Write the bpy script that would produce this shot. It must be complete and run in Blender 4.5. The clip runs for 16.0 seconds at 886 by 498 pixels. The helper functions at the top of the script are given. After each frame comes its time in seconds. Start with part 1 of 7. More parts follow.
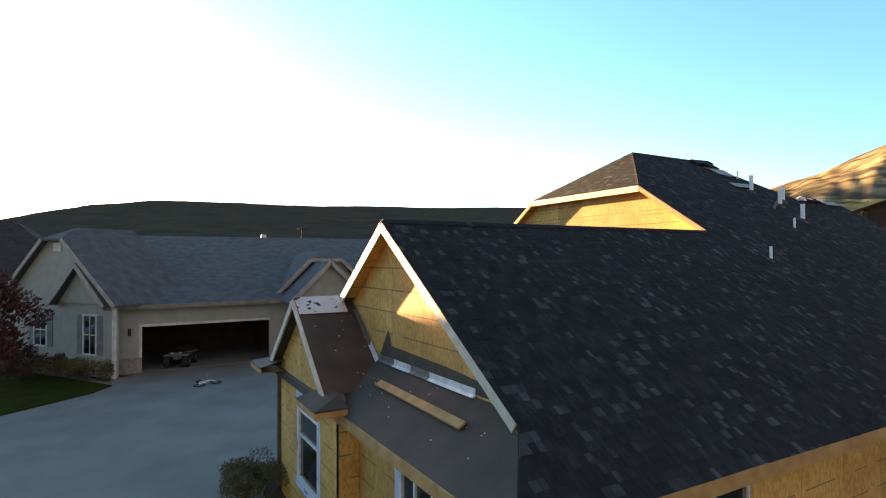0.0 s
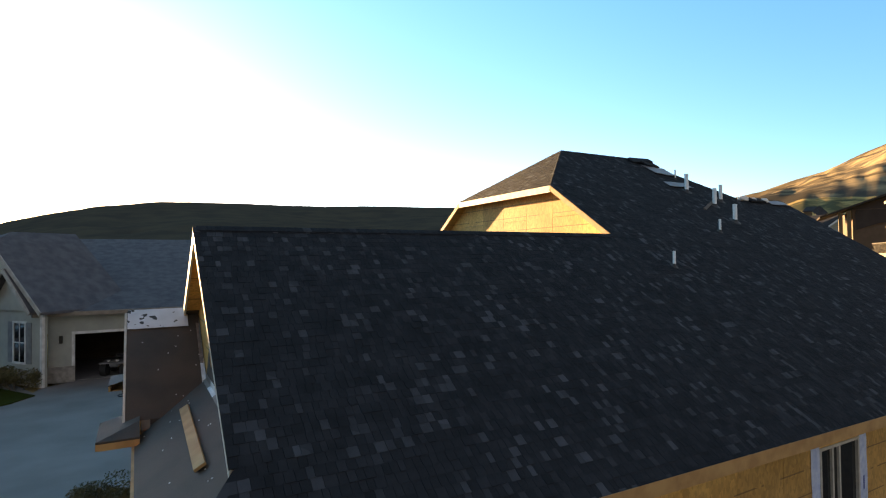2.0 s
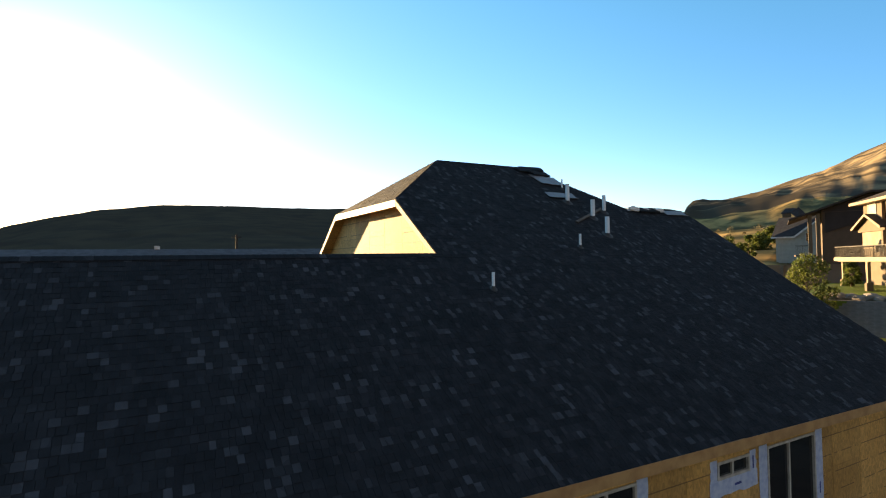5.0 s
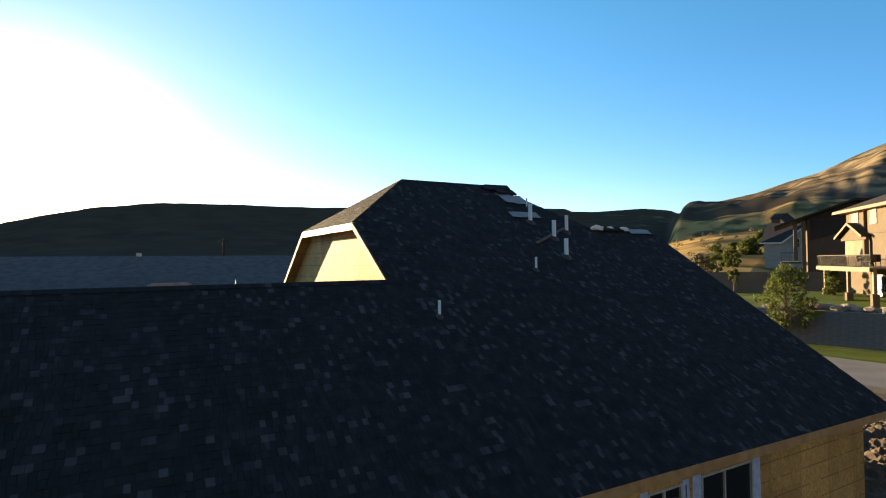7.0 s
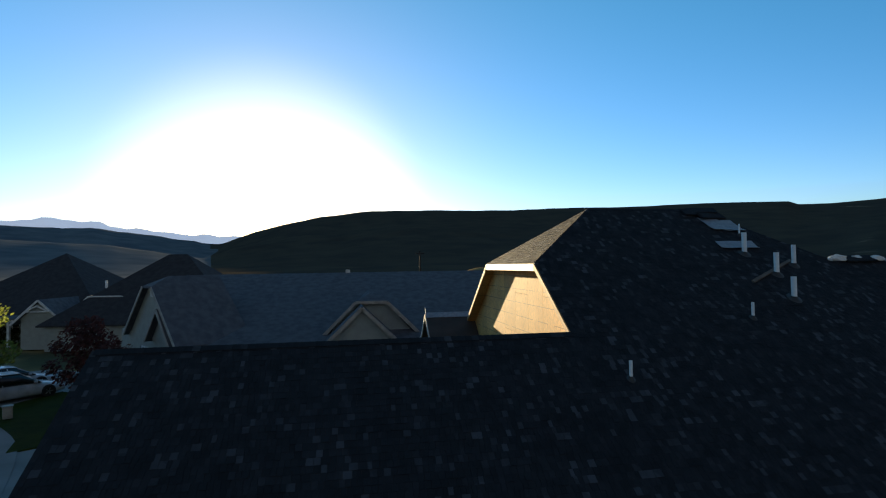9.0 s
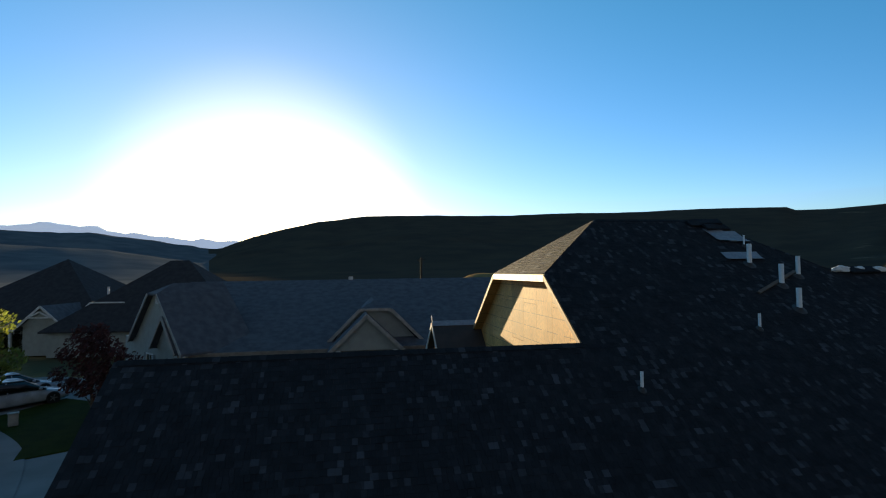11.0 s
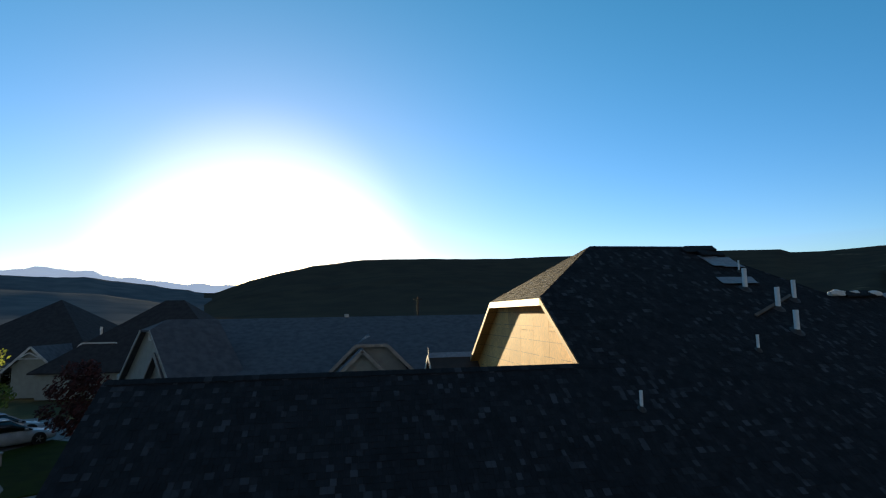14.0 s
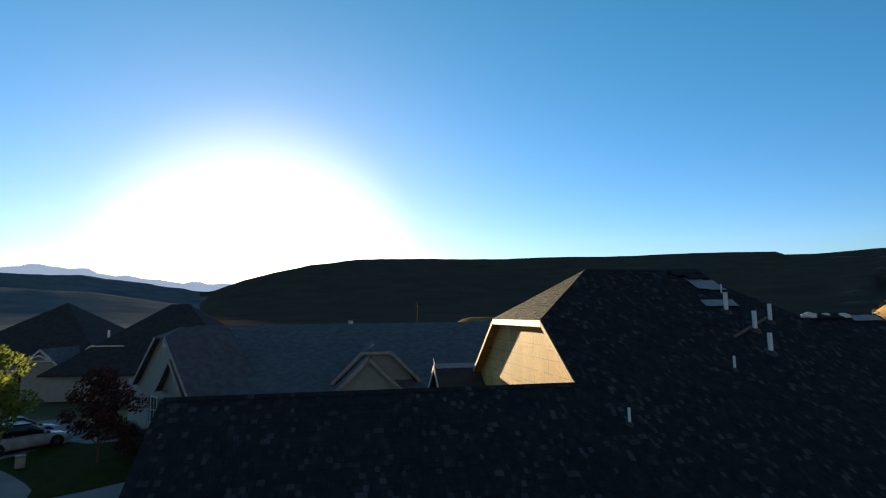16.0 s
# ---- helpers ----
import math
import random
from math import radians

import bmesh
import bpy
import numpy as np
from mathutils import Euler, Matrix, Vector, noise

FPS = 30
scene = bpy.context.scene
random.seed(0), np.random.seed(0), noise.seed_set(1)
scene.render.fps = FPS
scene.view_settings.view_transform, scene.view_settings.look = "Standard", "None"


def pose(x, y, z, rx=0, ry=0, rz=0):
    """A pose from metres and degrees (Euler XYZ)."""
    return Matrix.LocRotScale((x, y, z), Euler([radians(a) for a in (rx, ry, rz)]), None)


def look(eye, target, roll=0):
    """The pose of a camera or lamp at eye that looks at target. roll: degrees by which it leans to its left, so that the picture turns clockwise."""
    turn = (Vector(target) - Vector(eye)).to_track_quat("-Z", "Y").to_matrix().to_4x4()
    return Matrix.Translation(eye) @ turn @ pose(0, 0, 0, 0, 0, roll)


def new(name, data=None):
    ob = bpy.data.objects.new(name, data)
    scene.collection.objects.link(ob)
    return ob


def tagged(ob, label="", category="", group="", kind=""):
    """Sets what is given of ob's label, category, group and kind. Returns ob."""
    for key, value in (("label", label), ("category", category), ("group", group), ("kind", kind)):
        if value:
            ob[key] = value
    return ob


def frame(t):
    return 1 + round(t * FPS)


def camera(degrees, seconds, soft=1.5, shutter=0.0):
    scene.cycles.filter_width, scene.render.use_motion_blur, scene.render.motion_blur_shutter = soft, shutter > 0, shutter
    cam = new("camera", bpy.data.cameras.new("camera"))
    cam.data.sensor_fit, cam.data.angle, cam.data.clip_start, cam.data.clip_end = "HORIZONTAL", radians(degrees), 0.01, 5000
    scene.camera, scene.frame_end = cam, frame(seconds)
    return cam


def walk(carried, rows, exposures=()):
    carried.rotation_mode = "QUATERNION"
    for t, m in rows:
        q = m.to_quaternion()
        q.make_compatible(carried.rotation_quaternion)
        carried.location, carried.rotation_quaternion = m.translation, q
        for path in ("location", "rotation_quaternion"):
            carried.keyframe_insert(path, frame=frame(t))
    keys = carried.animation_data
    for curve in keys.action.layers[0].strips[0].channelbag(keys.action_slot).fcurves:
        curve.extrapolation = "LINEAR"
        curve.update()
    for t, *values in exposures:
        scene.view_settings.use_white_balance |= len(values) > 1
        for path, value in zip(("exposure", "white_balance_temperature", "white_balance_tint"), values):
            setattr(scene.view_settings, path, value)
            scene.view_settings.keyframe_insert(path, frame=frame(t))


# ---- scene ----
cam = camera(78.4, 16.0, soft=1.15)
PATH = [
    (0, pose(-3.950, -9.030, 5.411, 91.216, 0.381, -29.958)),
    (0.5, pose(-3.596, -8.991, 5.366, 91.151, 0.388, -29.880)),
    (1, pose(-3.046, -9.058, 5.459, 90.981, 0.192, -29.875)),
    (1.5, pose(-2.036, -9.382, 5.526, 91.119, 0.506, -29.669)),
    (2, pose(-0.840, -9.699, 5.555, 91.197, 0.658, -29.408)),
    (2.5, pose(0.193, -9.886, 5.573, 91.260, 0.482, -29.548)),
    (3, pose(0.843, -9.918, 5.629, 91.212, 0.667, -29.420)),
    (3.5, pose(1.571, -10.046, 5.740, 91.243, 0.524, -29.384)),
    (4, pose(2.352, -10.268, 5.889, 91.279, 0.975, -29.198)),
    (6.3, pose(3.987, -11.813, 6.039, 91.414, 0.716, -29.611)),
    (6.5, pose(4.038, -11.798, 6.151, 91.299, 0.659, -29.699)),
    (7, pose(4.305, -11.791, 6.585, 91.292, 0.662, -29.592)),
    (7.5, pose(4.478, -11.687, 6.998, 91.285, 0.650, -29.527)),
    (8, pose(4.626, -11.591, 7.295, 91.224, 0.934, -27.521)),
    (8.1, pose(4.639, -11.551, 7.341, 91.280, 0.955, -16.673)),
    (8.2, pose(4.564, -11.471, 7.408, 91.635, 1.517, -5.804)),
    (8.3, pose(4.662, -11.363, 7.428, 91.635, 1.517, -5.804)),
    (8.4, pose(4.613, -11.245, 7.422, 91.992, 1.112, 1.524)),
    (8.5, pose(4.623, -11.252, 7.497, 92.008, 1.250, 1.919)),
    (8.6, pose(4.657, -11.243, 7.531, 91.936, 1.283, 2.196)),
    (8.7, pose(4.716, -11.172, 7.555, 91.894, 1.115, 0.174)),
    (8.9, pose(4.700, -11.223, 7.637, 91.561, 0.733, -6.932)),
    (9, pose(4.746, -11.257, 7.664, 91.699, 0.856, -9.716)),
    (9.2, pose(4.771, -11.264, 7.723, 91.408, 0.645, -9.785)),
    (11.3, pose(4.355, -11.438, 7.821, 92.725, 0.812, -9.911)),
    (11.5, pose(4.389, -11.425, 7.805, 94.690, 0.808, -9.884)),
    (12, pose(4.361, -11.331, 7.780, 96.754, 0.920, -9.900)),
    (12.5, pose(4.355, -11.300, 7.689, 96.685, 0.924, -10.049)),
    (13, pose(4.402, -11.353, 7.436, 96.746, 0.945, -10.067)),
    (13.5, pose(4.413, -11.408, 7.151, 96.803, 1.008, -10.104)),
    (14, pose(4.398, -11.416, 7.298, 96.809, 1.003, -10.209)),
    (14.5, pose(4.295, -11.446, 7.594, 96.828, 0.783, -10.236)),
    (15, pose(4.147, -11.502, 7.749, 96.981, 0.836, -10.264)),
    (15.5, pose(3.933, -12.042, 7.864, 96.968, 0.807, -10.590)),
    (16, pose(3.730, -12.924, 7.893, 96.792, 0.677, -10.630)),
]
walk(cam, PATH, exposures=[(0.0, 3.0, 9200, 31), (2.5, 2.66, 8700, 29), (4.0, 2.54, 8300, 27), (6.5, 2.03, 7050, 22), (8.0, 1.9, 6700, 19), (8.5, 1.55, 6400, 16), (9.0, 1.38, 6300, 16), (16.0, 1.31, 6250, 16)])

# ---- light ----
SUN_AZ, SUN_EL = -8.0, 5.15          # degrees from +y towards +x, degrees above the horizon
world = bpy.data.worlds.new("sky")
scene.world = world
world.use_nodes = True
wn, wl = world.node_tree.nodes, world.node_tree.links
sky = wn.new("ShaderNodeTexSky")
sky.sky_type = "NISHITA"
sky.sun_disc = False
sky.sun_elevation, sky.sun_rotation = radians(SUN_EL), radians(SUN_AZ)
sky.air_density, sky.dust_density, sky.ozone_density, sky.altitude = 1.0, 0.6, 1.6, 1400
wn["Background"].inputs[1].default_value = 0.12
# the sun's side of the sky is deep blue, the far side pale and grey
tone = wn.new("ShaderNodeHueSaturation")
tone.inputs["Saturation"].default_value, tone.inputs["Hue"].default_value, tone.inputs["Value"].default_value = 1.38, 0.488, 0.88
wl.new(sky.outputs[0], tone.inputs["Color"])
pale = wn.new("ShaderNodeHueSaturation")
pale.inputs["Saturation"].default_value, pale.inputs["Value"].default_value = 0.75, 0.37
wl.new(sky.outputs[0], pale.inputs["Color"])
way = wn.new("ShaderNodeTexCoord")
axis = wn.new("ShaderNodeVectorMath")
axis.operation = "DOT_PRODUCT"
axis.inputs[1].default_value = (math.sin(radians(SUN_AZ)), math.cos(radians(SUN_AZ)), 0.0)
wl.new(way.outputs["Generated"], axis.inputs[0])
span = wn.new("ShaderNodeMapRange")
span.interpolation_type = "SMOOTHSTEP"
span.inputs[1].default_value, span.inputs[2].default_value = -0.25, 0.2
wl.new(axis.outputs["Value"], span.inputs[0])
both = wn.new("ShaderNodeMix")
both.data_type = "RGBA"
wl.new(span.outputs[0], both.inputs[0])
wl.new(pale.outputs[0], both.inputs[6])
halo = wn.new("ShaderNodeMapRange")          # the glow round the sun keeps its own white
halo.interpolation_type = "SMOOTHSTEP"
halo.inputs[1].default_value, halo.inputs[2].default_value = 0.955, 0.998
near_sun = wn.new("ShaderNodeVectorMath")
near_sun.operation = "DOT_PRODUCT"
near_sun.inputs[1].default_value = (math.sin(radians(SUN_AZ)) * math.cos(radians(SUN_EL)), math.cos(radians(SUN_AZ)) * math.cos(radians(SUN_EL)), math.sin(radians(SUN_EL)))
wl.new(way.outputs["Generated"], near_sun.inputs[0])
wl.new(near_sun.outputs["Value"], halo.inputs[0])
white = wn.new("ShaderNodeHueSaturation")
white.inputs["Saturation"].default_value = 1.0
wl.new(sky.outputs[0], white.inputs["Color"])
whole = wn.new("ShaderNodeMix")
whole.data_type = "RGBA"
wl.new(halo.outputs[0], whole.inputs[0])
wl.new(both.outputs[2], whole.inputs[6])
wl.new(white.outputs[0], whole.inputs[7])
low = wn.new("ShaderNodeSeparateXYZ")         # bluer towards the skyline, away from the sun
wl.new(way.outputs["Generated"], low.inputs[0])
height = wn.new("ShaderNodeMapRange")
height.interpolation_type = "SMOOTHSTEP"
height.inputs[1].default_value, height.inputs[2].default_value = 0.03, 0.62
height.inputs[3].default_value, height.inputs[4].default_value = 1.0, 0.0
wl.new(low.outputs[2], height.inputs[0])
blue = wn.new("ShaderNodeMix")
blue.data_type, blue.blend_type = "RGBA", "MULTIPLY"
side = wn.new("ShaderNodeMapRange")           # deeper still a quarter turn from the sun
side.interpolation_type = "SMOOTHSTEP"
side.inputs[1].default_value, side.inputs[2].default_value = 0.15, 0.7
wl.new(axis.outputs["Value"], side.inputs[0])
hue = wn.new("ShaderNodeMix")
hue.data_type = "RGBA"
hue.inputs[6].default_value, hue.inputs[7].default_value = (0.40, 0.66, 1.02, 1), (0.68, 0.76, 1.06, 1)
wl.new(side.outputs[0], hue.inputs[0])
wl.new(hue.outputs[2], blue.inputs[7])
wl.new(height.outputs[0], blue.inputs[0])
wl.new(tone.outputs[0], blue.inputs[6])
wl.new(blue.outputs[2], both.inputs[7])
wl.new(whole.outputs[2], wn["Background"].inputs[0])
sun_way = Vector((math.sin(radians(SUN_AZ)) * math.cos(radians(SUN_EL)), math.cos(radians(SUN_AZ)) * math.cos(radians(SUN_EL)), math.sin(radians(SUN_EL))))
sun = new("sun", bpy.data.lights.new("sun", "SUN"))
sun.data.energy, sun.data.angle, sun.data.color = 5.0, radians(0.5), (1.0, 0.79, 0.42)
sun.matrix_world = look(sun_way * 100, (0, 0, 0))


# ---- materials ----
def material(name, colour, rough=0.8, metal=0.0, colour2=None, scale=6.0, bump=0.0, bump_scale=60.0, detail=4.0, island=0.0, obj=0.0, spec=0.5):
    """Two-scale mottled surface in object metres, with optional variation from piece to piece."""
    m = bpy.data.materials.new(name)
    m.use_nodes = True
    n, l = m.node_tree.nodes, m.node_tree.links
    b = n["Principled BSDF"]
    b.inputs["Roughness"].default_value, b.inputs["Metallic"].default_value = rough, metal
    b.inputs["Specular IOR Level"].default_value = spec
    co = n.new("ShaderNodeTexCoord")
    n1 = n.new("ShaderNodeTexNoise")
    n1.inputs["Scale"].default_value, n1.inputs["Detail"].default_value = scale, detail
    l.new(co.outputs["Object"], n1.inputs["Vector"])
    mix = n.new("ShaderNodeMix")
    mix.data_type = "RGBA"
    c2 = colour2 or tuple(c * 0.7 for c in colour)
    mix.inputs[6].default_value, mix.inputs[7].default_value = (*colour, 1), (*c2, 1)
    ramp = n.new("ShaderNodeMapRange")
    ramp.inputs[1].default_value, ramp.inputs[2].default_value = 0.35, 0.65
    l.new(n1.outputs[0], ramp.inputs[0])
    l.new(ramp.outputs[0], mix.inputs[0])
    out = mix.outputs[2]
    if island or obj:
        src = n.new("ShaderNodeNewGeometry").outputs["Random Per Island"] if island else n.new("ShaderNodeObjectInfo").outputs["Random"]
        hsv = n.new("ShaderNodeHueSaturation")
        mr = n.new("ShaderNodeMapRange")
        amount = island or obj
        mr.inputs[3].default_value, mr.inputs[4].default_value = 1 - amount, 1 + amount
        l.new(src, mr.inputs[0])
        l.new(mr.outputs[0], hsv.inputs["Value"])
        l.new(out, hsv.inputs["Color"])
        out = hsv.outputs[0]
    l.new(out, b.inputs["Base Color"])
    if bump:
        n2 = n.new("ShaderNodeTexNoise")
        n2.inputs["Scale"].default_value, n2.inputs["Detail"].default_value = bump_scale, 3.0
        l.new(co.outputs["Object"], n2.inputs["Vector"])
        bp = n.new("ShaderNodeBump")
        bp.inputs["Strength"].default_value, bp.inputs["Distance"].default_value = bump, 0.02
        l.new(n2.outputs[0], bp.inputs["Height"])
        l.new(bp.outputs[0], b.inputs["Normal"])
    return m


def shingle_material(name, island):
    """Charcoal asphalt granules; about one tab in eight is a paler blend."""
    m = material(name, (0.0295, 0.0315, 0.036), 0.85, scale=3.0, bump=0.4, bump_scale=300.0, spec=0.12)
    n, l = m.node_tree.nodes, m.node_tree.links
    b = n["Principled BSDF"]
    src = n.new("ShaderNodeNewGeometry").outputs["Random Per Island"] if island else n.new("ShaderNodeObjectInfo").outputs["Random"]
    r = n.new("ShaderNodeValToRGB")
    r.color_ramp.interpolation = "CONSTANT"
    e = r.color_ramp.elements
    e[0].position, e[0].color = 0.0, (0.86, 0.86, 0.86, 1)
    e[1].position, e[1].color = 0.4, (1.0, 1.0, 1.0, 1)
    for p, v in ((0.72, 1.15), (0.86, 1.55), (0.92, 2.1), (0.97, 2.7)):
        k = e.new(p)
        k.color = (v, v, v, 1)
    where = n.new("ShaderNodeNewGeometry")        # the paler tabs come in loose drifts
    drift = n.new("ShaderNodeTexNoise")
    drift.inputs["Scale"].default_value, drift.inputs["Detail"].default_value = 0.8, 1.0
    l.new(where.outputs["Position"], drift.inputs["Vector"])
    shift = n.new("ShaderNodeMath")
    shift.operation = "MULTIPLY_ADD"
    shift.inputs[1].default_value, shift.inputs[2].default_value = 0.3, -0.155
    l.new(drift.outputs[0], shift.inputs[0])
    chance = n.new("ShaderNodeMath")
    l.new(src, chance.inputs[0])
    l.new(shift.outputs[0], chance.inputs[1])
    l.new(chance.outputs[0], r.inputs[0])
    mul = n.new("ShaderNodeMix")
    mul.data_type, mul.blend_type = "RGBA", "MULTIPLY"
    mul.inputs[0].default_value = 1.0
    old = b.inputs["Base Color"].links[0].from_socket
    l.new(old, mul.inputs[6])
    l.new(r.outputs[0], mul.inputs[7])
    l.new(mul.outputs[2], b.inputs["Base Color"])
    return m


def osb_material():
    """Oriented strand board: pressed flakes, and the printed nail lines every 406 mm."""
    m = material("osb", (0.61, 0.34, 0.105), 0.75, colour2=(0.50, 0.262, 0.07), scale=1.2, obj=0.2)
    n, l = m.node_tree.nodes, m.node_tree.links
    b = n["Principled BSDF"]
    co = n.new("ShaderNodeTexCoord")
    v = n.new("ShaderNodeTexVoronoi")
    v.inputs["Scale"].default_value = 17.0
    mp = n.new("ShaderNodeMapping")
    mp.inputs["Scale"].default_value = (1.5, 1.5, 0.8)
    l.new(co.outputs["Object"], mp.inputs[0])
    l.new(mp.outputs[0], v.inputs["Vector"])
    hsv = n.new("ShaderNodeHueSaturation")
    sep = n.new("ShaderNodeSeparateColor")
    l.new(v.outputs["Color"], sep.inputs[0])
    mr = n.new("ShaderNodeMapRange")
    mr.inputs[3].default_value, mr.inputs[4].default_value = 0.80, 1.18
    l.new(sep.outputs[0], mr.inputs[0])
    l.new(mr.outputs[0], hsv.inputs["Value"])
    l.new(b.inputs["Base Color"].links[0].from_socket, hsv.inputs["Color"])
    sx = n.new("ShaderNodeSeparateXYZ")
    l.new(co.outputs["Object"], sx.inputs[0])
    wob = n.new("ShaderNodeTexNoise")
    wob.inputs["Scale"].default_value = 1.8
    l.new(co.outputs["Object"], wob.inputs["Vector"])
    fr = n.new("ShaderNodeMath")
    fr.operation = "PINGPONG"
    fr.inputs[1].default_value = 0.203
    l.new(sx.outputs[2], fr.inputs[0])
    lt = n.new("ShaderNodeMath")
    lt.operation = "LESS_THAN"
    lt.inputs[1].default_value = 0.012
    l.new(fr.outputs[0], lt.inputs[0])
    gt = n.new("ShaderNodeMath")
    gt.operation = "GREATER_THAN"
    gt.inputs[1].default_value = 0.43
    l.new(wob.outputs[0], gt.inputs[0])
    both = n.new("ShaderNodeMath")
    both.operation = "MULTIPLY"
    l.new(lt.outputs[0], both.inputs[0])
    l.new(gt.outputs[0], both.inputs[1])
    mix = n.new("ShaderNodeMix")
    mix.data_type = "RGBA"
    mix.inputs[7].default_value = (0.10, 0.055, 0.025, 1)
    sc = n.new("ShaderNodeMath")
    sc.operation = "MULTIPLY"
    sc.inputs[1].default_value = 0.66
    l.new(both.outputs[0], sc.inputs[0])
    l.new(sc.outputs[0], mix.inputs[0])
    l.new(hsv.outputs[0], mix.inputs[6])
    l.new(mix.outputs[2], b.inputs["Base Color"])
    return m


M = {}
M["shingle"] = shingle_material("shingle", False)
M["shingle_mass"] = shingle_material("shingle_mass", True)
M["osb"] = osb_material()
M["lumber"] = material("lumber", (0.50, 0.29, 0.12), 0.7, colour2=(0.38, 0.20, 0.08), scale=4.0, bump=0.15, bump_scale=40.0)
M["primed"] = material("primed_board", (0.62, 0.58, 0.52), 0.6, colour2=(0.5, 0.45, 0.38), scale=5.0)
M["felt"] = material("roofing_felt", (0.07, 0.05, 0.039), 0.75, colour2=(0.044, 0.034, 0.028), scale=1.6, bump=0.3, bump_scale=25.0)
M["membrane"] = material("ice_membrane", (0.30, 0.32, 0.35), 0.5, colour2=(0.22, 0.24, 0.27), scale=9.0)
# Dull and bright tin; the sky's reflection is put into the bright one's colour.
M["tin_dull"] = material("dull_flashing", (0.24, 0.215, 0.20), 0.5, metal=0.4, colour2=(0.16, 0.14, 0.13), scale=9.0)
M["tin"] = material("flashing", (0.86, 0.89, 0.93), 0.42, metal=0.45, scale=7.0)
M["pvc"] = material("pvc_pipe", (0.78, 0.78, 0.76), 0.4, colour2=(0.70, 0.70, 0.68), scale=12.0)
M["boot"] = material("pipe_boot", (0.05, 0.05, 0.05), 0.6)
M["wrap"] = material("window_wrap", (0.55, 0.63, 0.78), 0.5, colour2=(0.36, 0.46, 0.68), scale=8.0, bump=0.2, bump_scale=20.0)
M["wrap_ink"] = material("wrap_print", (0.05, 0.09, 0.35), 0.6)
M["vinyl"] = material("vinyl_frame", (0.55, 0.52, 0.46), 0.45, scale=8.0)
M["white_vinyl"] = material("white_vinyl", (0.78, 0.78, 0.78), 0.45, scale=8.0)
M["wood_tan"] = material("tan_trim", (0.26, 0.18, 0.11), 0.7, scale=3.0)
M["dark"] = material("shade_black", (0.02, 0.018, 0.016), 0.9)
M["concrete"] = material("concrete", (0.24, 0.23, 0.22), 0.85, colour2=(0.19, 0.18, 0.17), scale=0.5, bump=0.15, bump_scale=40.0, spec=0.25)
M["asphalt"] = material("asphalt", (0.042, 0.042, 0.046), 0.9, scale=0.7, bump=0.3, bump_scale=120.0, spec=0.2)
M["lawn"] = material("lawn", (0.036, 0.046, 0.005), 0.9, colour2=(0.024, 0.031, 0.004), scale=1.2, bump=0.5, bump_scale=30.0, spec=0.04)
# Brighter copy of the lawn; sunlight on the terrace is put into the colour.
M["mown"] = material("sunlit_lawn", (0.115, 0.155, 0.028), 0.9, colour2=(0.08, 0.11, 0.02), scale=0.5, bump=0.5, bump_scale=30.0, spec=0.1)
M["weathered"] = material("dark_timber", (0.17, 0.13, 0.10), 0.8, scale=5.0, bump=0.2, bump_scale=40.0)
M["brown_roof"] = material("brown_shingle_roof", (0.045, 0.037, 0.033), 0.9, colour2=(0.034, 0.028, 0.025), scale=2.2, bump=0.4, bump_scale=60.0, spec=0.15)
M["trim_dim"] = material("dim_grey_trim", (0.42, 0.39, 0.35), 0.7, scale=3.0)
M["soil"] = material("soil", (0.11, 0.076, 0.05), 0.95, colour2=(0.065, 0.046, 0.03), scale=2.0, bump=0.4, bump_scale=12.0)
M["siding"] = material("grey_green_siding", (0.36, 0.37, 0.33), 0.75, colour2=(0.31, 0.32, 0.29), scale=2.0)
M["siding_white"] = material("white_trim", (0.72, 0.72, 0.70), 0.65, scale=3.0)
M["stone"] = material("stone_veneer", (0.34, 0.31, 0.28), 0.9, colour2=(0.22, 0.2, 0.18), scale=5.0, bump=0.6, bump_scale=9.0, obj=0.25)
M["nb_roof"] = material("grey_shingle_roof", (0.13, 0.13, 0.14), 0.9, colour2=(0.09, 0.09, 0.10), scale=2.2, bump=0.4, bump_scale=60.0, spec=0.12)
M["stucco"] = material("tan_stucco", (0.135, 0.10, 0.064), 0.9, colour2=(0.115, 0.085, 0.054), scale=1.5, bump=0.2, bump_scale=50.0)
M["stucco_dark"] = material("brown_stucco", (0.10, 0.071, 0.051), 0.9, colour2=(0.08, 0.058, 0.041), scale=1.5, bump=0.2, bump_scale=50.0)
M["leaf"] = material("leaf_green", (0.135, 0.185, 0.035), 0.6, colour2=(0.22, 0.225, 0.04), scale=0.8, island=0.4)
M["leaf_red"] = material("leaf_red", (0.10, 0.025, 0.02), 0.6, colour2=(0.07, 0.02, 0.02), scale=0.8, island=0.35)
M["bark"] = material("bark", (0.14, 0.10, 0.07), 0.9, scale=10.0, bump=0.6, bump_scale=30.0)
M["car_white"] = material("white_car_paint", (0.52, 0.53, 0.56), 0.25, scale=2.0, spec=0.7)
M["rubber"] = material("rubber", (0.02, 0.02, 0.02), 0.8)
M["alloy"] = material("alloy_wheel", (0.5, 0.5, 0.52), 0.35, metal=0.9)
M["car_glass"] = material("car_glass", (0.012, 0.014, 0.016), 0.06, spec=0.8)
M["pane"] = material("window_pane", (0.015, 0.016, 0.018), 0.05, spec=0.8)
M["rock"] = material("boulder", (0.30, 0.25, 0.20), 0.9, colour2=(0.19, 0.16, 0.13), scale=3.0, bump=0.5, bump_scale=8.0, obj=0.2)
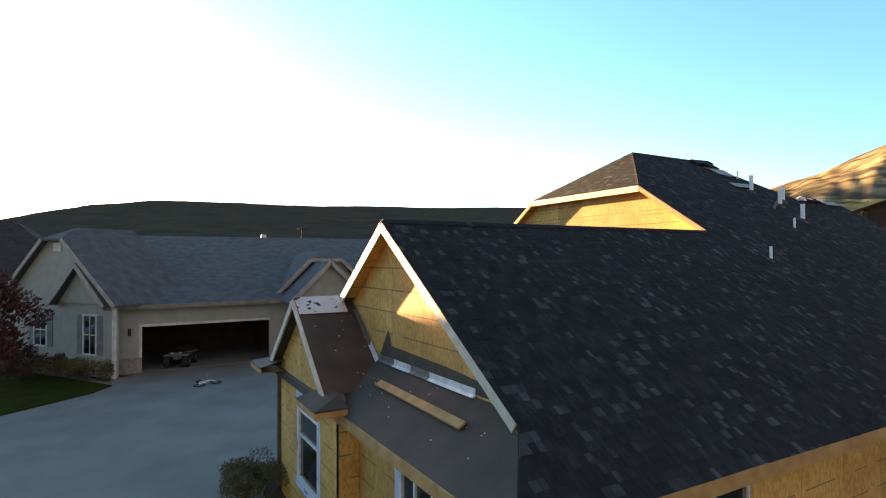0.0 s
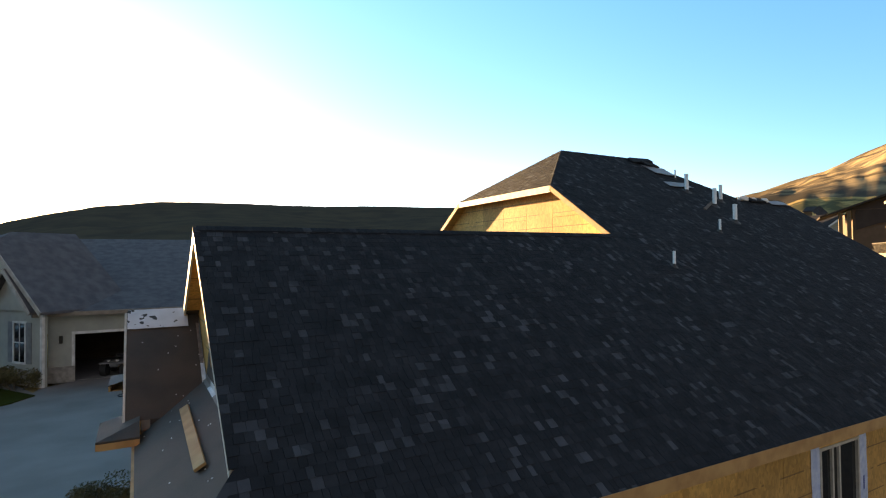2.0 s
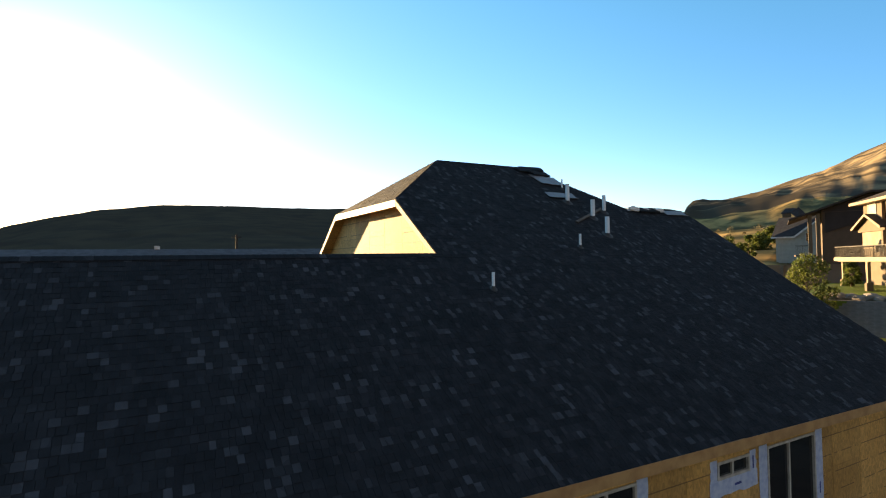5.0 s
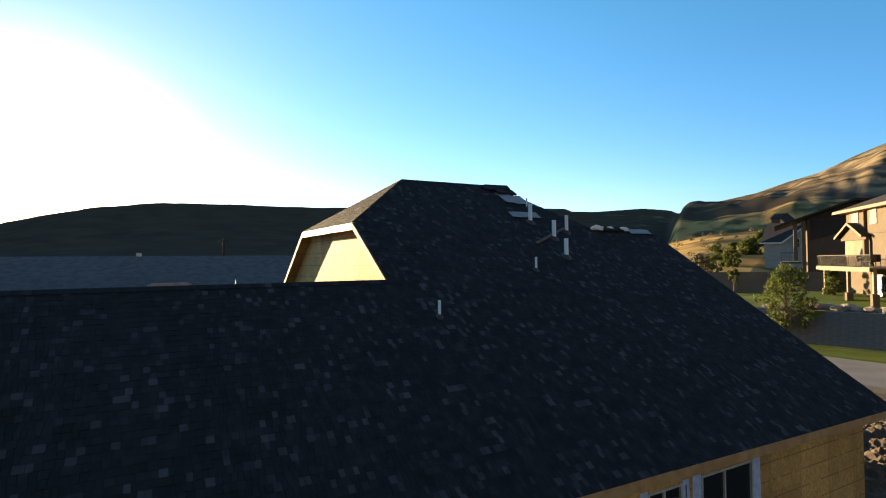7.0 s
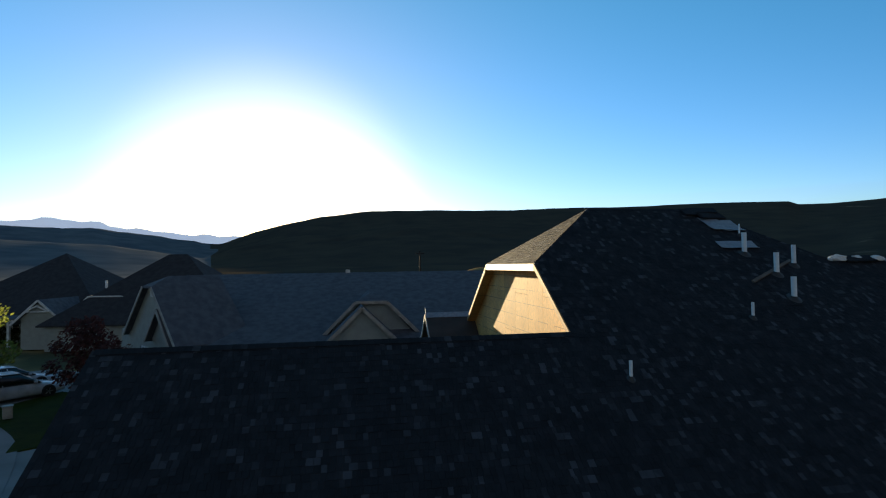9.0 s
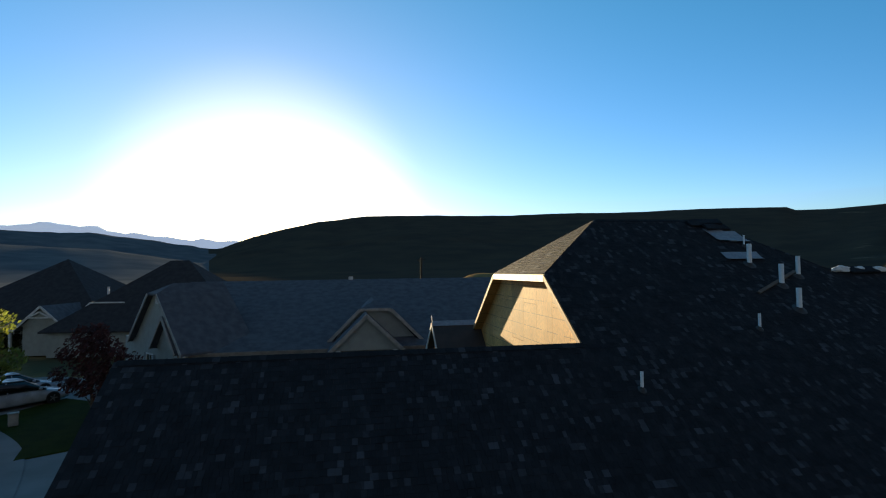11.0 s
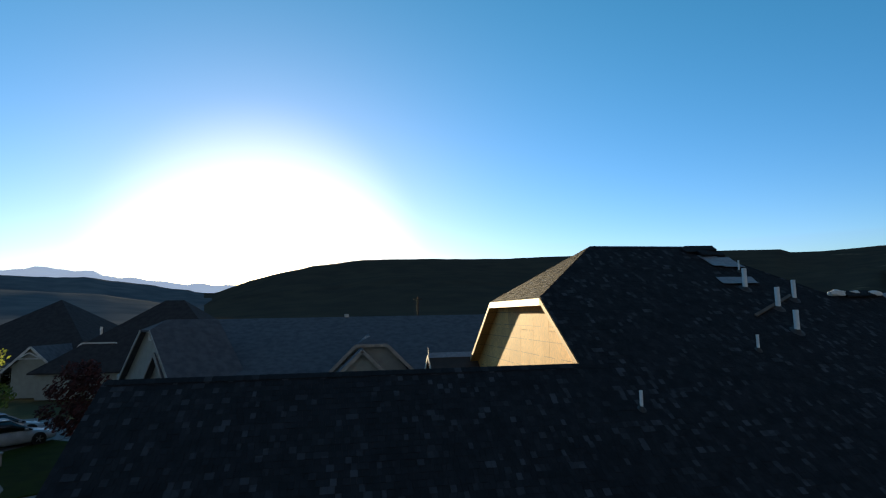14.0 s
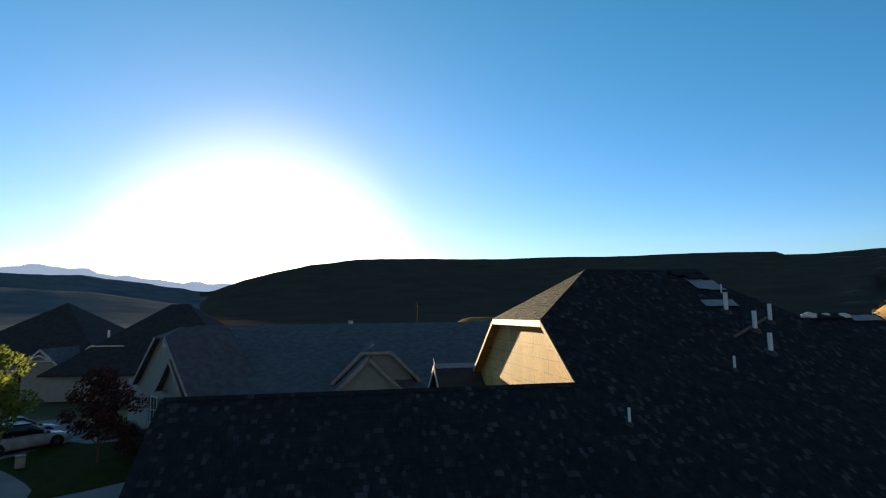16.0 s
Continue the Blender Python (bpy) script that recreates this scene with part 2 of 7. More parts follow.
M["block"] = material("retaining_block", (0.165, 0.155, 0.155), 0.9, scale=2.0, bump=0.3, bump_scale=20.0)
M["red"] = material("hydrant_red", (0.28, 0.03, 0.02), 0.5)
M["metal_dark"] = material("dark_metal", (0.04, 0.035, 0.03), 0.5, metal=0.6)
M["black_plastic"] = material("black_plastic", (0.03, 0.03, 0.03), 0.5)


# ---- mesh helpers ----
def link(name, bm, mat, parent=None, label="", smooth=False):
    me = bpy.data.meshes.new(name)
    bmesh.ops.recalc_face_normals(bm, faces=bm.faces)
    bm.to_mesh(me)
    bm.free()
    for mt in (mat if isinstance(mat, (list, tuple)) else [mat]):
        me.materials.append(mt)
    if smooth:
        for p in me.polygons:
            p.use_smooth = True
    ob = new(name, me)
    if parent is not None:
        ob.parent = parent
    if label:
        tagged(ob, label)
    return ob


def part(name, bm, mat, parent, label="", smooth=False):
    return link(name, bm, mat, parent, label, smooth)


def thing(name, label, category, at=(0, 0, 0), group="", kind="", rz=0):
    ob = new(name)
    ob.empty_display_size = 0.2
    ob.matrix_basis = pose(*at, 0, 0, rz)
    return tagged(ob, label, category, group, kind)


def box(bm, a, b, bevel=0.0):
    """An upright box between two corners."""
    r = bmesh.ops.create_cube(bm, size=1.0)
    c, s = [(p + q) / 2 for p, q in zip(a, b)], [abs(q - p) for p, q in zip(a, b)]
    bmesh.ops.transform(bm, matrix=Matrix.Translation(c) @ Matrix.Diagonal((*s, 1)), verts=r["verts"])
    if bevel:
        ed = {e for v in r["verts"] for e in v.link_edges}
        bmesh.ops.bevel(bm, geom=list(ed), offset=bevel, segments=1, affect="EDGES")
    return bm


def beam(bm, p, q, w, h, up=(0, 0, 1)):
    """A squared timber from p to q; w across, h along up."""
    p, q, up = Vector(p), Vector(q), Vector(up)
    d = (q - p).normalized()
    s = d.cross(up).normalized()
    u = s.cross(d).normalized()
    vs = [bm.verts.new(e + s * (i * w / 2) + u * (j * h / 2)) for e in (p, q) for i, j in ((-1, -1), (1, -1), (1, 1), (-1, 1))]
    for f in ((0, 1, 2, 3), (7, 6, 5, 4), (0, 4, 5, 1), (1, 5, 6, 2), (2, 6, 7, 3), (3, 7, 4, 0)):
        bm.faces.new([vs[i] for i in f])
    return bm


def slab(bm, poly, offset):
    """A flat polygon given thickness along offset."""
    o = Vector(offset)
    top = [bm.verts.new(Vector(p)) for p in poly]
    low = [bm.verts.new(Vector(p) + o) for p in poly]
    n = len(poly)
    bm.faces.new(top)
    bm.faces.new(low[::-1])
    for i in range(n):
        bm.faces.new((top[i], low[i], low[(i + 1) % n], top[(i + 1) % n]))
    return bm


def tube(bm, p, q, r, r2=None, seg=14, caps=True):
    p, q = Vector(p), Vector(q)
    g = bmesh.ops.create_cone(bm, cap_ends=caps, segments=seg, radius1=r, radius2=r if r2 is None else r2, depth=(q - p).length)
    rot = (q - p).to_track_quat("Z", "Y").to_matrix().to_4x4()
    bmesh.ops.transform(bm, matrix=Matrix.Translation((p + q) / 2) @ rot, verts=g["verts"])
    return bm


def clip_poly(poly, a, b, c):
    """The part of a flat polygon (u, v) where a*u + b*v <= c."""
    out = []
    for i, p in enumerate(poly):
        q = poly[(i + 1) % len(poly)]
        dp, dq = a * p[0] + b * p[1] - c, a * q[0] + b * q[1] - c
        if dp <= 0:
            out.append(p)
        if dp * dq < 0:
            t = dp / (dp - dq)
            out.append((p[0] + t * (q[0] - p[0]), p[1] + t * (q[1] - p[1])))
    return out


def clip_rect(poly, u0, u1, v0, v1):
    for abc in ((-1, 0, -u0), (1, 0, u1), (0, -1, -v0), (0, 1, v1)):
        poly = clip_poly(poly, *abc)
        if len(poly) < 3:
            return []
    return poly


# ---- ground ----
CX, CY = 4.0, 0.0
NEAR_CREST = [(-180, 3), (-120, 3), (-60, 0), (-15.8, 0), (-14.6, 0.9), (-12.3, 2.3), (-9.6, 3.3), (-7.4, 3.9), (-5, 4.42), (-3, 4.85), (-1.4, 5.0), (0.4, 5.25), (2.2, 5.46), (6, 5.47), (16.7, 5.33), (23, 5.27), (35.5, 5.13), (42.6, 4.86), (43.1, 4.58), (45.8, 4.55), (48, 4.64), (49.6, 4.68),
              (52.2, 4.44), (53.2, 4.2), (54.0, 4.34), (54.5, 4.97), (54.9, 5.42), (57.3, 5.3), (60.3, 5.86), (62.7, 6.65), (65.3, 7.3), (67.6, 8.4), (69.5, 9.1), (76, 10.8), (90, 11), (130, 5), (180, 3)]
MID_CREST = [(-180, 2), (-60, 3.6), (-41, 3.3), (-29, 2.5), (-22, 2.2), (-15, 1.1), (-8, 0), (180, 2)]
HIGH_CREST = [(-180, 3), (-60, 4.6), (-41, 4.7), (-35, 4.7), (-29, 3.75), (-23, 3.65), (-18, 3.1), (-12, 2.2), (-6, 0), (180, 3)]
FAR_CREST = [(-180, 2), (-50, 4.2), (-36, 4.4), (-32.8, 5.1), (-29, 4.35), (-26.2, 4.55), (-22.4, 4.15), (-19.5, 3.65), (-15.5, 3.5), (-12, 3.2), (-9, 2.8), (0, 0), (180, 2)]


BENCH = [(49, 4.0), (53, 4.2), (55.5, 3.85), (58.5, 3.95), (61.7, 4.3), (64.1, 5.0), (67.2, 4.9), (70, 4.7), (80, 4.5)]    # top of the shaded lower slope of the eastern hill
FOOTHILL = [(49, 0), (50.5, 4), (52.7, 9.6), (55.5, 12.3), (58.3, 14.2), (60.1, 15.0), (66, 15.5), (70, 9), (74, 0)]


def lerp(table, a):
    for (p, u), (q, v) in zip(table, table[1:]):
        if p <= a <= q:
            return u + (v - u) * (a - p) / (q - p)
    return table[-1][1]


def smooth(t):
    t = max(0.0, min(1.0, t))
    return t * t * (3 - 2 * t)


def ground_height(az, r):
    x, y = CX + r * math.sin(radians(az)), CY + r * math.cos(radians(az))
    n = noise.noise((x / 90, y / 90, 0)) * 0.6 + noise.noise((x / 30, y / 30, 3)) * 0.3
    h = -0.12
    rc = 3300 - smooth((az - 52.4) / 2.2) * 2360
    e = lerp(NEAR_CREST, az)
    if e > 0:
        top = 7.4 + math.tan(radians(e)) * rc
        start = 400 - 170 * smooth((az - 52.4) / 2.2)
        k = (r - start) / (rc - start)
        rise = smooth(k) ** 1.15 if k < 1 else 1.0
        big = noise.noise((x / 420, y / 420, 5)) * 26 if az < 50 else 0
        rough = (n * 16 + big) * max(0, min(1, k * 2)) * max(0, 1 - abs(k)) * 1.6
        body = top * rise + rough
        east = smooth((az - 52.4) / 2.2)
        if east > 0 and r < rc:                         # a steep lower slope in shade, then long easy slopes up to the crest
            step = 7.4 + math.tan(radians(lerp(BENCH, az))) * 430
            q = max(0.0, (r - 430) / (rc - 430))
            fold = noise.noise((az / 2.6 + r / 260, r / 170, 7)) * 9 + noise.noise((az / 0.9 + r / 120, r / 70, 9)) * 2.6
            slope = step * smooth((r - 290) / 140) + (top - step) * q ** 0.92 + fold * math.sin(math.pi * min(1, q * 1.02)) - abs(fold) * 0.3 * (q < 0.02)
            body += (slope - body) * east
        h = max(h, body - max(0, r - rc) * 0.02)
    for table, c, w in ((MID_CREST, 1700, 1100), (HIGH_CREST, 2700, 1100), (FAR_CREST, 4700, 1300)):
        e = lerp(table, az)
        if e > 0.3:
            e += (0.45 * noise.noise((az / 2.2, c / 300, 3)) + 0.2 * noise.noise((az / 0.9, c / 300, 5))) * min(1, c / 4000) ** 2
        if e > 0 and abs(r - c) < w:
            peak = 7.4 + math.tan(radians(e)) * c
            h = max(h, peak * smooth(1 - abs(r - c) / w) * (1 + 0.05 * noise.noise((az / 3, r / 200, 1)) * (abs(r - c) > 60)))
    if 49 < az < 74 and 60 < r < 330:                   # golden foothill beside the far houses
        rise = min(1.0, (r - 60) / 130) ** 0.8 if r < 190 else smooth((330 - r) / 140)
        h = max(h, lerp(FOOTHILL, az) * rise + 0.9 * n * min(1, (r - 60) / 60))
    if 8 < az < 27 and 88 < r < 165:                    # low sunlit mound beyond the neighbouring roof
        h = max(h, 7.1 * smooth((az - 8.0) / 7) * smooth((27 - az) / 7) * smooth(1 - abs(r - 125) / 36) + 0.4 * n)
    return h


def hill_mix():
    """Dark sage with the range's shade put into its colour, giving way in ragged patches to dry golden grass on the
    eastern hill.
    """
    m = material("shaded_sage_and_grass", (0.092, 0.074, 0.052), 0.95, colour2=(0.066, 0.056, 0.044), scale=0.012, detail=8.0, spec=0.0)
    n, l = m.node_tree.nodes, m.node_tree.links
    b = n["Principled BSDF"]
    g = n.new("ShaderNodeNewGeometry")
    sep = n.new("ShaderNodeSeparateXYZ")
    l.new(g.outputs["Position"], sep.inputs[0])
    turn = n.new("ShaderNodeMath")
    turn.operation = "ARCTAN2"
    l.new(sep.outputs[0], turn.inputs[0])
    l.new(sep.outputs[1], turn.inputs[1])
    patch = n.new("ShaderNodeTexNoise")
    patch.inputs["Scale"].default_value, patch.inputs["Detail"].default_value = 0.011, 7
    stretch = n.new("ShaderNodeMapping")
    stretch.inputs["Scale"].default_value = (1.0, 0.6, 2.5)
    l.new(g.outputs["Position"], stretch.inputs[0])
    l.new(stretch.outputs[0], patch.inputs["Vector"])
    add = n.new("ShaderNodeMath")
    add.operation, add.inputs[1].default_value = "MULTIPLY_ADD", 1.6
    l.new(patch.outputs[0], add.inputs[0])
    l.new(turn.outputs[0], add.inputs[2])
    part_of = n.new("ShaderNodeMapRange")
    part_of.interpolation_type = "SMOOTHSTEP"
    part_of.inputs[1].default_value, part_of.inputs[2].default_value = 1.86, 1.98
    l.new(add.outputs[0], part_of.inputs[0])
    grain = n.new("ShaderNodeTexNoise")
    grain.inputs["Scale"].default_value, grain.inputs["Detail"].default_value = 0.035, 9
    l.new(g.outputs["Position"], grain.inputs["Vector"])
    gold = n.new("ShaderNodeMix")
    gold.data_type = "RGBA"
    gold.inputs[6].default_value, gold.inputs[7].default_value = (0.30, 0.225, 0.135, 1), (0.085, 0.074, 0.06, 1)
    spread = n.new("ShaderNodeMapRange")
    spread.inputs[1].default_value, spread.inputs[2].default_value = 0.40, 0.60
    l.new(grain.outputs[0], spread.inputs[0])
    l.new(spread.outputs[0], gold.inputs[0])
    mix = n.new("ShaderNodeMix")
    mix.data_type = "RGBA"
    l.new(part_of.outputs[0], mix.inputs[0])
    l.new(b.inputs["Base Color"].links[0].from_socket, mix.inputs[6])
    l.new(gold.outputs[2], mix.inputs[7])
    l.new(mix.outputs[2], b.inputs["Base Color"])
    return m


def build_ground():
    azs = [a * 4.0 for a in range(-45, -13)] + [-52 + 0.7 * i for i in range(138)] + [44.6 + 0.3 * i for i in range(112)] + [a * 4.0 for a in range(20, 45)]
    azs = sorted({round(a, 3) for a in azs if a < -52 or -52 <= a <= 78.0 or a > 79})
    rs = [0, 30, 60, 68, 76, 83, 90, 95, 100, 105, 110, 120, 130, 140, 150, 160, 180, 200, 225, 250, 280, 310, 340, 370, 400, 430, 460, 480, 500, 510, 520, 530, 545, 560, 580, 600, 625, 650, 675, 700, 725, 750, 775, 800, 825, 850, 875, 900, 930, 940, 950, 1000,
          1100, 1200, 1300, 1400, 1450, 1490, 1500, 1510, 1550, 1700, 1900, 2100, 2300, 2500, 2650, 2700, 2750, 2900, 3100, 3250, 3300, 3350, 3500, 3800, 4200, 4500, 4650, 4700, 4750, 4900, 5300, 6000]
    vs, fs = [(CX, CY, -0.12)], []
    for r in rs[1:]:
        for a in azs:
            vs.append((CX + r * math.sin(radians(a)), CY + r * math.cos(radians(a)), ground_height(a, r)))
    n = len(azs)
    for j in range(n):
        fs.append((0, 1 + (j + 1) % n, 1 + j))
    for i in range(len(rs) - 2):
        for j in range(n):
            a, b = 1 + i * n + j, 1 + i * n + (j + 1) % n
            fs.append((a, b, b + n, a + n))
    me = bpy.data.meshes.new("ground")
    me.from_pydata(vs, [], [f for f in fs if sum(math.hypot(vs[k][0] - CX, vs[k][1] - CY) for k in f) / len(f) <= 3500 or math.atan2(vs[f[0]][0] - CX, vs[f[0]][1] - CY) > 0.3])
    for p in me.polygons:
        p.use_smooth = True
    m = material("dry_hillside", (0.52, 0.345, 0.14), 0.95, colour2=(0.36, 0.235, 0.095), scale=0.03, bump=0.0, spec=0.0)
    nn, l = m.node_tree.nodes, m.node_tree.links
    b = nn["Principled BSDF"]
    g = nn.new("ShaderNodeNewGeometry")
    n2 = nn.new("ShaderNodeTexNoise")
    n2.inputs["Scale"].default_value, n2.inputs["Detail"].default_value = 0.06, 9
    l.new(g.outputs["Position"], n2.inputs["Vector"])
    mr = nn.new("ShaderNodeMapRange")
    mr.inputs[1].default_value, mr.inputs[2].default_value = 0.44, 0.6
    l.new(n2.outputs[0], mr.inputs[0])
    mx = nn.new("ShaderNodeMix")
    mx.data_type = "RGBA"
    mx.inputs[7].default_value = (0.105, 0.098, 0.055, 1)
    l.new(mr.outputs[0], mx.inputs[0])
    l.new(b.inputs["Base Color"].links[0].from_socket, mx.inputs[6])
    l.new(mx.outputs[2], b.inputs["Base Color"])
    me.materials.append(m)
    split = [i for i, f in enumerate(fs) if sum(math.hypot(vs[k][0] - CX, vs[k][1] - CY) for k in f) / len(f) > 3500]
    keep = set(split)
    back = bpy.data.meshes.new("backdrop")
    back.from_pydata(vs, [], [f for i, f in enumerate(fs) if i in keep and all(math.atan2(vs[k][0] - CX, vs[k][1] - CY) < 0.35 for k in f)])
    # Haze before the far range is put into its pale colour and glow.
    far = material("hazed_far_range", (0.78, 0.86, 0.95), 0.95, colour2=(0.62, 0.72, 0.86), scale=0.004, spec=0.0)
    # Haze over the middle hills is put into their blue-grey colour.
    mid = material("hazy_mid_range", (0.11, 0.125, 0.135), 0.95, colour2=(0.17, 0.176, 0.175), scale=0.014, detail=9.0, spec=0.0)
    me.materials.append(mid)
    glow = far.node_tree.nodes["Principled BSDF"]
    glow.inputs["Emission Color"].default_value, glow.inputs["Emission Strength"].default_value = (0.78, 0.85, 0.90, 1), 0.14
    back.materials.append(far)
    for p in back.polygons:
        p.use_smooth = True
    tagged(new("backdrop", back), "hazy pale blue mountain range on the horizon", "backdrop", kind="structure")
    me.materials.append(m)
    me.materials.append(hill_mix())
    for p in me.polygons:
        d = (p.center - Vector((CX, CY, 0))).length
        side = math.degrees(math.atan2(p.center.x - CX, p.center.y - CY))
        # Sun and shade are put in here: gold on sunlit ground, dark elsewhere.
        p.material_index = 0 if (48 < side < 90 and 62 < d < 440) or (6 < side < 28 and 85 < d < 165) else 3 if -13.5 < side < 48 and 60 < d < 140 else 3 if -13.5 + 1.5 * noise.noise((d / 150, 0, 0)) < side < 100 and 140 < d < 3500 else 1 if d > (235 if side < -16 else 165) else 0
    return tagged(new("ground", me), "dry grassy hills and valley around the houses", "ground", kind="structure")


build_ground()


def ground_patch(name, poly, z, mat, label, thick=0.3):
    bm = bmesh.new()
    slab(bm, [(x, y, z) for x, y in poly], (0, 0, -thick))
    return tagged(link(name, bm, mat), label, name.split("_")[0], kind="structure")


# ---- the house under construction ----
PITCH = 0.667
RIDGE_Z = 6.15
EAVE_A, EAVE_B = -4.97, -5.23          # the eave is skewed slightly against the ridge to fit the camera's view
X0, X1, X1E = 0.0, 21.3, 21.4
XC = 9.50                       # outer face of the clipped gable
MAIN_Y, MAIN_Z = 4.83, 9.37
COS, SIN = 1 / math.hypot(1, PITCH), PITCH / math.hypot(1, PITCH)


def eave_y(x):
    return EAVE_A + (EAVE_B - EAVE_A) * x / 21.3


def near_z(y):
    return RIDGE_Z + PITCH * y


house = thing("house", "half-built house with charcoal shingle roof and bare board sheathing", "house")


def roof_plane(name, poly, label=""):
    bm = bmesh.new()
    slab(bm, [(x, y, z - 0.02) for x, y, z in poly], (0, 0, -0.14))
    return part(name, bm, M["felt"], house, label)


near_poly = [(X0 - 0.85, eave_y(-0.85)), (X1E, eave_y(X1E)), (X1, 2.33), (18.24, 2.33), (15.74, MAIN_Y), (12.16, MAIN_Y), (XC, 2.31), (XC, 0.0), (X0, 0.0), (X0, -3.93)]
near_roof = roof_plane("near_roof_slope", [(x, y, near_z(y)) for x, y in near_poly], "dark charcoal shingle roof slope")
wing_back = roof_plane("wing_back_slope", [(X0, 0, RIDGE_Z), (10.6, 0, RIDGE_Z), (10.6, 4.98, 2.83), (X0, 4.98, 2.83)], "shingled back slope of the low wing")
back_z = lambda y: MAIN_Z - PITCH * (y - MAIN_Y)
main_back = roof_plane("main_back_slope", [(12.16, MAIN_Y, MAIN_Z), (15.74, MAIN_Y, MAIN_Z), (18.24, 7.33, back_z(7.33)), (18.24, 14.5, back_z(14.5)), (XC, 14.5, back_z(14.5)), (XC, 7.35, back_z(7.35))], "shingled back slope of the main roof")
hip_left = roof_plane("clipped_hip", [(12.16, MAIN_Y, MAIN_Z), (XC, 7.35, back_z(7.35)), (XC, 2.31, near_z(2.31))], "small clipped hip above the gable")
hip_right = roof_plane("clipped_hip", [(15.74, MAIN_Y, MAIN_Z), (18.24, 2.33, near_z(2.33)), (18.24, 7.33, back_z(7.33))])
low_back = roof_plane("low_back_slope", [(16.5, 2.33, 7.70), (X1, 2.33, 7.70), (X1, 9.6, 2.85), (16.5, 9.6, 2.85)])

FGX = 0.24
# skirt roof along the front gable and the little entry gable
SKZ = lambda x: 3.50 - 0.6 * (0.2 - x)
skirt = roof_plane("skirt_roof", [(FGX + 0.03, 4.9, SKZ(FGX + 0.03)), (FGX + 0.03, -3.6, SKZ(FGX + 0.03)), (-0.03, -4.0, SKZ(-0.03)), (-0.87, -4.98, SKZ(-0.87)), (-0.87, 4.9, SKZ(-0.87))], "felt-covered skirt roof")
DY, DZ, DP, DX = 2.31, 4.66, 0.77, -1.0
entry_slope = roof_plane("entry_gable_slope", [(DX, DY, DZ), (FGX + 0.03, DY, DZ), (FGX + 0.03, DY - 2.05, DZ - DP * 2.05), (DX, DY - 2.05, DZ - DP * 2.05)], "felt-covered slope of the entry gable")
entry_slope2 = roof_plane("entry_gable_slope", [(DX, DY, DZ), (FGX + 0.03, DY, DZ), (FGX + 0.03, DY + 2.05, DZ - DP * 2.05), (DX, DY + 2.05, DZ - DP * 2.05)])


def panel_wall(name, poly, axis, at, thick, holes=(), width=1.22, label="bare strand-board wall", into=1):
    """A sheathed wall: boards 1.22 m wide as pieces on a solid backing, with real openings. poly in (u, z); axis 'x' or 'y' is the wall's normal."""
    to3 = (lambda u, z, d: (at + into * d, u, z)) if axis == "x" else (lambda u, z, d: (u, at + into * d, z))
    us = sorted({min(p[0] for p in poly), max(p[0] for p in poly), *[h[0] for h in holes], *[h[1] for h in holes]})
    wall = None
    bm = bmesh.new()
    for u0, u1 in zip(us, us[1:]):
        spans = [(-99, 99)]
        for h in holes:
            if h[0] <= u0 + 1e-6 and u1 <= h[1] + 1e-6:
                spans = [s for a, b in spans for s in ((a, min(b, h[2])), (max(a, h[3]), b)) if s[1] > s[0]]
        for a, b in spans:
            c = clip_rect(poly, u0, u1, a, b)
            if len(c) >= 3:
                slab(bm, [to3(u, z, 0.014) for u, z in c], Vector(to3(0, 0, thick)) - Vector(to3(0, 0, 0.014)))
    # Dark backing: the shade in the seams is put into its colour.
    wall = part(name, bm, M["weathered"], house, label)
    lo, hi = us[0], us[-1]
    zlow = min(p[1] for p in poly) - 1.0
    k = 0
    u = lo
    while u < hi - 0.02:
        e = min(hi, u + width)
        cuts = sorted({u + 0.004, e - 0.004, *[q for h in holes for q in h[:2] if u < q < e]})
        for u0, u1 in zip(cuts, cuts[1:]):
            spans = [(-99, 99)]
            for h in holes:
                if h[0] <= u0 + 1e-6 and u1 <= h[1] + 1e-6:
                    spans = [s for a, b in spans for s in ((a, min(b, h[2])), (max(a, h[3]), b)) if s[1] > s[0]]
            seams = [zlow + 1.22 * (k % 2) + 2.44 * i for i in range(1, 5)]
            spans = [(lo_ + 0.004 * (lo_ in seams), hi_ - 0.004 * (hi_ in seams)) for a, b in spans for lo_, hi_ in zip([a] + [q for q in seams if a < q < b], [q for q in seams if a < q < b] + [b])]
            for a, b in spans:
                c = clip_rect(poly, u0, u1, a, b)
                if len(c) >= 3 and max(p[1] for p in c) - min(p[1] for p in c) > 0.02:
                    bm = slab(bmesh.new(), [to3(p, z, 0.0) for p, z in c], Vector(to3(0, 0, 0.012)) - Vector(to3(0, 0, 0)))
                    part("board", bm, M["osb"], wall)
        u = e
        k += 1
    return wall


# clipped gable wall and front gable wall
CGX = 9.80
cg_poly = [(-3.5, 2.9), (13.0, 2.9), (13.0, back_z(13.0) - 0.17), (7.45, 7.56), (2.22, 7.56), (-3.5, near_z(-3.5) - 0.17)]
panel_wall("clipped_gable_wall", cg_poly, "x", CGX, 0.15)
panel_wall("front_gable_wall", [(-4.75, 2.2), (4.75, 2.2), (4.75, 2.85), (0, RIDGE_Z - 0.17), (-4.75, 2.85)], "x", FGX, 0.15)
WIN_ENTRY = (1.27, 2.66, 0.8, 2.30)
WIN_FRONT = (-2.62, -1.6, 0.8, 2.36)
panel_wall("front_wall", [(-4.75, -0.1), (0.1, -0.1), (0.1, 2.85), (-4.75, 2.85)], "x", -0.42, 0.15, [WIN_FRONT])
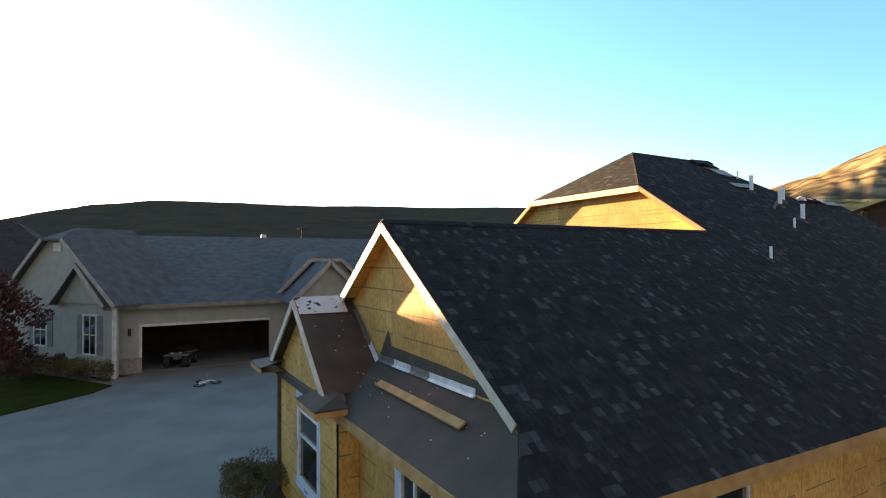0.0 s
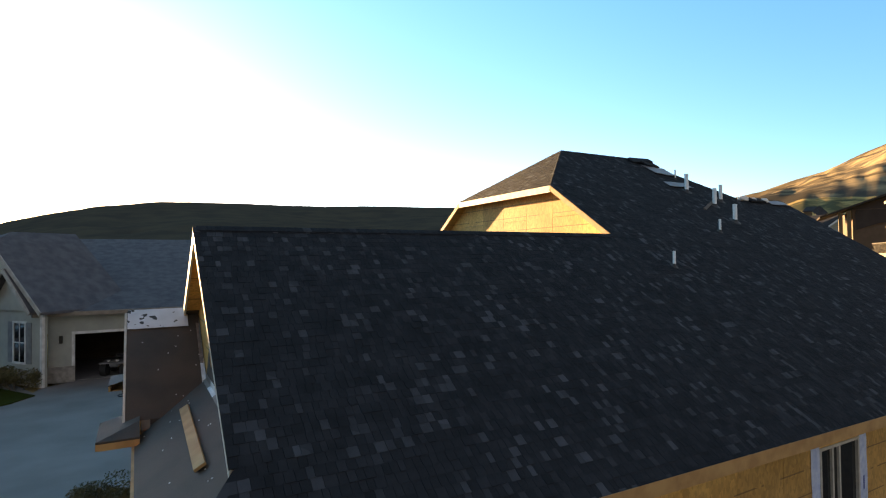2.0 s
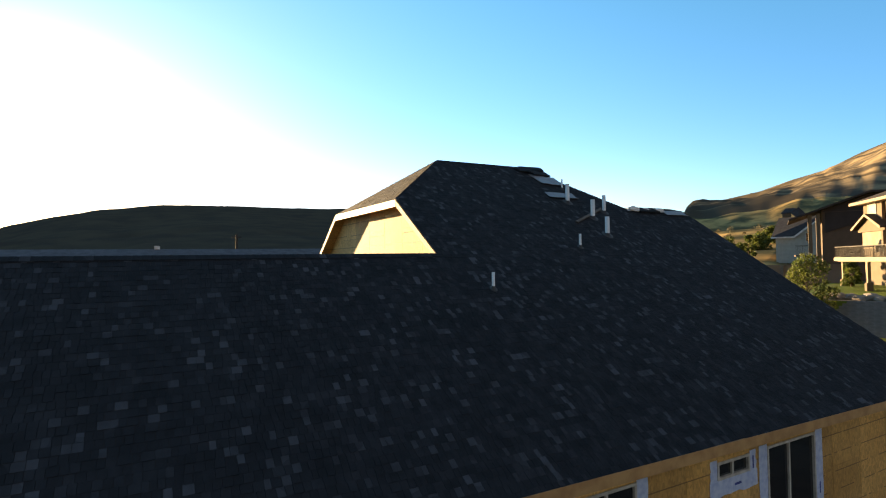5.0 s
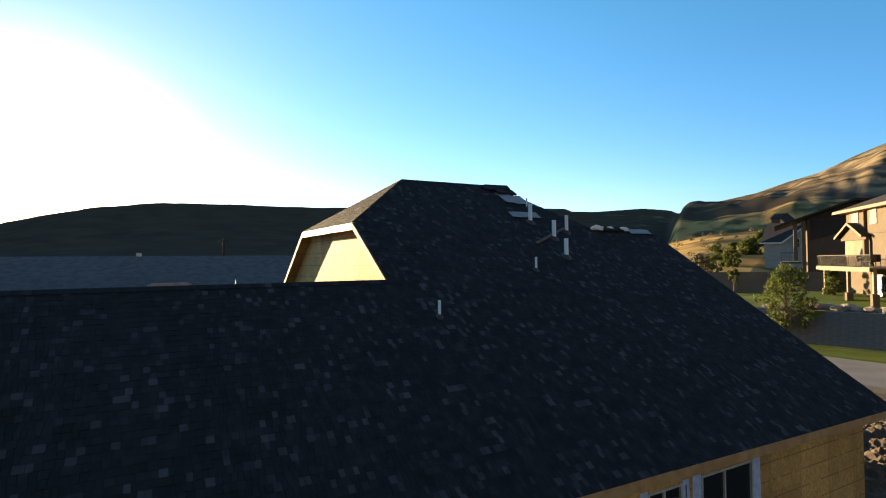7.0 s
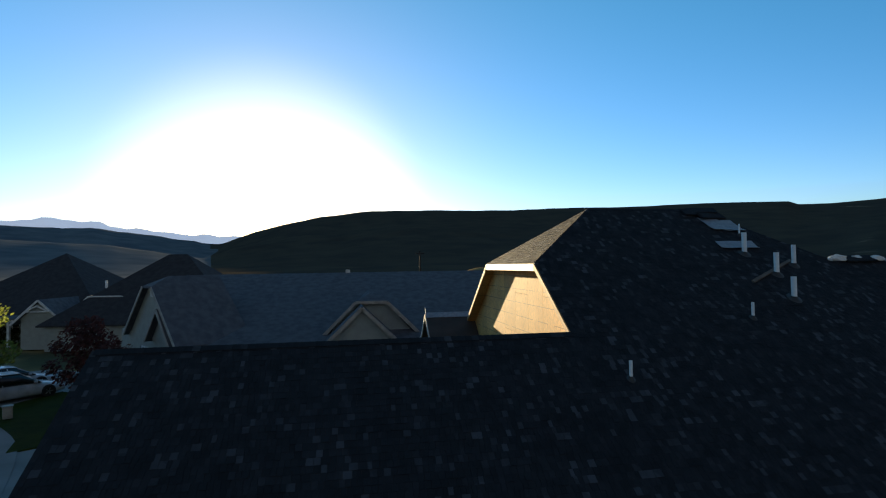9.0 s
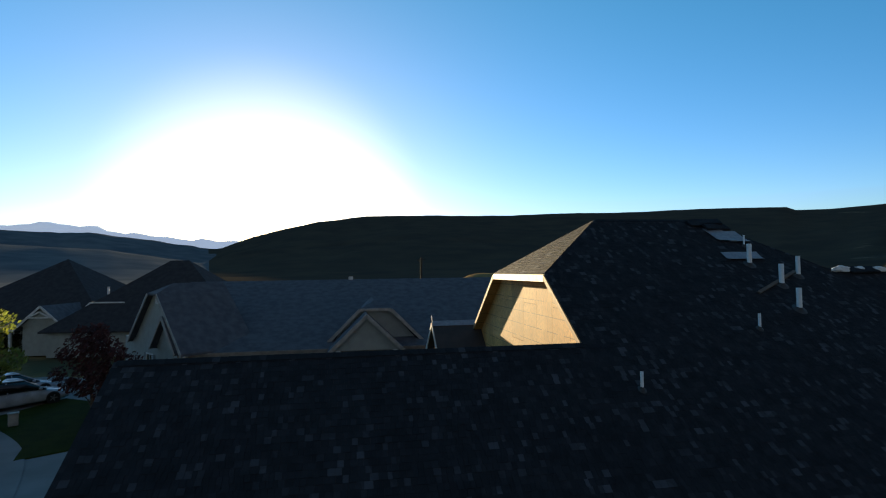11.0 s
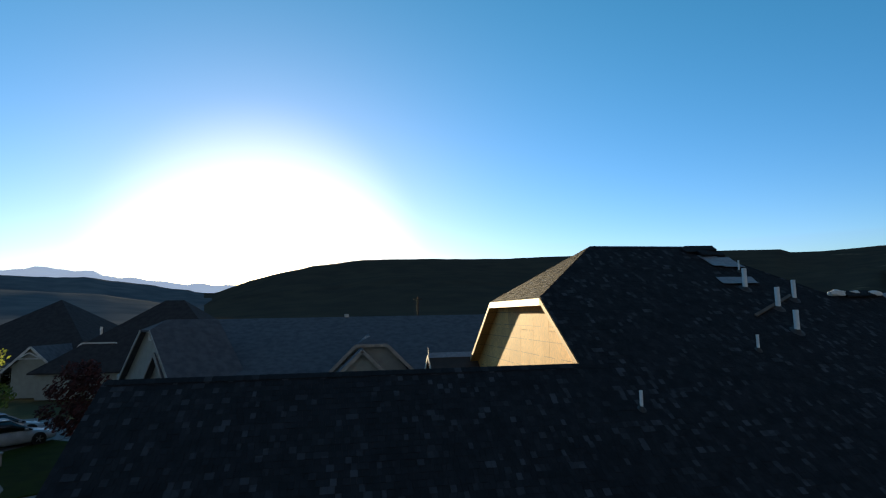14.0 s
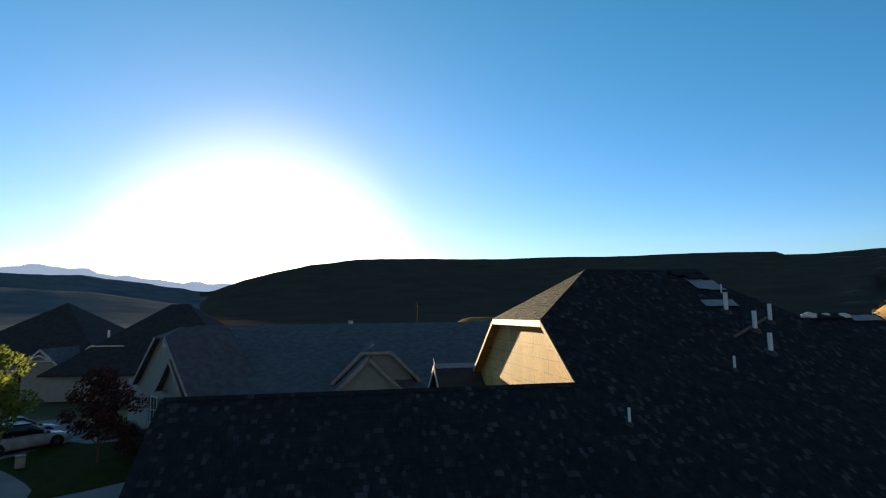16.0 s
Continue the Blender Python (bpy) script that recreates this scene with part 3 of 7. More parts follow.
panel_wall("entry_wall", [(0.1, -0.1), (4.2, -0.1), (4.2, 3.05), (DY, DZ - 0.2), (0.1, 2.95)], "x", -0.8, 0.15, [WIN_ENTRY])
panel_wall("entry_return_wall", [(-0.8, -0.1), (-0.42, -0.1), (-0.42, 2.85), (-0.8, 2.85)], "y", 0.088, 0.12)
WIN_SIDE = [(0.9, 3.13, 0.9, 2.47), (9.19, 10.52, 0.75, 2.30), (12.63, 13.62, 1.87, 2.20), (14.20, 15.95, 0.05, 2.22)]
panel_wall("side_wall", [(-0.42, -0.1), (20.885, -0.1), (20.885, 2.87), (-0.42, 2.87)], "y", -4.75, 0.15, WIN_SIDE)
panel_wall("end_wall", [(-4.735, -0.1), (9.3, -0.1), (9.3, 2.87), (2.33, 7.5), (-4.735, 2.75)], "x", 20.9, 0.15, into=-1)
panel_wall("back_wall", [(9.8, -0.1), (20.9, -0.1), (20.9, 2.87), (9.8, 2.87)], "y", 14.2, 0.15, into=-1)
panel_wall("wing_back_wall", [(-0.8, -0.1), (9.8, -0.1), (9.8, 2.8), (-0.8, 2.8)], "y", 4.7, 0.15, into=-1)


def fascia(p, q, h=0.19, t=0.035, mat="lumber", up=(0, 0, 1), name="fascia_board"):
    bm = bmesh.new()
    beam(bm, p, q, t, h, up)
    return part(name, bm, M[mat], house, "pale timber fascia board")


fascia((X0 - 0.82, eave_y(-0.8) - 0.02, near_z(eave_y(-0.8)) - 0.11), (X1E, eave_y(X1E) - 0.02, near_z(eave_y(X1E)) - 0.11))
# Glare on these two front rakes is put into the whitish board colour.
fascia((X0 - 0.02, 0.0, RIDGE_Z - 0.12), (X0 - 0.02, -3.88, near_z(-3.88) - 0.12), 0.17, mat="primed")
fascia((X0 - 0.02, 0.0, RIDGE_Z - 0.12), (X0 - 0.02, 2.6, RIDGE_Z - PITCH * 2.6 - 0.12), 0.17, mat="primed")
fascia((XC - 0.02, 2.31, 7.69 - 0.10), (XC - 0.02, 0.0, RIDGE_Z - 0.10), 0.13, mat="lumber")
fascia((XC - 0.02, 2.31, 7.69 - 0.12), (XC - 0.02, 7.35, 7.69 - 0.12), 0.19, mat="primed")
fascia((XC - 0.02, 7.35, 7.69 - 0.10), (XC - 0.02, 14.5, back_z(14.5) - 0.10), 0.13, mat="lumber")
fascia((X1 + 0.02, 2.33, 7.70 - 0.12), (X1E + 0.02, eave_y(X1E), near_z(eave_y(X1E)) - 0.12), 0.17)
fascia((-0.89, -4.86, SKZ(-0.87) - 0.1), (-0.89, 0.24, SKZ(-0.87) - 0.1), 0.16)
fascia((DX - 0.02, DY, DZ - 0.1), (DX - 0.02, DY - 2.05, DZ - DP * 2.05 - 0.1), 0.15, mat="primed")
fascia((DX - 0.02, DY, DZ - 0.1), (DX - 0.02, DY + 2.05, DZ - DP * 2.05 - 0.1), 0.15, mat="primed")

# small felt-covered eave returns, hipped at the outer end, at both feet of the entry gable
for ya, yb, s in ((DY + 1.55, DY + 2.68, 1), (DY - 2.68, DY - 1.55, -1)):
    inn, out = (ya, yb) if s > 0 else (yb, ya)
    bm = bmesh.new()
    A, B, C, D, E, F, G, H = [bm.verts.new(p) for p in ((-0.80, inn, 3.12), (-0.80, out - 0.42 * s, 3.12), (-1.36, inn, 2.98), (-1.36, out, 2.98), (-0.80, out, 2.98), (-1.36, inn, 2.95), (-1.36, out, 2.95), (-0.80, out, 2.95))]
    for f in ((A, B, D, C), (B, E, D), (C, D, G, F), (D, E, H, G)):
        bm.faces.new(f)
    part("eave_return", bm, M["felt"], house, "felt-covered hipped eave return")
    fascia((-1.345, inn, 2.90), (-1.345, out - 0.02 * s, 2.90), 0.10)
    fascia((-1.327, out - 0.017 * s, 2.90), (-0.80, out - 0.017 * s, 2.90), 0.10)
    part("return_soffit", box(bmesh.new(), (-1.325, ya + 0.04, 2.845), (-0.81, yb - 0.04, 2.858)), M["lumber"], house)

# boards under the overhanging rakes
def rake_soffit(x0, x1, p, q, drop=0.17):
    bm = bmesh.new()
    slab(bm, [(x0, p[0], p[1] - drop), (x1, p[0], p[1] - drop), (x1, q[0], q[1] - drop), (x0, q[0], q[1] - drop)], (0, 0, -0.012))
    part("rake_soffit", bm, M["osb"], house, "board soffit under the rake")


rake_soffit(XC, CGX - 0.002, (2.31, 7.69), (-0.2, near_z(-0.2)))
rake_soffit(XC, CGX - 0.002, (7.35, 7.69), (14.2, back_z(14.2)))
rake_soffit(XC, CGX - 0.002, (2.31, 7.69), (7.35, 7.69))
rake_soffit(X0 + 0.001, FGX - 0.002, (0.0, RIDGE_Z), (-3.9, near_z(-3.9)))
rake_soffit(X0 + 0.001, FGX - 0.002, (0.0, RIDGE_Z), (2.0, RIDGE_Z - PITCH * 2.0))


# ---- roof details ----
def solid(bm, geom, thickness):
    bm.normal_update()
    return bmesh.ops.solidify(bm, geom=geom, thickness=thickness)


def ridge_caps(a, b, group_parent, step=0.145, half=0.13):
    """Overlapping bent cap shingles from a to b."""
    a, b = Vector(a), Vector(b)
    n = int((b - a).length / step)
    d = (b - a).normalized()
    side = d.cross(Vector((0, 0, 1))).normalized()
    up = side.cross(d).normalized()
    me = None
    for i in range(n):
        if me is None:
            vs, fs = [], []
            L, W, T = step + 0.06, half, 0.008
            for k, lift in ((0.0, 0.007), (L, 0.0)):
                for s, drop in ((-W, -W * 0.62), (0.0, 0.0), (W, -W * 0.62)):
                    for th in (lift + T, lift):
                        p = d * k + side * s + up * (drop + th)
                        vs.append(tuple(p))
            fs = [(0, 2, 8, 6), (2, 4, 10, 8), (0, 1, 3, 2), (2, 3, 5, 4), (1, 0, 6, 7), (4, 5, 11, 10), (6, 8, 9, 7), (8, 10, 11, 9)]
            me = bpy.data.meshes.new("ridge_cap")
            me.from_pydata(vs, [], fs)
            me.materials.append(M["shingle"])
        ob = new("ridge_cap", me)
        ob.parent = group_parent
        ob.location = a + d * (i * step) + up * 0.002
        ob.rotation_euler = (0, 0, random.uniform(-0.01, 0.01))


ridge_caps((X0, 0, RIDGE_Z + 0.005), (XC - 0.05, 0, RIDGE_Z + 0.005), near_roof)
ridge_caps((15.7, MAIN_Y, MAIN_Z), (12.2, MAIN_Y, MAIN_Z), near_roof)
ridge_caps((XC, 2.31, near_z(2.31) + 0.01), (12.16, MAIN_Y, MAIN_Z), hip_left, half=0.045)
ridge_caps((18.24, 2.33, near_z(2.33) + 0.01), (15.74, MAIN_Y, MAIN_Z), hip_right, half=0.045)


def shingle_piece(s, u, w, length, lift, over, top=None):
    """Corners of one tab lying on the near slope: s metres up from the eave, u along it."""
    def at(uu, ss, h):
        y = EAVE_B - 0.03 + ss * COS
        return (uu, y - h * SIN, near_z(y) + h * COS)
    g = 0.002
    return [at(u + g, s, lift), at(u + w - g, s, lift), at(u + w - g, s + length, over), at((u if top is None else top) + g, s + length, over),
            at(u + g, s, -0.01), at(u + w - g, s, -0.01), at(u + w - g, s + length, -0.012), at((u if top is None else top) + g, s + length, -0.012)]


def build_shingles():
    rnd = random.Random(11)
    EXP = 0.143
    verts, faces, singles = [], [], 0
    quads = ((0, 1, 2, 3), (0, 4, 5, 1), (1, 5, 6, 2), (3, 7, 4, 0))
    total = (MAIN_Y - EAVE_B) / COS
    for row in range(int(total / EXP) + 1):
        s = row * EXP
        y = EAVE_B + s * COS
        if y < -3.93:
            a = X0 - 0.82 * (-3.93 - y)
        elif y < 0.0:
            a = X0 - 0.045
        elif y < 2.31:
            a = XC
        else:
            a = XC + (y - 2.31) * (12.16 - XC) / (MAIN_Y - 2.31)
        b = X1 + (X1E - X1) * (2.33 - y) / 7.54 if y < 2.33 else 18.24 - (y - 2.33)
        u = a - 0.01
        while u < b:
            w = min(rnd.choice((0.08, 0.09, 0.10, 0.11, 0.12, 0.14)) * rnd.uniform(0.9, 1.1), b + 0.01 - u)
            if w < 0.03:
                break
            thick = rnd.choice((0.004, 0.005, 0.006, 0.009)) + rnd.uniform(0, 0.0015)
            length = min(EXP + 0.012, max(0.05, (0.0 if y < 0 else MAIN_Y) + 0.02 - y) / COS + 0.02) if u < XC or y > 2.0 else EXP + 0.012
            cut = max(0.0, (eave_y(u) - y) / COS)
            if cut > length - 0.03:
                u += w
                continue
            lean = 0.82 if y < -3.93 else 1.0556 if y >= 2.31 else 0.0
            slant = u + lean * (length - cut) * COS if lean and u < a else None
            if slant is not None:
                w = max(w, 0.2)
            vs = shingle_piece(s + cut, u + (lean * cut * COS if slant else 0), w, length - cut, thick, 0.004, slant)
            if singles < 300 and 0.6 < u < 5.2 and y < -3.2 and rnd.random() < 0.85:
                me = bpy.data.meshes.new("shingle")
                o = Vector(vs[0])
                me.from_pydata([tuple(Vector(v) - o) for v in vs], [], quads)
                me.materials.append(M["shingle"])
                ob = new("shingle", me)
                ob.parent = near_roof
                ob.location = o
                singles += 1
            else:
                k = len(verts)
                verts.extend(vs)
                faces.extend(tuple(i + k for i in q) for q in quads)
            u += w
    me = bpy.data.meshes.new("shingle_rest")
    me.from_pydata(verts, [], faces)
    me.materials.append(M["shingle_mass"])
    ob = new("shingle_rest", me)
    ob.parent = near_roof
    tagged(ob, "courses of dark charcoal shingle tabs", kind="stuff")


def courses(name, poly, parent, exposure=0.143):
    """Stepped shingle courses over another roof plane; poly starts with its two eave corners."""
    p = [Vector(q) for q in poly]
    eave = (p[1] - p[0]).normalized()
    nrm = (p[1] - p[0]).cross(p[2] - p[0]).normalized()
    if nrm.z < 0:
        nrm = -nrm
    up = nrm.cross(eave)
    if up.z < 0:
        up = -up
    flat = [((q - p[0]).dot(eave), (q - p[0]).dot(up)) for q in p]
    vmax = max(v for _, v in flat)
    rnd = random.Random(5)
    verts, faces = [], []
    v = 0.0
    while v < vmax:
        strip = clip_rect(flat, -99, 99, v, min(vmax, v + exposure))
        if len(strip) >= 3:
            u0, u1 = min(q[0] for q in strip), max(q[0] for q in strip)
            u = u0
            while u < u1:
                w = rnd.choice((0.12, 0.15, 0.19, 0.23))
                c = clip_rect(strip, u, min(u1, u + w), -99, 99)
                u += w
                if len(c) < 3:
                    continue
                t = rnd.choice((0.006, 0.012))
                k = len(verts)
                for a, b in c:
                    h = 0.002 + t * (1 - (b - v) / exposure)
                    verts.append(tuple(p[0] + eave * a + up * b + nrm * h))
                for a, b in c:
                    verts.append(tuple(p[0] + eave * a + up * b - nrm * 0.012))
                n = len(c)
                faces.append(tuple(range(k, k + n)))
                for i in range(n):
                    faces.append((k + i, k + n + i, k + n + (i + 1) % n, k + (i + 1) % n))
        v += exposure
    me = bpy.data.meshes.new(name)
    me.from_pydata(verts, [], faces)
    me.materials.append(M["shingle_mass"])
    ob = new(name, me)
    ob.parent = parent
    tagged(ob, "courses of dark shingle tabs", kind="stuff")


courses("hip_shingle_rest", [(XC, 7.35, back_z(7.35)), (XC, 2.31, near_z(2.31)), (12.16, MAIN_Y, MAIN_Z)], hip_left)
courses("back_shingle_rest", [(X0, 4.98, 2.83), (XC + 0.2, 4.98, 2.83), (XC + 0.2, 0, RIDGE_Z), (X0, 0, RIDGE_Z)], wing_back)


def vent_pipe(x, y, h, r, label):
    """White plastic vent with a rubber boot and a hollow top."""
    z = near_z(y)
    ob = thing("vent_pipe", label, "vent pipe", (x, y, z), "vent pipes on the roof")
    bm = bmesh.new()
    prof = [(r, -0.2), (r, h), (r * 0.84, h), (r * 0.84, h - 0.25)]
    seg = 18
    rings = [[bm.verts.new((q * math.cos(2 * math.pi * i / seg), q * math.sin(2 * math.pi * i / seg), zz)) for i in range(seg)] for q, zz in prof]
    for a, b in zip(rings, rings[1:]):
        for i in range(seg):
            bm.faces.new((a[i], a[(i + 1) % seg], b[(i + 1) % seg], b[i]))
    bm.faces.new(rings[-1][::-1])
    part("pipe", bm, M["pvc"], ob, smooth=True)
    bm = bmesh.new()
    prof = [(r * 2.6, 0.012), (r * 1.7, 0.03), (r * 1.12, 0.05), (r * 1.12, 0.075)]
    rings = []
    for q, zz in prof:
        ring = []
        for i in range(seg):
            a = 2 * math.pi * i / seg
            px, py = q * math.cos(a), q * math.sin(a)
            ring.append(bm.verts.new((px, py, zz + py * PITCH * (1.0 if zz < 0.04 else 0.4))))
        rings.append(ring)
    for a, b in zip(rings, rings[1:]):
        for i in range(seg):
            bm.faces.new((a[i], a[(i + 1) % seg], b[(i + 1) % seg], b[i]))
    part("boot", bm, M["boot"], ob, "black rubber boot", True)


vent_pipe(10.21, -1.21, 0.375, 0.034, "thin white plastic vent pipe on the shingles")
vent_pipe(14.14, 0.22, 0.38, 0.034, "thin white plastic vent pipe on the shingles")
vent_pipe(15.80, 0.80, 0.56, 0.066, "wide white plastic vent pipe on the shingles")
vent_pipe(16.11, 1.70, 0.59, 0.066, "wide white plastic vent pipe beside a board")
vent_pipe(16.96, 2.04, 0.575, 0.058, "wide white plastic vent pipe near the low ridge")
vent_pipe(15.84, 2.56, 0.61, 0.066, "wide white plastic vent pipe below the stacked sheets")
vent_pipe(16.36, 3.40, 0.36, 0.026, "short thin white vent pipe behind the stacked sheets")


def roof_sheet(x0, x1, y0, y1, skew, label, mat="membrane"):
    """A loose underlay sheet lying up the slope with a curled lower edge."""
    ob = bmesh.new()
    nx, ny = 8, 6
    g = {}
    for i in range(nx + 1):
        for j in range(ny + 1):
            x = x0 + (x1 - x0) * i / nx + skew * (1 - j / ny)
            y = y0 + (y1 - y0) * j / ny
            h = 0.035 + 0.02 * noise.noise((x * 2, y * 3, 2)) + (0.03 if j == 0 else 0)
            g[i, j] = ob.verts.new((x, y - h * SIN, near_z(y) + h * COS))
    for i in range(nx):
        for j in range(ny):
            ob.faces.new((g[i, j], g[i + 1, j], g[i + 1, j + 1], g[i, j + 1]))
    r = solid(ob, geom=ob.faces[:], thickness=0.012)
    return tagged(link("underlay_sheet", ob, M[mat], smooth=False), label, "roof sheet", "loose sheets on the roof")


roof_sheet(15.58, 16.2, 3.65, 4.3, 0.12, "pale grey underlay sheet lying on the roof")
roof_sheet(15.95, 16.62, 3.60, 4.15, 0.1, "pale grey underlay sheet overlapping another")
roof_sheet(15.32, 16.50, 2.76, 3.10, -0.02, "long pale grey underlay sheet on the shingles")


def shingle_bundle(x, y, z, rz, tilt, label):
    ob = thing("shingle_bundle", label, "shingle bundle", (x, y, z), "stacked shingle bundles", rz=rz)
    ob.matrix_basis = pose(x, y, z, tilt, 0, rz)
    for i in range(5):
        bm = bmesh.new()
        o = 0.015 * math.sin(i * 2.3)
        box(bm, (-0.48 + o, -0.16, i * 0.014), (0.48 + o, 0.16, i * 0.014 + 0.012), 0.003)
        part("layer", bm, M["shingle"], ob)
    return ob


shingle_bundle(15.72, 4.55, near_z(4.55) + 0.01, 4, 33.7, "stack of dark shingles below the ridge")
shingle_bundle(15.95, 4.62, near_z(4.62) + 0.03, -6, 31, "tilted stack of dark shingles on the ridge end")
shingle_bundle(16.1, 4.33, near_z(4.33) + 0.03, 12, 33.7, "stack of dark shingles sliding at the hip")
shingle_bundle(19.25, 2.2, near_z(2.2) + 0.02, 0, 30, "dark shingle stack under plastic wrappers on the low ridge")


def crumpled(name, x, y, size, label, mat):
    """A crumpled wrapper lying over the ridge: a flattened lump with creases."""
    bm = bmesh.new()
    bmesh.ops.create_icosphere(bm, subdivisions=3, radius=1.0)
    for v in bm.verts:
        d = 1 + 0.35 * noise.noise(v.co * 1.6 + Vector((x * 3, 0, 0))) + 0.2 * noise.noise(v.co * 4 + Vector((0, x, 0)))
        v.co = Vector((v.co.x * size[0], v.co.y * size[1], max(v.co.z, -0.6) * size[2])) * d
    bmesh.ops.translate(bm, verts=bm.verts[:], vec=(x, y, near_z(y) + size[2] * 0.45))
    return tagged(link(name, bm, M[mat]), label, "wrapper", "wrappers on the low ridge")


crumpled("plastic_wrapper", 18.55, 2.22, (0.30, 0.12, 0.11), "crumpled white plastic wrapper on the ridge", "pvc")
crumpled("plastic_wrapper", 19.22, 2.26, (0.20, 0.10, 0.08), "small crumpled white plastic wrapper on the ridge", "pvc")
crumpled("plastic_wrapper", 19.86, 2.2, (0.24, 0.12, 0.10), "crumpled white plastic wrapper beside a grey sheet", "pvc")
roof_sheet(20.05, 21.15, 1.98, 2.26, 0.0, "pale grey underlay sheet along the low ridge")


def plank(p, q, w, h, up, label, name="plank", mat="lumber"):
    bm = bmesh.new()
    beam(bm, p, q, w, h, up)
    bmesh.ops.bevel(bm, geom=bm.edges[:], offset=0.004, segments=1, affect="EDGES")
    return tagged(link(name, bm, M[mat]), label, "plank")


nslope = Vector((0, -SIN, COS))
a, b = Vector((15.12, 1.40, near_z(1.40))), Vector((17.0, 2.22, near_z(2.22)))
plank(a + nslope * 0.035, b + nslope * 0.035, 0.09, 0.04, nslope, "weathered timber batten on the shingles", mat="weathered")
sn = Vector((-0.6, 0, 1)).normalized()
a, b = Vector((-0.18, -0.24, SKZ(-0.18))), Vector((-0.21, -3.04, SKZ(-0.21)))
plank(a + sn * 0.03, b + sn * 0.03, 0.14, 0.038, sn, "pale timber plank lying on the felt roof")

# flashing along the gable wall, turned out on to the felt, and the felt upstand behind it
def wall_flashing(y0, z0, y1, z1, lean, shiny):
    bm = bmesh.new()
    fx = FGX - 0.02
    slab(bm, [(fx, y0, z0 - 0.03), (fx, y1, z1 - 0.03), (fx + 0.004, y1, z1 + 0.10), (fx + 0.004, y0, z0 + 0.10)], (-0.004, 0, 0))
    slab(bm, [(fx - 0.005, y0, z0 + 0.004), (fx - 0.005, y1, z1 + 0.004), (fx - 0.055, y1, z1 + 0.004 - lean * 0.05), (fx - 0.055, y0, z0 + 0.004 - lean * 0.05)], (0, 0, 0.004))
    return part("wall_flashing", bm, M["tin" if shiny else "tin_dull"], house, "bright metal step flashing" if shiny else "dull metal step flashing")


for k in range(5):
    ya = 0.68 - k * 0.672
    wall_flashing(ya, SKZ(FGX), ya - 0.664, SKZ(FGX), 0.6, k in (1, 3, 4))
for k in range(3):
    ya = 0.70 + k * 0.42
    za, zb = DZ - DP * (DY - ya), DZ - DP * (DY - ya - 0.41)
    wall_flashing(ya, za, ya + 0.41, zb, 0.0, k < 1)
bm = bmesh.new()
slab(bm, [(FGX - 0.012, 0.7, SKZ(FGX) + 0.02), (FGX - 0.012, -3.25, SKZ(FGX) + 0.02), (FGX - 0.012, -2.95, SKZ(FGX) + 0.20), (FGX - 0.012, -1.9, SKZ(FGX) + 0.27), (FGX - 0.012, 0.14, SKZ(FGX) + 0.32), (FGX - 0.012, 0.28, SKZ(FGX) + 0.62), (FGX - 0.012, 0.44, SKZ(FGX) + 0.40)], (-0.003, 0, 0))
part("felt_upstand", bm, M["felt"], house, "felt turned up the wall")


def cap_sheet():
    """Torn white membrane folded over the ridge of the entry gable."""
    bm = bmesh.new()
    n = 26
    for sgn in (-1, 1):
        rows = []
        for i in range(n + 1):
            x = DX + 0.01 + (0.02 - DX) * i / n
            w = 0.42 + 0.012 * noise.noise((x * 9, sgn, 0))
            rows.append([bm.verts.new((x + (0.05 * noise.noise((k, 3.0, 1)) if i == n else 0), DY + sgn * w * k, DZ - DP * w * k + 0.012 + 0.006 * noise.noise((x * 5, k * 3, 2)))) for k in (0.0, 0.5, 1.0)])
        for p, q in zip(rows, rows[1:]):
            for k in range(2):
                bm.faces.new((p[k], q[k], q[k + 1], p[k + 1]))
    bmesh.ops.remove_doubles(bm, verts=bm.verts[:], dist=0.002)
    solid(bm, geom=bm.faces[:], thickness=0.003)
    m = material("torn_membrane", (0.62, 0.64, 0.68), 0.45, colour2=(0.54, 0.56, 0.6), scale=4.0)
    nn, l = m.node_tree.nodes, m.node_tree.links
    b = nn["Principled BSDF"]
    co = nn.new("ShaderNodeTexCoord")
    t = nn.new("ShaderNodeTexNoise")
    t.inputs["Scale"].default_value = 6.0
    l.new(co.outputs["Object"], t.inputs["Vector"])
    lt = nn.new("ShaderNodeMath")
    lt.operation, lt.inputs[1].default_value = "GREATER_THAN", 0.64
    l.new(t.outputs[0], lt.inputs[0])
    mx = nn.new("ShaderNodeMix")
    mx.data_type = "RGBA"
    mx.inputs[7].default_value = (0.04, 0.035, 0.03, 1)
    l.new(lt.outputs[0], mx.inputs[0])
    l.new(b.inputs["Base Color"].links[0].from_socket, mx.inputs[6])
    l.new(mx.outputs[2], b.inputs["Base Color"])
    part("ridge_membrane", bm, m, house, "torn white membrane over the entry ridge")


cap_sheet()

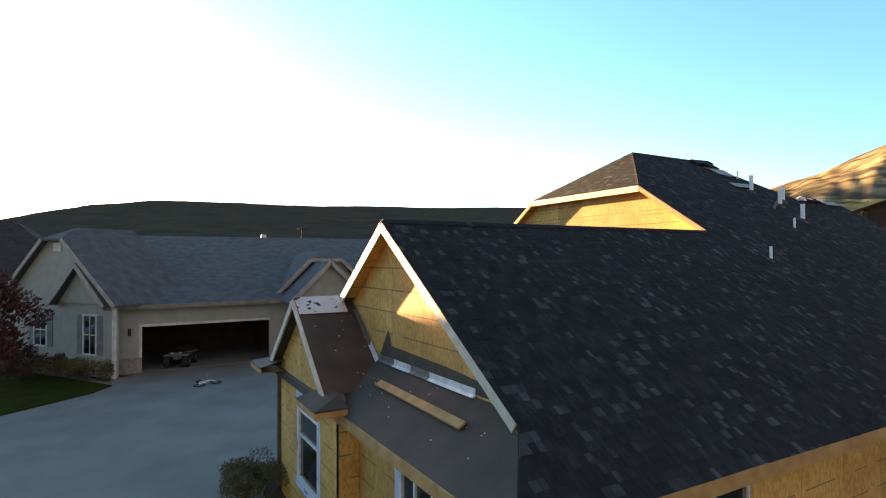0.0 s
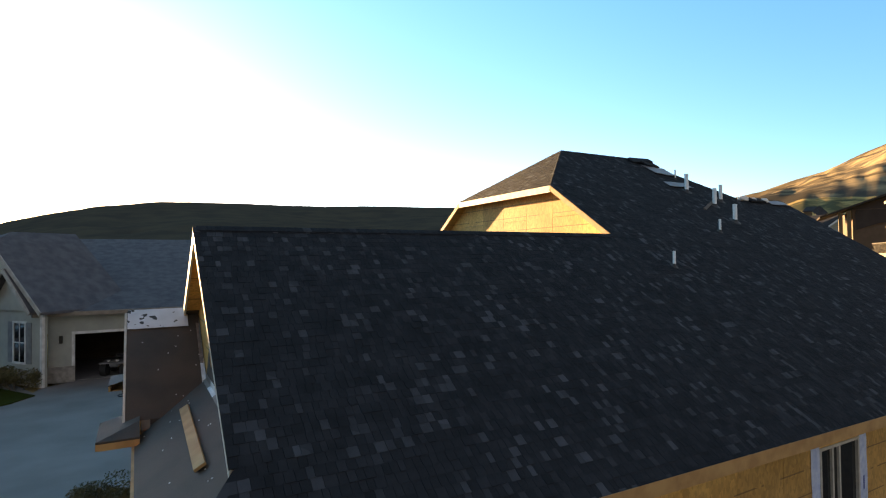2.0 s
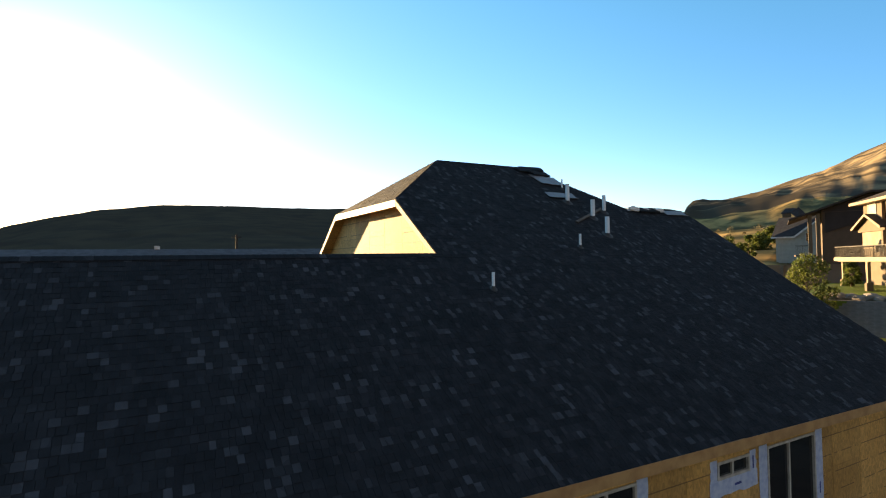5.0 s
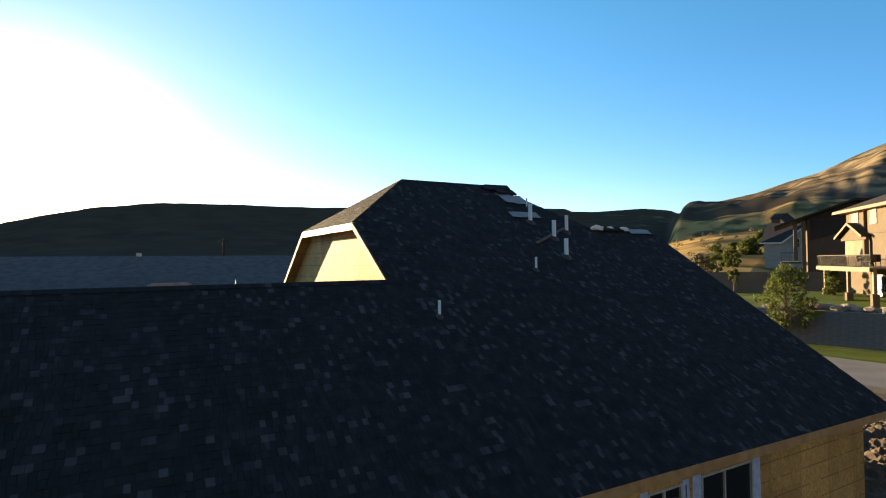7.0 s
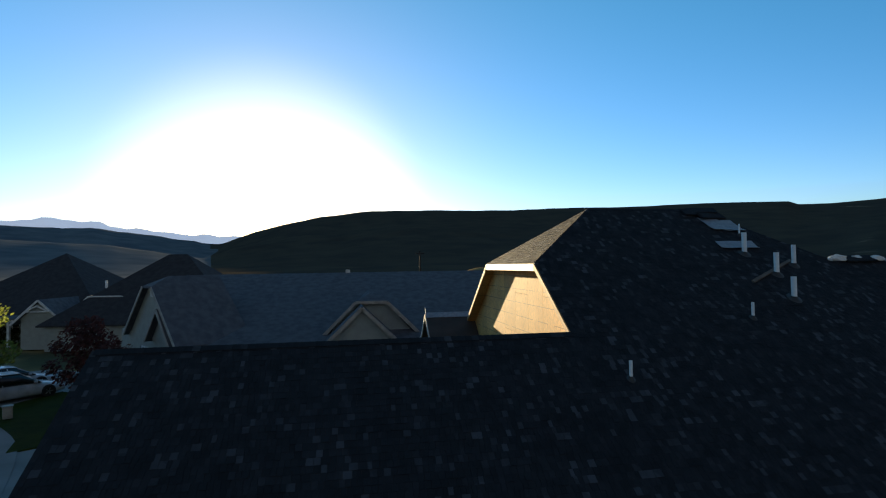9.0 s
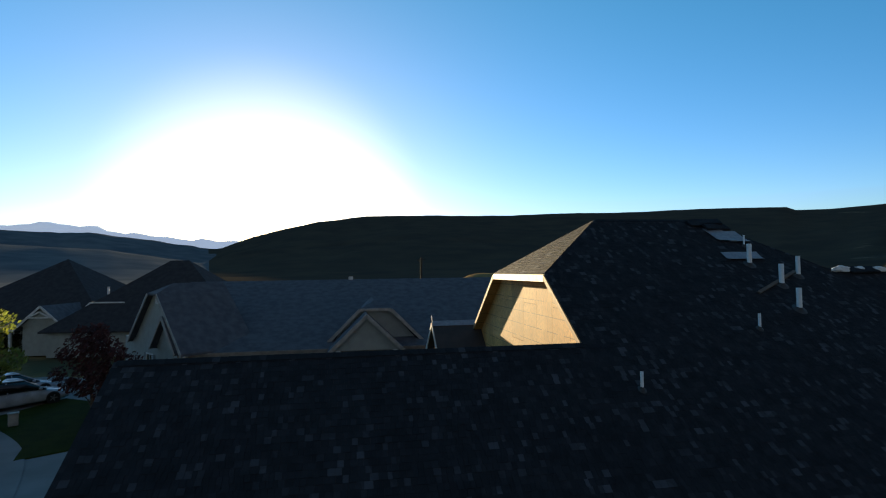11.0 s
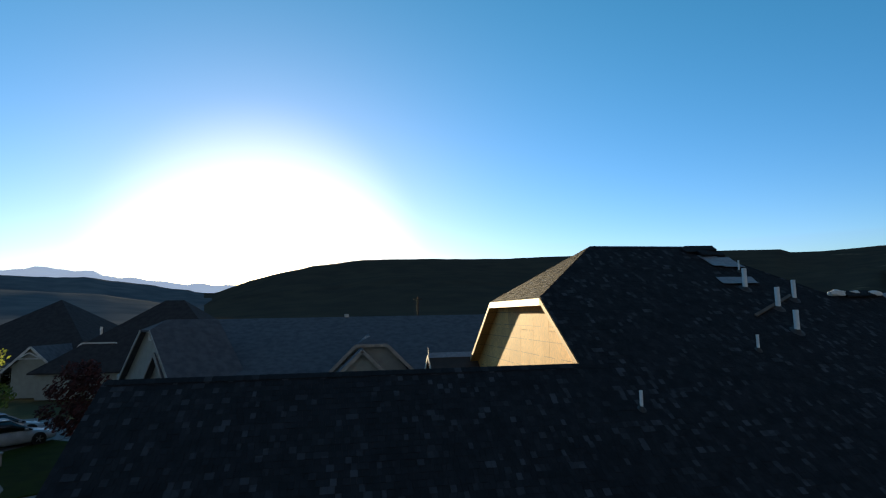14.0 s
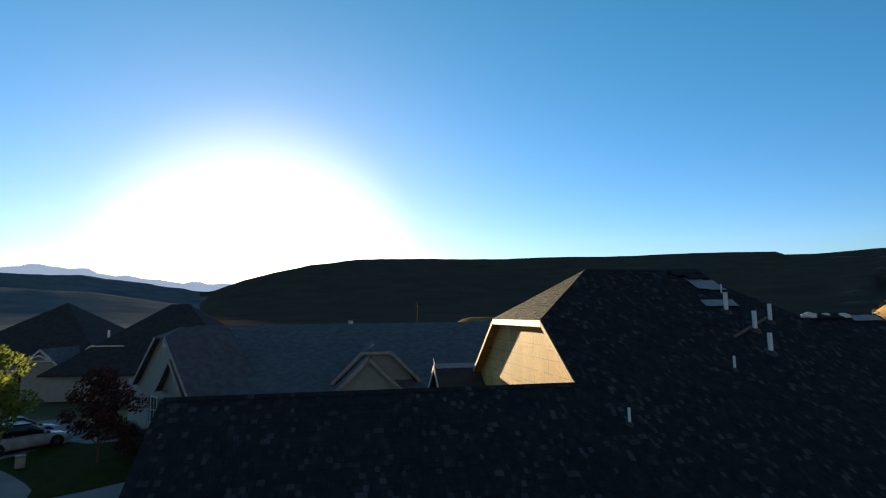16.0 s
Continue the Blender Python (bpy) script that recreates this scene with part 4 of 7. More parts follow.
# plastic cap nails in the felt
def cap_nails():
    rnd = random.Random(3)
    spots = [(-0.75 + 0.9 * rnd.random(), -3.7 + 4.2 * rnd.random(), "s") for _ in range(18)] + [(DX + 0.1 + 1.1 * rnd.random(), DY - 0.35 - 1.5 * rnd.random(), "e") for _ in range(12)]
    me = bpy.data.meshes.new("cap_nail")
    b = bmesh.new()
    bmesh.ops.create_cone(b, cap_ends=True, segments=8, radius1=0.010, radius2=0.007, depth=0.006)
    b.to_mesh(me)
    b.free()
    me.materials.append(M["pvc"])
    for x, y, k in spots:
        ob = new("cap_nail", me)
        ob.parent = skirt if k == "s" else entry_slope
        ob.location = (x, y, (SKZ(x) if k == "s" else DZ - DP * (DY - y)) - 0.014)
        ob.rotation_euler = (0, -0.54, 0) if k == "s" else (0.66, 0, 0)


cap_nails()


# ---- windows of the house ----
def window(axis, at, u0, u1, z0, z1, bars, wrap=0.16, sill=True, depth=0.07, frame_mat="vinyl", lintel=False):
    to3 = (lambda u, z, d: (at + d, u, z)) if axis == "x" else (lambda u, z, d: (u, at + d, z))
    def b3(bm, ua, ub, za, zb, da, db):
        p, q = to3(ua, za, da), to3(ub, zb, db)
        box(bm, tuple(min(i, j) for i, j in zip(p, q)), tuple(max(i, j) for i, j in zip(p, q)))
        return bm
    f = 0.05
    bm = bmesh.new()
    b3(bm, u0, u1, z0, z0 + f, -0.02, depth)
    b3(bm, u0, u1, z1 - f, z1, -0.02, depth)
    b3(bm, u0, u0 + f, z0 + f, z1 - f, -0.02, depth)
    b3(bm, u1 - f, u1, z0 + f, z1 - f, -0.02, depth)
    win = part("window", bm, M[frame_mat], house, "window with vinyl frame and taped edges")
    cuts = [u0 + f, *[c for c in bars if isinstance(c, float)], u1 - f]
    for c in cuts[1:-1]:
        part("mullion", b3(bmesh.new(), c - 0.025, c + 0.025, z0 + f, z1 - f, -0.01, depth - 0.01), M[frame_mat], win)
    for c in [c[1] for c in bars if not isinstance(c, float)]:
        part("mullion", b3(bmesh.new(), u0 + f, u1 - f, c - 0.02, c + 0.02, -0.01, depth - 0.01), M[frame_mat], win)
    for a, b in zip(cuts, cuts[1:]):
        part("pane", b3(bmesh.new(), a, b, z0 + f, z1 - f, 0.03, 0.036), M["pane"], win, "dark glass pane")
    # Black sheet added behind the panes for the shade of the room.
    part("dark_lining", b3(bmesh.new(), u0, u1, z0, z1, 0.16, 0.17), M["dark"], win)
    w = wrap
    rnd = random.Random(int(u0 * 100) + 7)
    strips = [(u0 - w, u0, z0 - w * 0.9, z1 + 0.05), (u1, u1 + w, z0 - w * 0.9, z1 + 0.05)]
    if sill:
        strips.append((u0 - w - 0.03, u1 + w + 0.03, z0 - w * 1.5, z0))
    if lintel:
        strips.append((u0 + 0.5, u1 + w, z1, z1 + 0.55))
    for k, (a, b, c, d) in enumerate(strips):
        bm = bmesh.new()
        n = 10
        grid = {}
        for i in range(n + 1):
            for j in range(2):
                if b - a > d - c:
                    uu, zz2 = a + (b - a) * i / n, (c if j == 0 else d) + (0.035 * noise.noise((i * 0.9, u0, 1)) if j == 0 else 0)
                else:
                    uu, zz2 = (a if j == 0 else b) + (0.03 if (j == 0) == (k == 0) else 0.004) * noise.noise((i * 0.9, u0, j)), c + (d - c) * i / n
                grid[i, j] = bm.verts.new(to3(uu, zz2, -0.006 - 0.004 * k + 0.002 * noise.noise((i, k, 5))))
        for i in range(n):
            bm.faces.new((grid[i, 0], grid[i + 1, 0], grid[i + 1, 1], grid[i, 1]))
        solid(bm, geom=bm.faces[:], thickness=0.003)
        tape = part("flashing_tape", bm, M["wrap"], win, "white flashing tape")
        if b - a > d - c:
            m = (a + b) / 2 + 0.1
            part("print", b3(bmesh.new(), m - 0.1, m + 0.1, (c + d) / 2 - 0.022, (c + d) / 2 + 0.022, -0.022, -0.018), M["wrap_ink"], tape, "blue printed mark")
        elif k == 1:
            m = z0 + (z1 - z0) * 0.45
            part("print", b3(bmesh.new(), (a + b) / 2 - 0.02, (a + b) / 2 + 0.02, m - 0.12, m + 0.12, -0.019, -0.016), M["wrap_ink"], tape, "blue printed mark")


window("x", -0.8, *WIN_ENTRY, [("h", 1.75)], wrap=0.12, frame_mat="white_vinyl", lintel=True)
window("x", -0.42, *WIN_FRONT, [-2.05], wrap=0.2, frame_mat="white_vinyl")
window("y", -4.75, *WIN_SIDE[0], [2.0], wrap=0.05)
window("y", -4.75, *WIN_SIDE[1], [9.62, 9.85], wrap=0.27)
window("y", -4.75, *WIN_SIDE[2], [13.1], wrap=0.2)
window("y", -4.75, *WIN_SIDE[3], [14.98], wrap=0.27, sill=False)

# the second entry gable behind the main gable
DX2, DY2, DZ2 = 7.80, 11.0, 5.70
part("rear_gable_slope", slab(bmesh.new(), [(DX2, DY2, DZ2), (9.78, DY2, DZ2), (9.78, DY2 - 2.05, DZ2 - 1.58), (DX2, DY2 - 2.05, DZ2 - 1.58)], (0, 0, -0.12)), M["felt"], house, "felt slope of the rear entry gable")
part("rear_gable_slope", slab(bmesh.new(), [(DX2, DY2, DZ2), (9.78, DY2, DZ2), (9.78, DY2 + 2.05, DZ2 - 1.58), (DX2, DY2 + 2.05, DZ2 - 1.58)], (0, 0, -0.12)), M["felt"], house)
part("rear_ridge_membrane", slab(bmesh.new(), [(DX2, DY2 - 0.25, DZ2 - 0.16), (9.78, DY2 - 0.25, DZ2 - 0.16), (9.78, DY2, DZ2 + 0.02), (DX2, DY2, DZ2 + 0.02)], (0, 0, -0.01)), M["membrane"], house, "pale membrane strip over the ridge")
fascia((DX2 - 0.02, DY2, DZ2 - 0.1), (DX2 - 0.02, DY2 - 2.05, DZ2 - 1.68), 0.15, mat="primed")
fascia((DX2 - 0.02, DY2, DZ2 - 0.1), (DX2 - 0.02, DY2 + 2.05, DZ2 - 1.68), 0.15, mat="primed")
flap = bmesh.new()
slab(flap, [(DX2 - 0.01, DY2 - 0.22, DZ2 - 0.12), (DX2 - 0.01, DY2 + 0.02, DZ2 + 0.03), (DX2 - 0.03, DY2 - 0.02, DZ2 + 0.26), (DX2 - 0.03, DY2 - 0.1, DZ2 + 0.22)], (0.008, 0, 0))
part("membrane_flap", flap, M["pvc"], house, "loose white membrane flap")
panel_wall("rear_gable_wall", [(DY2 - 1.9, -0.1), (DY2 + 1.9, -0.1), (DY2 + 1.9, 4.05), (DY2, DZ2 - 0.2), (DY2 - 1.9, 4.05)], "x", DX2 + 0.3, 0.15)


# ---- surroundings: paving, lawns ----
ground_patch("driveway_concrete", [(-9.6, 6.0), (-5.5, 3.0), (-1.4, 2.0), (-1.2, 5.6), (7.5, 6.5), (7.5, 21.7), (-3.5, 21.7), (-4.6, 20.6), (-5.2, 17.9), (-7.9, 15.6), (-9.5, 14.4)], 0.0, M["concrete"], "broad pale concrete driveway between the houses")
ground_patch("lawn_front", [(-9.6, 14.6), (-7.9, 15.7), (-5.2, 18.0), (-4.6, 19.0), (-9.5, 26.5), (-13.3, 25.5), (-12.6, 20.2), (-10.4, 17.0)], 0.04, M["lawn"], "mown lawn beside the driveway")


def ribbon(name, pts, half, z, mat, label, thick=0.3, kind="structure"):
    """A flat strip along a curved line of (x, y)."""
    P = [Vector((x, y, 0)) for x, y in pts]
    fine = []
    for i in range(len(P) - 1):
        p0, p1, p2, p3 = P[max(0, i - 1)], P[i], P[i + 1], P[min(len(P) - 1, i + 2)]
        for k in range(6):
            t = k / 6
            fine.append(0.5 * ((2 * p1) + (p2 - p0) * t + (2 * p0 - 5 * p1 + 4 * p2 - p3) * t * t + (3 * p1 - p0 - 3 * p2 + p3) * t ** 3))
    fine.append(P[-1])
    bm = bmesh.new()
    rows = []
    for i, p in enumerate(fine):
        d = (fine[min(len(fine) - 1, i + 1)] - fine[max(0, i - 1)]).normalized()
        s = Vector((d.y, -d.x, 0))
        rows.append([bm.verts.new(p + s * half + Vector((0, 0, z))), bm.verts.new(p - s * half + Vector((0, 0, z))), bm.verts.new(p - s * half + Vector((0, 0, z - thick))), bm.verts.new(p + s * half + Vector((0, 0, z - thick)))])
    for a, b in zip(rows, rows[1:]):
        for k in range(4):
            bm.faces.new((a[k], a[(k + 1) % 4], b[(k + 1) % 4], b[k]))
    bm.faces.new(rows[0])
    bm.faces.new(rows[-1][::-1])
    return tagged(link(name, bm, mat), label, name.split("_")[0], kind=kind)


KERB = [(-9.0, 3.0), (-9.9, 7.2), (-10.6, 9.8), (-11.76, 12.87), (-13.2, 15.2), (-16.3, 18.4), (-21.4, 23.1), (-26.0, 23.6), (-36.0, 22.5)]
ribbon("kerb", KERB, 0.32, 0.035, M["concrete"], "rolled concrete kerb along the street")
ribbon("pavement", [(-5.6, 3.0), (-7.0, 7.5), (-9.0, 12.5), (-10.6, 15.6), (-12.6, 18.2), (-15.4, 21.0), (-20.0, 24.6), (-27.0, 25.6), (-36.0, 24.6)], 0.75, 0.03, M["concrete"], "curved concrete pavement")
ground_patch("driveway_apron", [(-5.4, 3.0), (-9.4, 3.0), (-10.5, 9.6), (-11.8, 13.0), (-12.0, 14.4), (-10.7, 15.0), (-8.8, 13.6), (-6.6, 8.0)], 0.012, M["concrete"], "concrete driveway apron")
ground_patch("street_asphalt", [(-9.5, -14.0), (-9.4, 4.0), (-10.2, 8.0), (-11.2, 11.5), (-12.5, 14.2), (-15.9, 18.2), (-20.9, 22.8), (-26.0, 23.3), (-60.0, 20.0), (-60.0, -14.0)], -0.06, M["asphalt"], "dark asphalt turning circle")
ground_patch("pavement_base", [(-5.0, 2.5), (-9.0, 2.0), (-10.0, 8.0), (-12.2, 13.6), (-16.0, 18.4), (-21.0, 23.0), (-34.0, 23.4), (-36.0, 30.0), (-18.0, 36.0), (-9.0, 30.0), (-4.6, 19.4)], -0.02, M["concrete"], "concrete paving round the planted island")
ground_patch("lawn_island", [(-15.0, 18.2), (-14.4, 19.3), (-13.2, 18.4), (-11.9, 16.7), (-10.9, 15.1), (-12.0, 14.7), (-13.9, 16.9)], 0.046, M["lawn"], "small planted island with grass")
ground_patch("lawn_side", [(-15.4, 22.0), (-12.8, 19.6), (-10.2, 16.4), (-9.0, 16.0), (-9.4, 24.5), (-13.3, 27.0)], 0.025, M["lawn"], "lawn between pavement and driveway")
ground_patch("driveway_neighbour", [(-21.0, 24.8), (-15.6, 21.8), (-12.6, 27.5), (-13.5, 34.0), (-18.5, 34.0)], 0.01, M["concrete"], "concrete driveway with parked cars")
ground_patch("lawn_verge", [(-34.0, 26.6), (-21.0, 25.6), (-18.5, 34.0), (-27.0, 33.0), (-29.6, 27.9)], 0.02, M["lawn"], "grass verge along the pavement")
ground_patch("driveway_far", [(-29.6, 28.2), (-27.5, 34.0), (-38.0, 49.0), (-46.0, 45.0), (-38.0, 32.0)], 0.015, M["concrete"], "pale concrete drive across the street")
ground_patch("yard_soil", [(22.0, -14.0), (36.0, -14.0), (36.0, 14.0), (22.0, 16.0)], -0.02, M["soil"], "bare soil yard beside the house")
ground_patch("building_plot", [(-5.4, -16.0), (21.9, -16.0), (21.9, 19.0), (7.6, 19.0), (7.6, 6.4), (-1.1, 5.5), (-1.3, 1.9), (-5.4, 2.9)], -0.03, M["soil"], "bare soil plot around the house")
ground_patch("side_street", [(36.5, -16.0), (44.2, -16.0), (42.6, 6.0), (42.0, 26.0), (34.0, 26.0), (35.6, 1.0)], 0.25, M["concrete"], "sunlit pale concrete street", 0.5)
ground_patch("lawn_strip", [(44.2, -16.0), (48.8, -16.0), (47.2, 5.5), (46.3, 9.0), (46.0, 26.0), (42.0, 26.0), (42.6, 6.0)], 0.36, M["mown"], "strip of mown grass below the wall", 0.6)
ground_patch("lawn_terrace", [(48.4, -14.0), (92.0, -14.0), (105.0, 45.0), (60.0, 40.0), (46.3, 26.0), (46.6, 9.0), (47.5, 5.5)], 2.72, M["mown"], "raised lawn above the retaining wall", 2.9)
bank = bmesh.new()
bvs = {}
for bi in range(25):
    for bj in range(9):
        bx, by = 53.0 + 14.0 * bi / 24, 2.0 + 18.0 * bj / 8
        brise = 0.45 * smooth((bx - 53.0) / 5) * smooth((67.5 - bx) / 3) * smooth((by - 1.5) / 4) * smooth((20.5 - by) / 2)
        bvs[bi, bj] = bank.verts.new((bx, by, 2.70 + brise + 0.02 * noise.noise((bx, by, 0))))
for bi in range(24):
    for bj in range(8):
        bank.faces.new((bvs[bi, bj], bvs[bi + 1, bj], bvs[bi + 1, bj + 1], bvs[bi, bj + 1]))
tagged(link("lawn_bank", bank, M["mown"], smooth=True), "gently raised mown lawn before the deck", "lawn", kind="structure")


def wall_line(y):
    """x of the retaining wall's face."""
    return 47.9 - 0.14 * y


def retaining_wall():
    """Courses of split concrete block."""
    ob = thing("retaining_wall", "grey split-block retaining wall below the lawn", "wall")
    rnd = random.Random(2)
    # Unseen slab added behind the blocks to keep sun from leaking through gaps.
    bm = bmesh.new()
    slab(bm, [(wall_line(-5) + 0.2, -5.0, 0.2), (wall_line(20) + 0.2, 20.0, 0.2), (wall_line(20) + 0.2, 20.0, 2.74), (wall_line(-5) + 0.2, -5.0, 2.74)], (0.4, 0, 0))
    part("backfill", bm, M["soil"], ob)
    me = bpy.data.meshes.new("block")
    b = bmesh.new()
    box(b, (-0.19, -0.4725, -0.0998), (0.19, 0.4725, 0.0998), 0.003)
    b.to_mesh(me)
    b.free()
    me.materials.append(M["block"])
    for c in range(12):
        for i in range(24):
            y = -4.0 + i * 0.945 + (0.47 if c % 2 else 0)
            o = new("block", me)
            o.parent = ob
            o.location = (wall_line(y) + c * 0.02 + rnd.uniform(-0.015, 0.015), y, 0.46 + c * 0.2)
            o.rotation_euler = (0, 0, 0.14)


retaining_wall()


def garden_wall():
    """Tall rendered wall behind the young trees on the terrace."""
    ob = thing("garden_wall", "plain brown rendered garden wall on the terrace", "wall")
    a, b = Vector((61.0, 31.0, 0)), Vector((68.4, 17.6, 0))
    for k in range(5):
        p, q = a.lerp(b, k / 5), a.lerp(b, (k + 1) / 5)
        bm = bmesh.new()
        beam(bm, p + Vector((0, 0, 3.75)), q + Vector((0, 0, 3.75)), 0.22, 2.3)
        part("panel", bm, M["garden_wall"], ob)
        part("pier", box(bmesh.new(), (p.x - 0.2, p.y - 0.2, 2.6), (p.x + 0.2, p.y + 0.2, 5.0), 0.02), M["garden_wall"], ob)
        bm = bmesh.new()
        beam(bm, p + Vector((0, 0, 4.94)), q + Vector((0, 0, 4.94)), 0.32, 0.08)
        part("coping", bm, M["garden_wall"], ob)


M["garden_wall"] = material("rendered_wall", (0.20, 0.155, 0.12), 0.9, colour2=(0.16, 0.12, 0.095), scale=0.6, bump=0.2, bump_scale=25.0)
garden_wall()


def boulder(x, y, z, s, k):
    bm = bmesh.new()
    bmesh.ops.create_icosphere(bm, subdivisions=2, radius=1.0)
    for v in bm.verts:
        d = 1 + 0.35 * noise.noise(v.co * 1.3 + Vector((k * 7.1, 0, 0))) + 0.12 * noise.noise(v.co * 3 + Vector((0, k, 0)))
        v.co = Vector((v.co.x * s * 0.9, v.co.y * s * 1.25, v.co.z * s * 0.72)) * d
    bmesh.ops.translate(bm, verts=bm.verts[:], vec=(x, y, z + s * 0.45))
    tagged(link("boulder", bm, M["rock"]), "rough tan boulder on the terrace edge", "boulder", "boulders along the lawn")


for i in range(32):
    yy = -3.0 + i * 0.5 + random.uniform(-0.15, 0.15)
    boulder(wall_line(yy) + 0.75 + random.uniform(-0.15, 0.6), yy, 2.70, random.uniform(0.22, 0.5), i)


# ---- houses around ----
def plain_house(name, label, at, rz=0, group=""):
    return thing(name, label, "house", at, group, rz=rz)


def gable_roof(ob, x0, x1, y0, y1, ez, rz_, over=0.45, axis="x", mat="nb_roof", trim="siding_white", wallmat=None):
    """Two roof slopes with ridge along an axis; also the end gables."""
    if axis == "x":
        m = (y0 + y1) / 2
        sl = (rz_ - ez) / (m - y0)
        sides = [[(x0 - over, m, rz_), (x1 + over, m, rz_), (x1 + over, y0 - over, ez - sl * over), (x0 - over, y0 - over, ez - sl * over)],
                 [(x0 - over, m, rz_), (x1 + over, m, rz_), (x1 + over, y1 + over, ez - sl * over), (x0 - over, y1 + over, ez - sl * over)]]
        ends = [[(x, y0, ez), (x, y1, ez), (x, m, rz_ - 0.05)] for x in (x0, x1)]
        off = [(0.15, 0, 0), (-0.15, 0, 0)]
        rakes = [((x, m, rz_ - 0.08), (x, y, ez - sl * over - 0.08)) for x in (x0 - over - 0.02, x1 + over + 0.02) for y in (y0 - over, y1 + over)]
    else:
        m = (x0 + x1) / 2
        sl = (rz_ - ez) / (m - x0)
        sides = [[(m, y0 - over, rz_), (m, y1 + over, rz_), (x0 - over, y1 + over, ez - sl * over), (x0 - over, y0 - over, ez - sl * over)],
                 [(m, y0 - over, rz_), (m, y1 + over, rz_), (x1 + over, y1 + over, ez - sl * over), (x1 + over, y0 - over, ez - sl * over)]]
        ends = [[(x0, y, ez), (x1, y, ez), (m, y, rz_ - 0.05)] for y in (y0, y1)]
        off = [(0, 0.15, 0), (0, -0.15, 0)]
        rakes = [((m, y, rz_ - 0.08), (x, y, ez - sl * over - 0.08)) for y in (y0 - over - 0.02, y1 + over + 0.02) for x in (x0 - over, x1 + over)]
    for s in sides:
        part("roof", slab(bmesh.new(), s, (0, 0, -0.12)), M[mat], ob)
    if wallmat:
        for e, o in zip(ends, off):
            part("gable_wall", slab(bmesh.new(), e, o), M[wallmat], ob)
    for p, q in rakes:
        part("rake_trim", beam(bmesh.new(), p, q, 0.05, 0.2), M[trim], ob)


def hip_roof(ob, x0, x1, y0, y1, ez, pitch, over=0.4, mat="nb_roof"):
    x0, x1, y0, y1 = x0 - over, x1 + over, y0 - over, y1 + over
    h = min(x1 - x0, y1 - y0) / 2
    z = ez + h * pitch
    if x1 - x0 >= y1 - y0:
        a, b = (x0 + h, (y0 + y1) / 2, z), (x1 - h, (y0 + y1) / 2, z)
        f = [[(x0, y0, ez), (x1, y0, ez), b, a], [(x1, y1, ez), (x0, y1, ez), a, b], [(x0, y1, ez), (x0, y0, ez), a], [(x1, y0, ez), (x1, y1, ez), b]]
    else:
        a, b = ((x0 + x1) / 2, y0 + h, z), ((x0 + x1) / 2, y1 - h, z)
        f = [[(x0, y0, ez), (x1, y0, ez), a], [(x1, y1, ez), (x0, y1, ez), b], [(x0, y1, ez), (x0, y0, ez), a, b], [(x1, y0, ez), (x1, y1, ez), b, a]]
    for q in f:
        if (Vector(q[1]) - Vector(q[0])).length > 0.1:
            part("roof", slab(bmesh.new(), q, (0, 0, -0.15)), M[mat], ob)
    return z


def walls(ob, x0, x1, y0, y1, z0, z1, mat, t=0.15):
    for a, b in (((x0, y0, z0), (x1, y0 + t, z1)), ((x0, y1 - t, z0), (x1, y1, z1)), ((x0, y0 + t, z0), (x0 + t, y1 - t, z1)), ((x1 - t, y0 + t, z0), (x1, y1 - t, z1))):
        part("wall", box(bmesh.new(), a, b), M[mat], ob)


def simple_window(ob, axis, at, sgn, u0, u1, z0, z1, trim="siding_white", shutters=None, bars=True, pane="pane"):
    """A trimmed window set on a wall that faces sgn along axis."""
    to3 = (lambda u, z, d: (at + sgn * d, u, z)) if axis == "x" else (lambda u, z, d: (u, at + sgn * d, z))
    def bb(ua, ub, za, zb, da, db):
        p, q = to3(ua, za, da), to3(ub, zb, db)
        return box(bmesh.new(), tuple(map(min, zip(p, q))), tuple(map(max, zip(p, q))))
    f = 0.09
    bm = bmesh.new()
    for a, b, c, d in ((u0 - f, u1 + f, z1, z1 + f), (u0 - f, u1 + f, z0 - f, z0), (u0 - f, u0, z0, z1), (u1, u1 + f, z0, z1)):
        p, q = to3(a, c, 0.0), to3(b, d, 0.06)
        box(bm, tuple(map(min, zip(p, q))), tuple(map(max, zip(p, q))))
    w = part("window", bm, M[trim], ob)
    part("pane", bb(u0, u1, z0, z1, 0.005, 0.02), M[pane], w, "dark reflecting pane" if pane == "pane" else "pane with a drawn pale blind")
    if bars:
        m = (z0 + z1) / 2
        part("bar", bb(u0, u1, m - 0.025, m + 0.025, 0.022, 0.045), M[trim], w)
        part("bar", bb((u0 + u1) / 2 - 0.02, (u0 + u1) / 2 + 0.02, z0, z1, 0.022, 0.04), M[trim], w)
    if shutters:
        sw = 0.42
        for a in (u0 - f - sw, u1 + f):
            sh = part("shutter", bb(a, a + sw, z0 - 0.05, z1 + 0.05, 0.0, 0.04), M[shutters], w, "slatted grey shutter")
            for k in range(10):
                z = z0 + (z1 - z0) * (k + 0.5) / 10
                part("slat", bb(a + 0.04, a + sw - 0.04, z - 0.03, z + 0.03, 0.041, 0.052), M[shutters], sh)
    return w


M["blind"] = material("drawn_blind", (0.42, 0.36, 0.26), 0.35, scale=2.0)
M["gutter"] = material("brown_gutter", (0.24, 0.20, 0.16), 0.5, scale=3.0)
# Dark brown with the shade of the open garage put into the colour.
M["garage_shade"] = material("garage_shade", (0.07, 0.05, 0.035), 0.9, scale=2.0)
M["shutter"] = material("shutter_grey", (0.20, 0.21, 0.22), 0.7, scale=4.0)


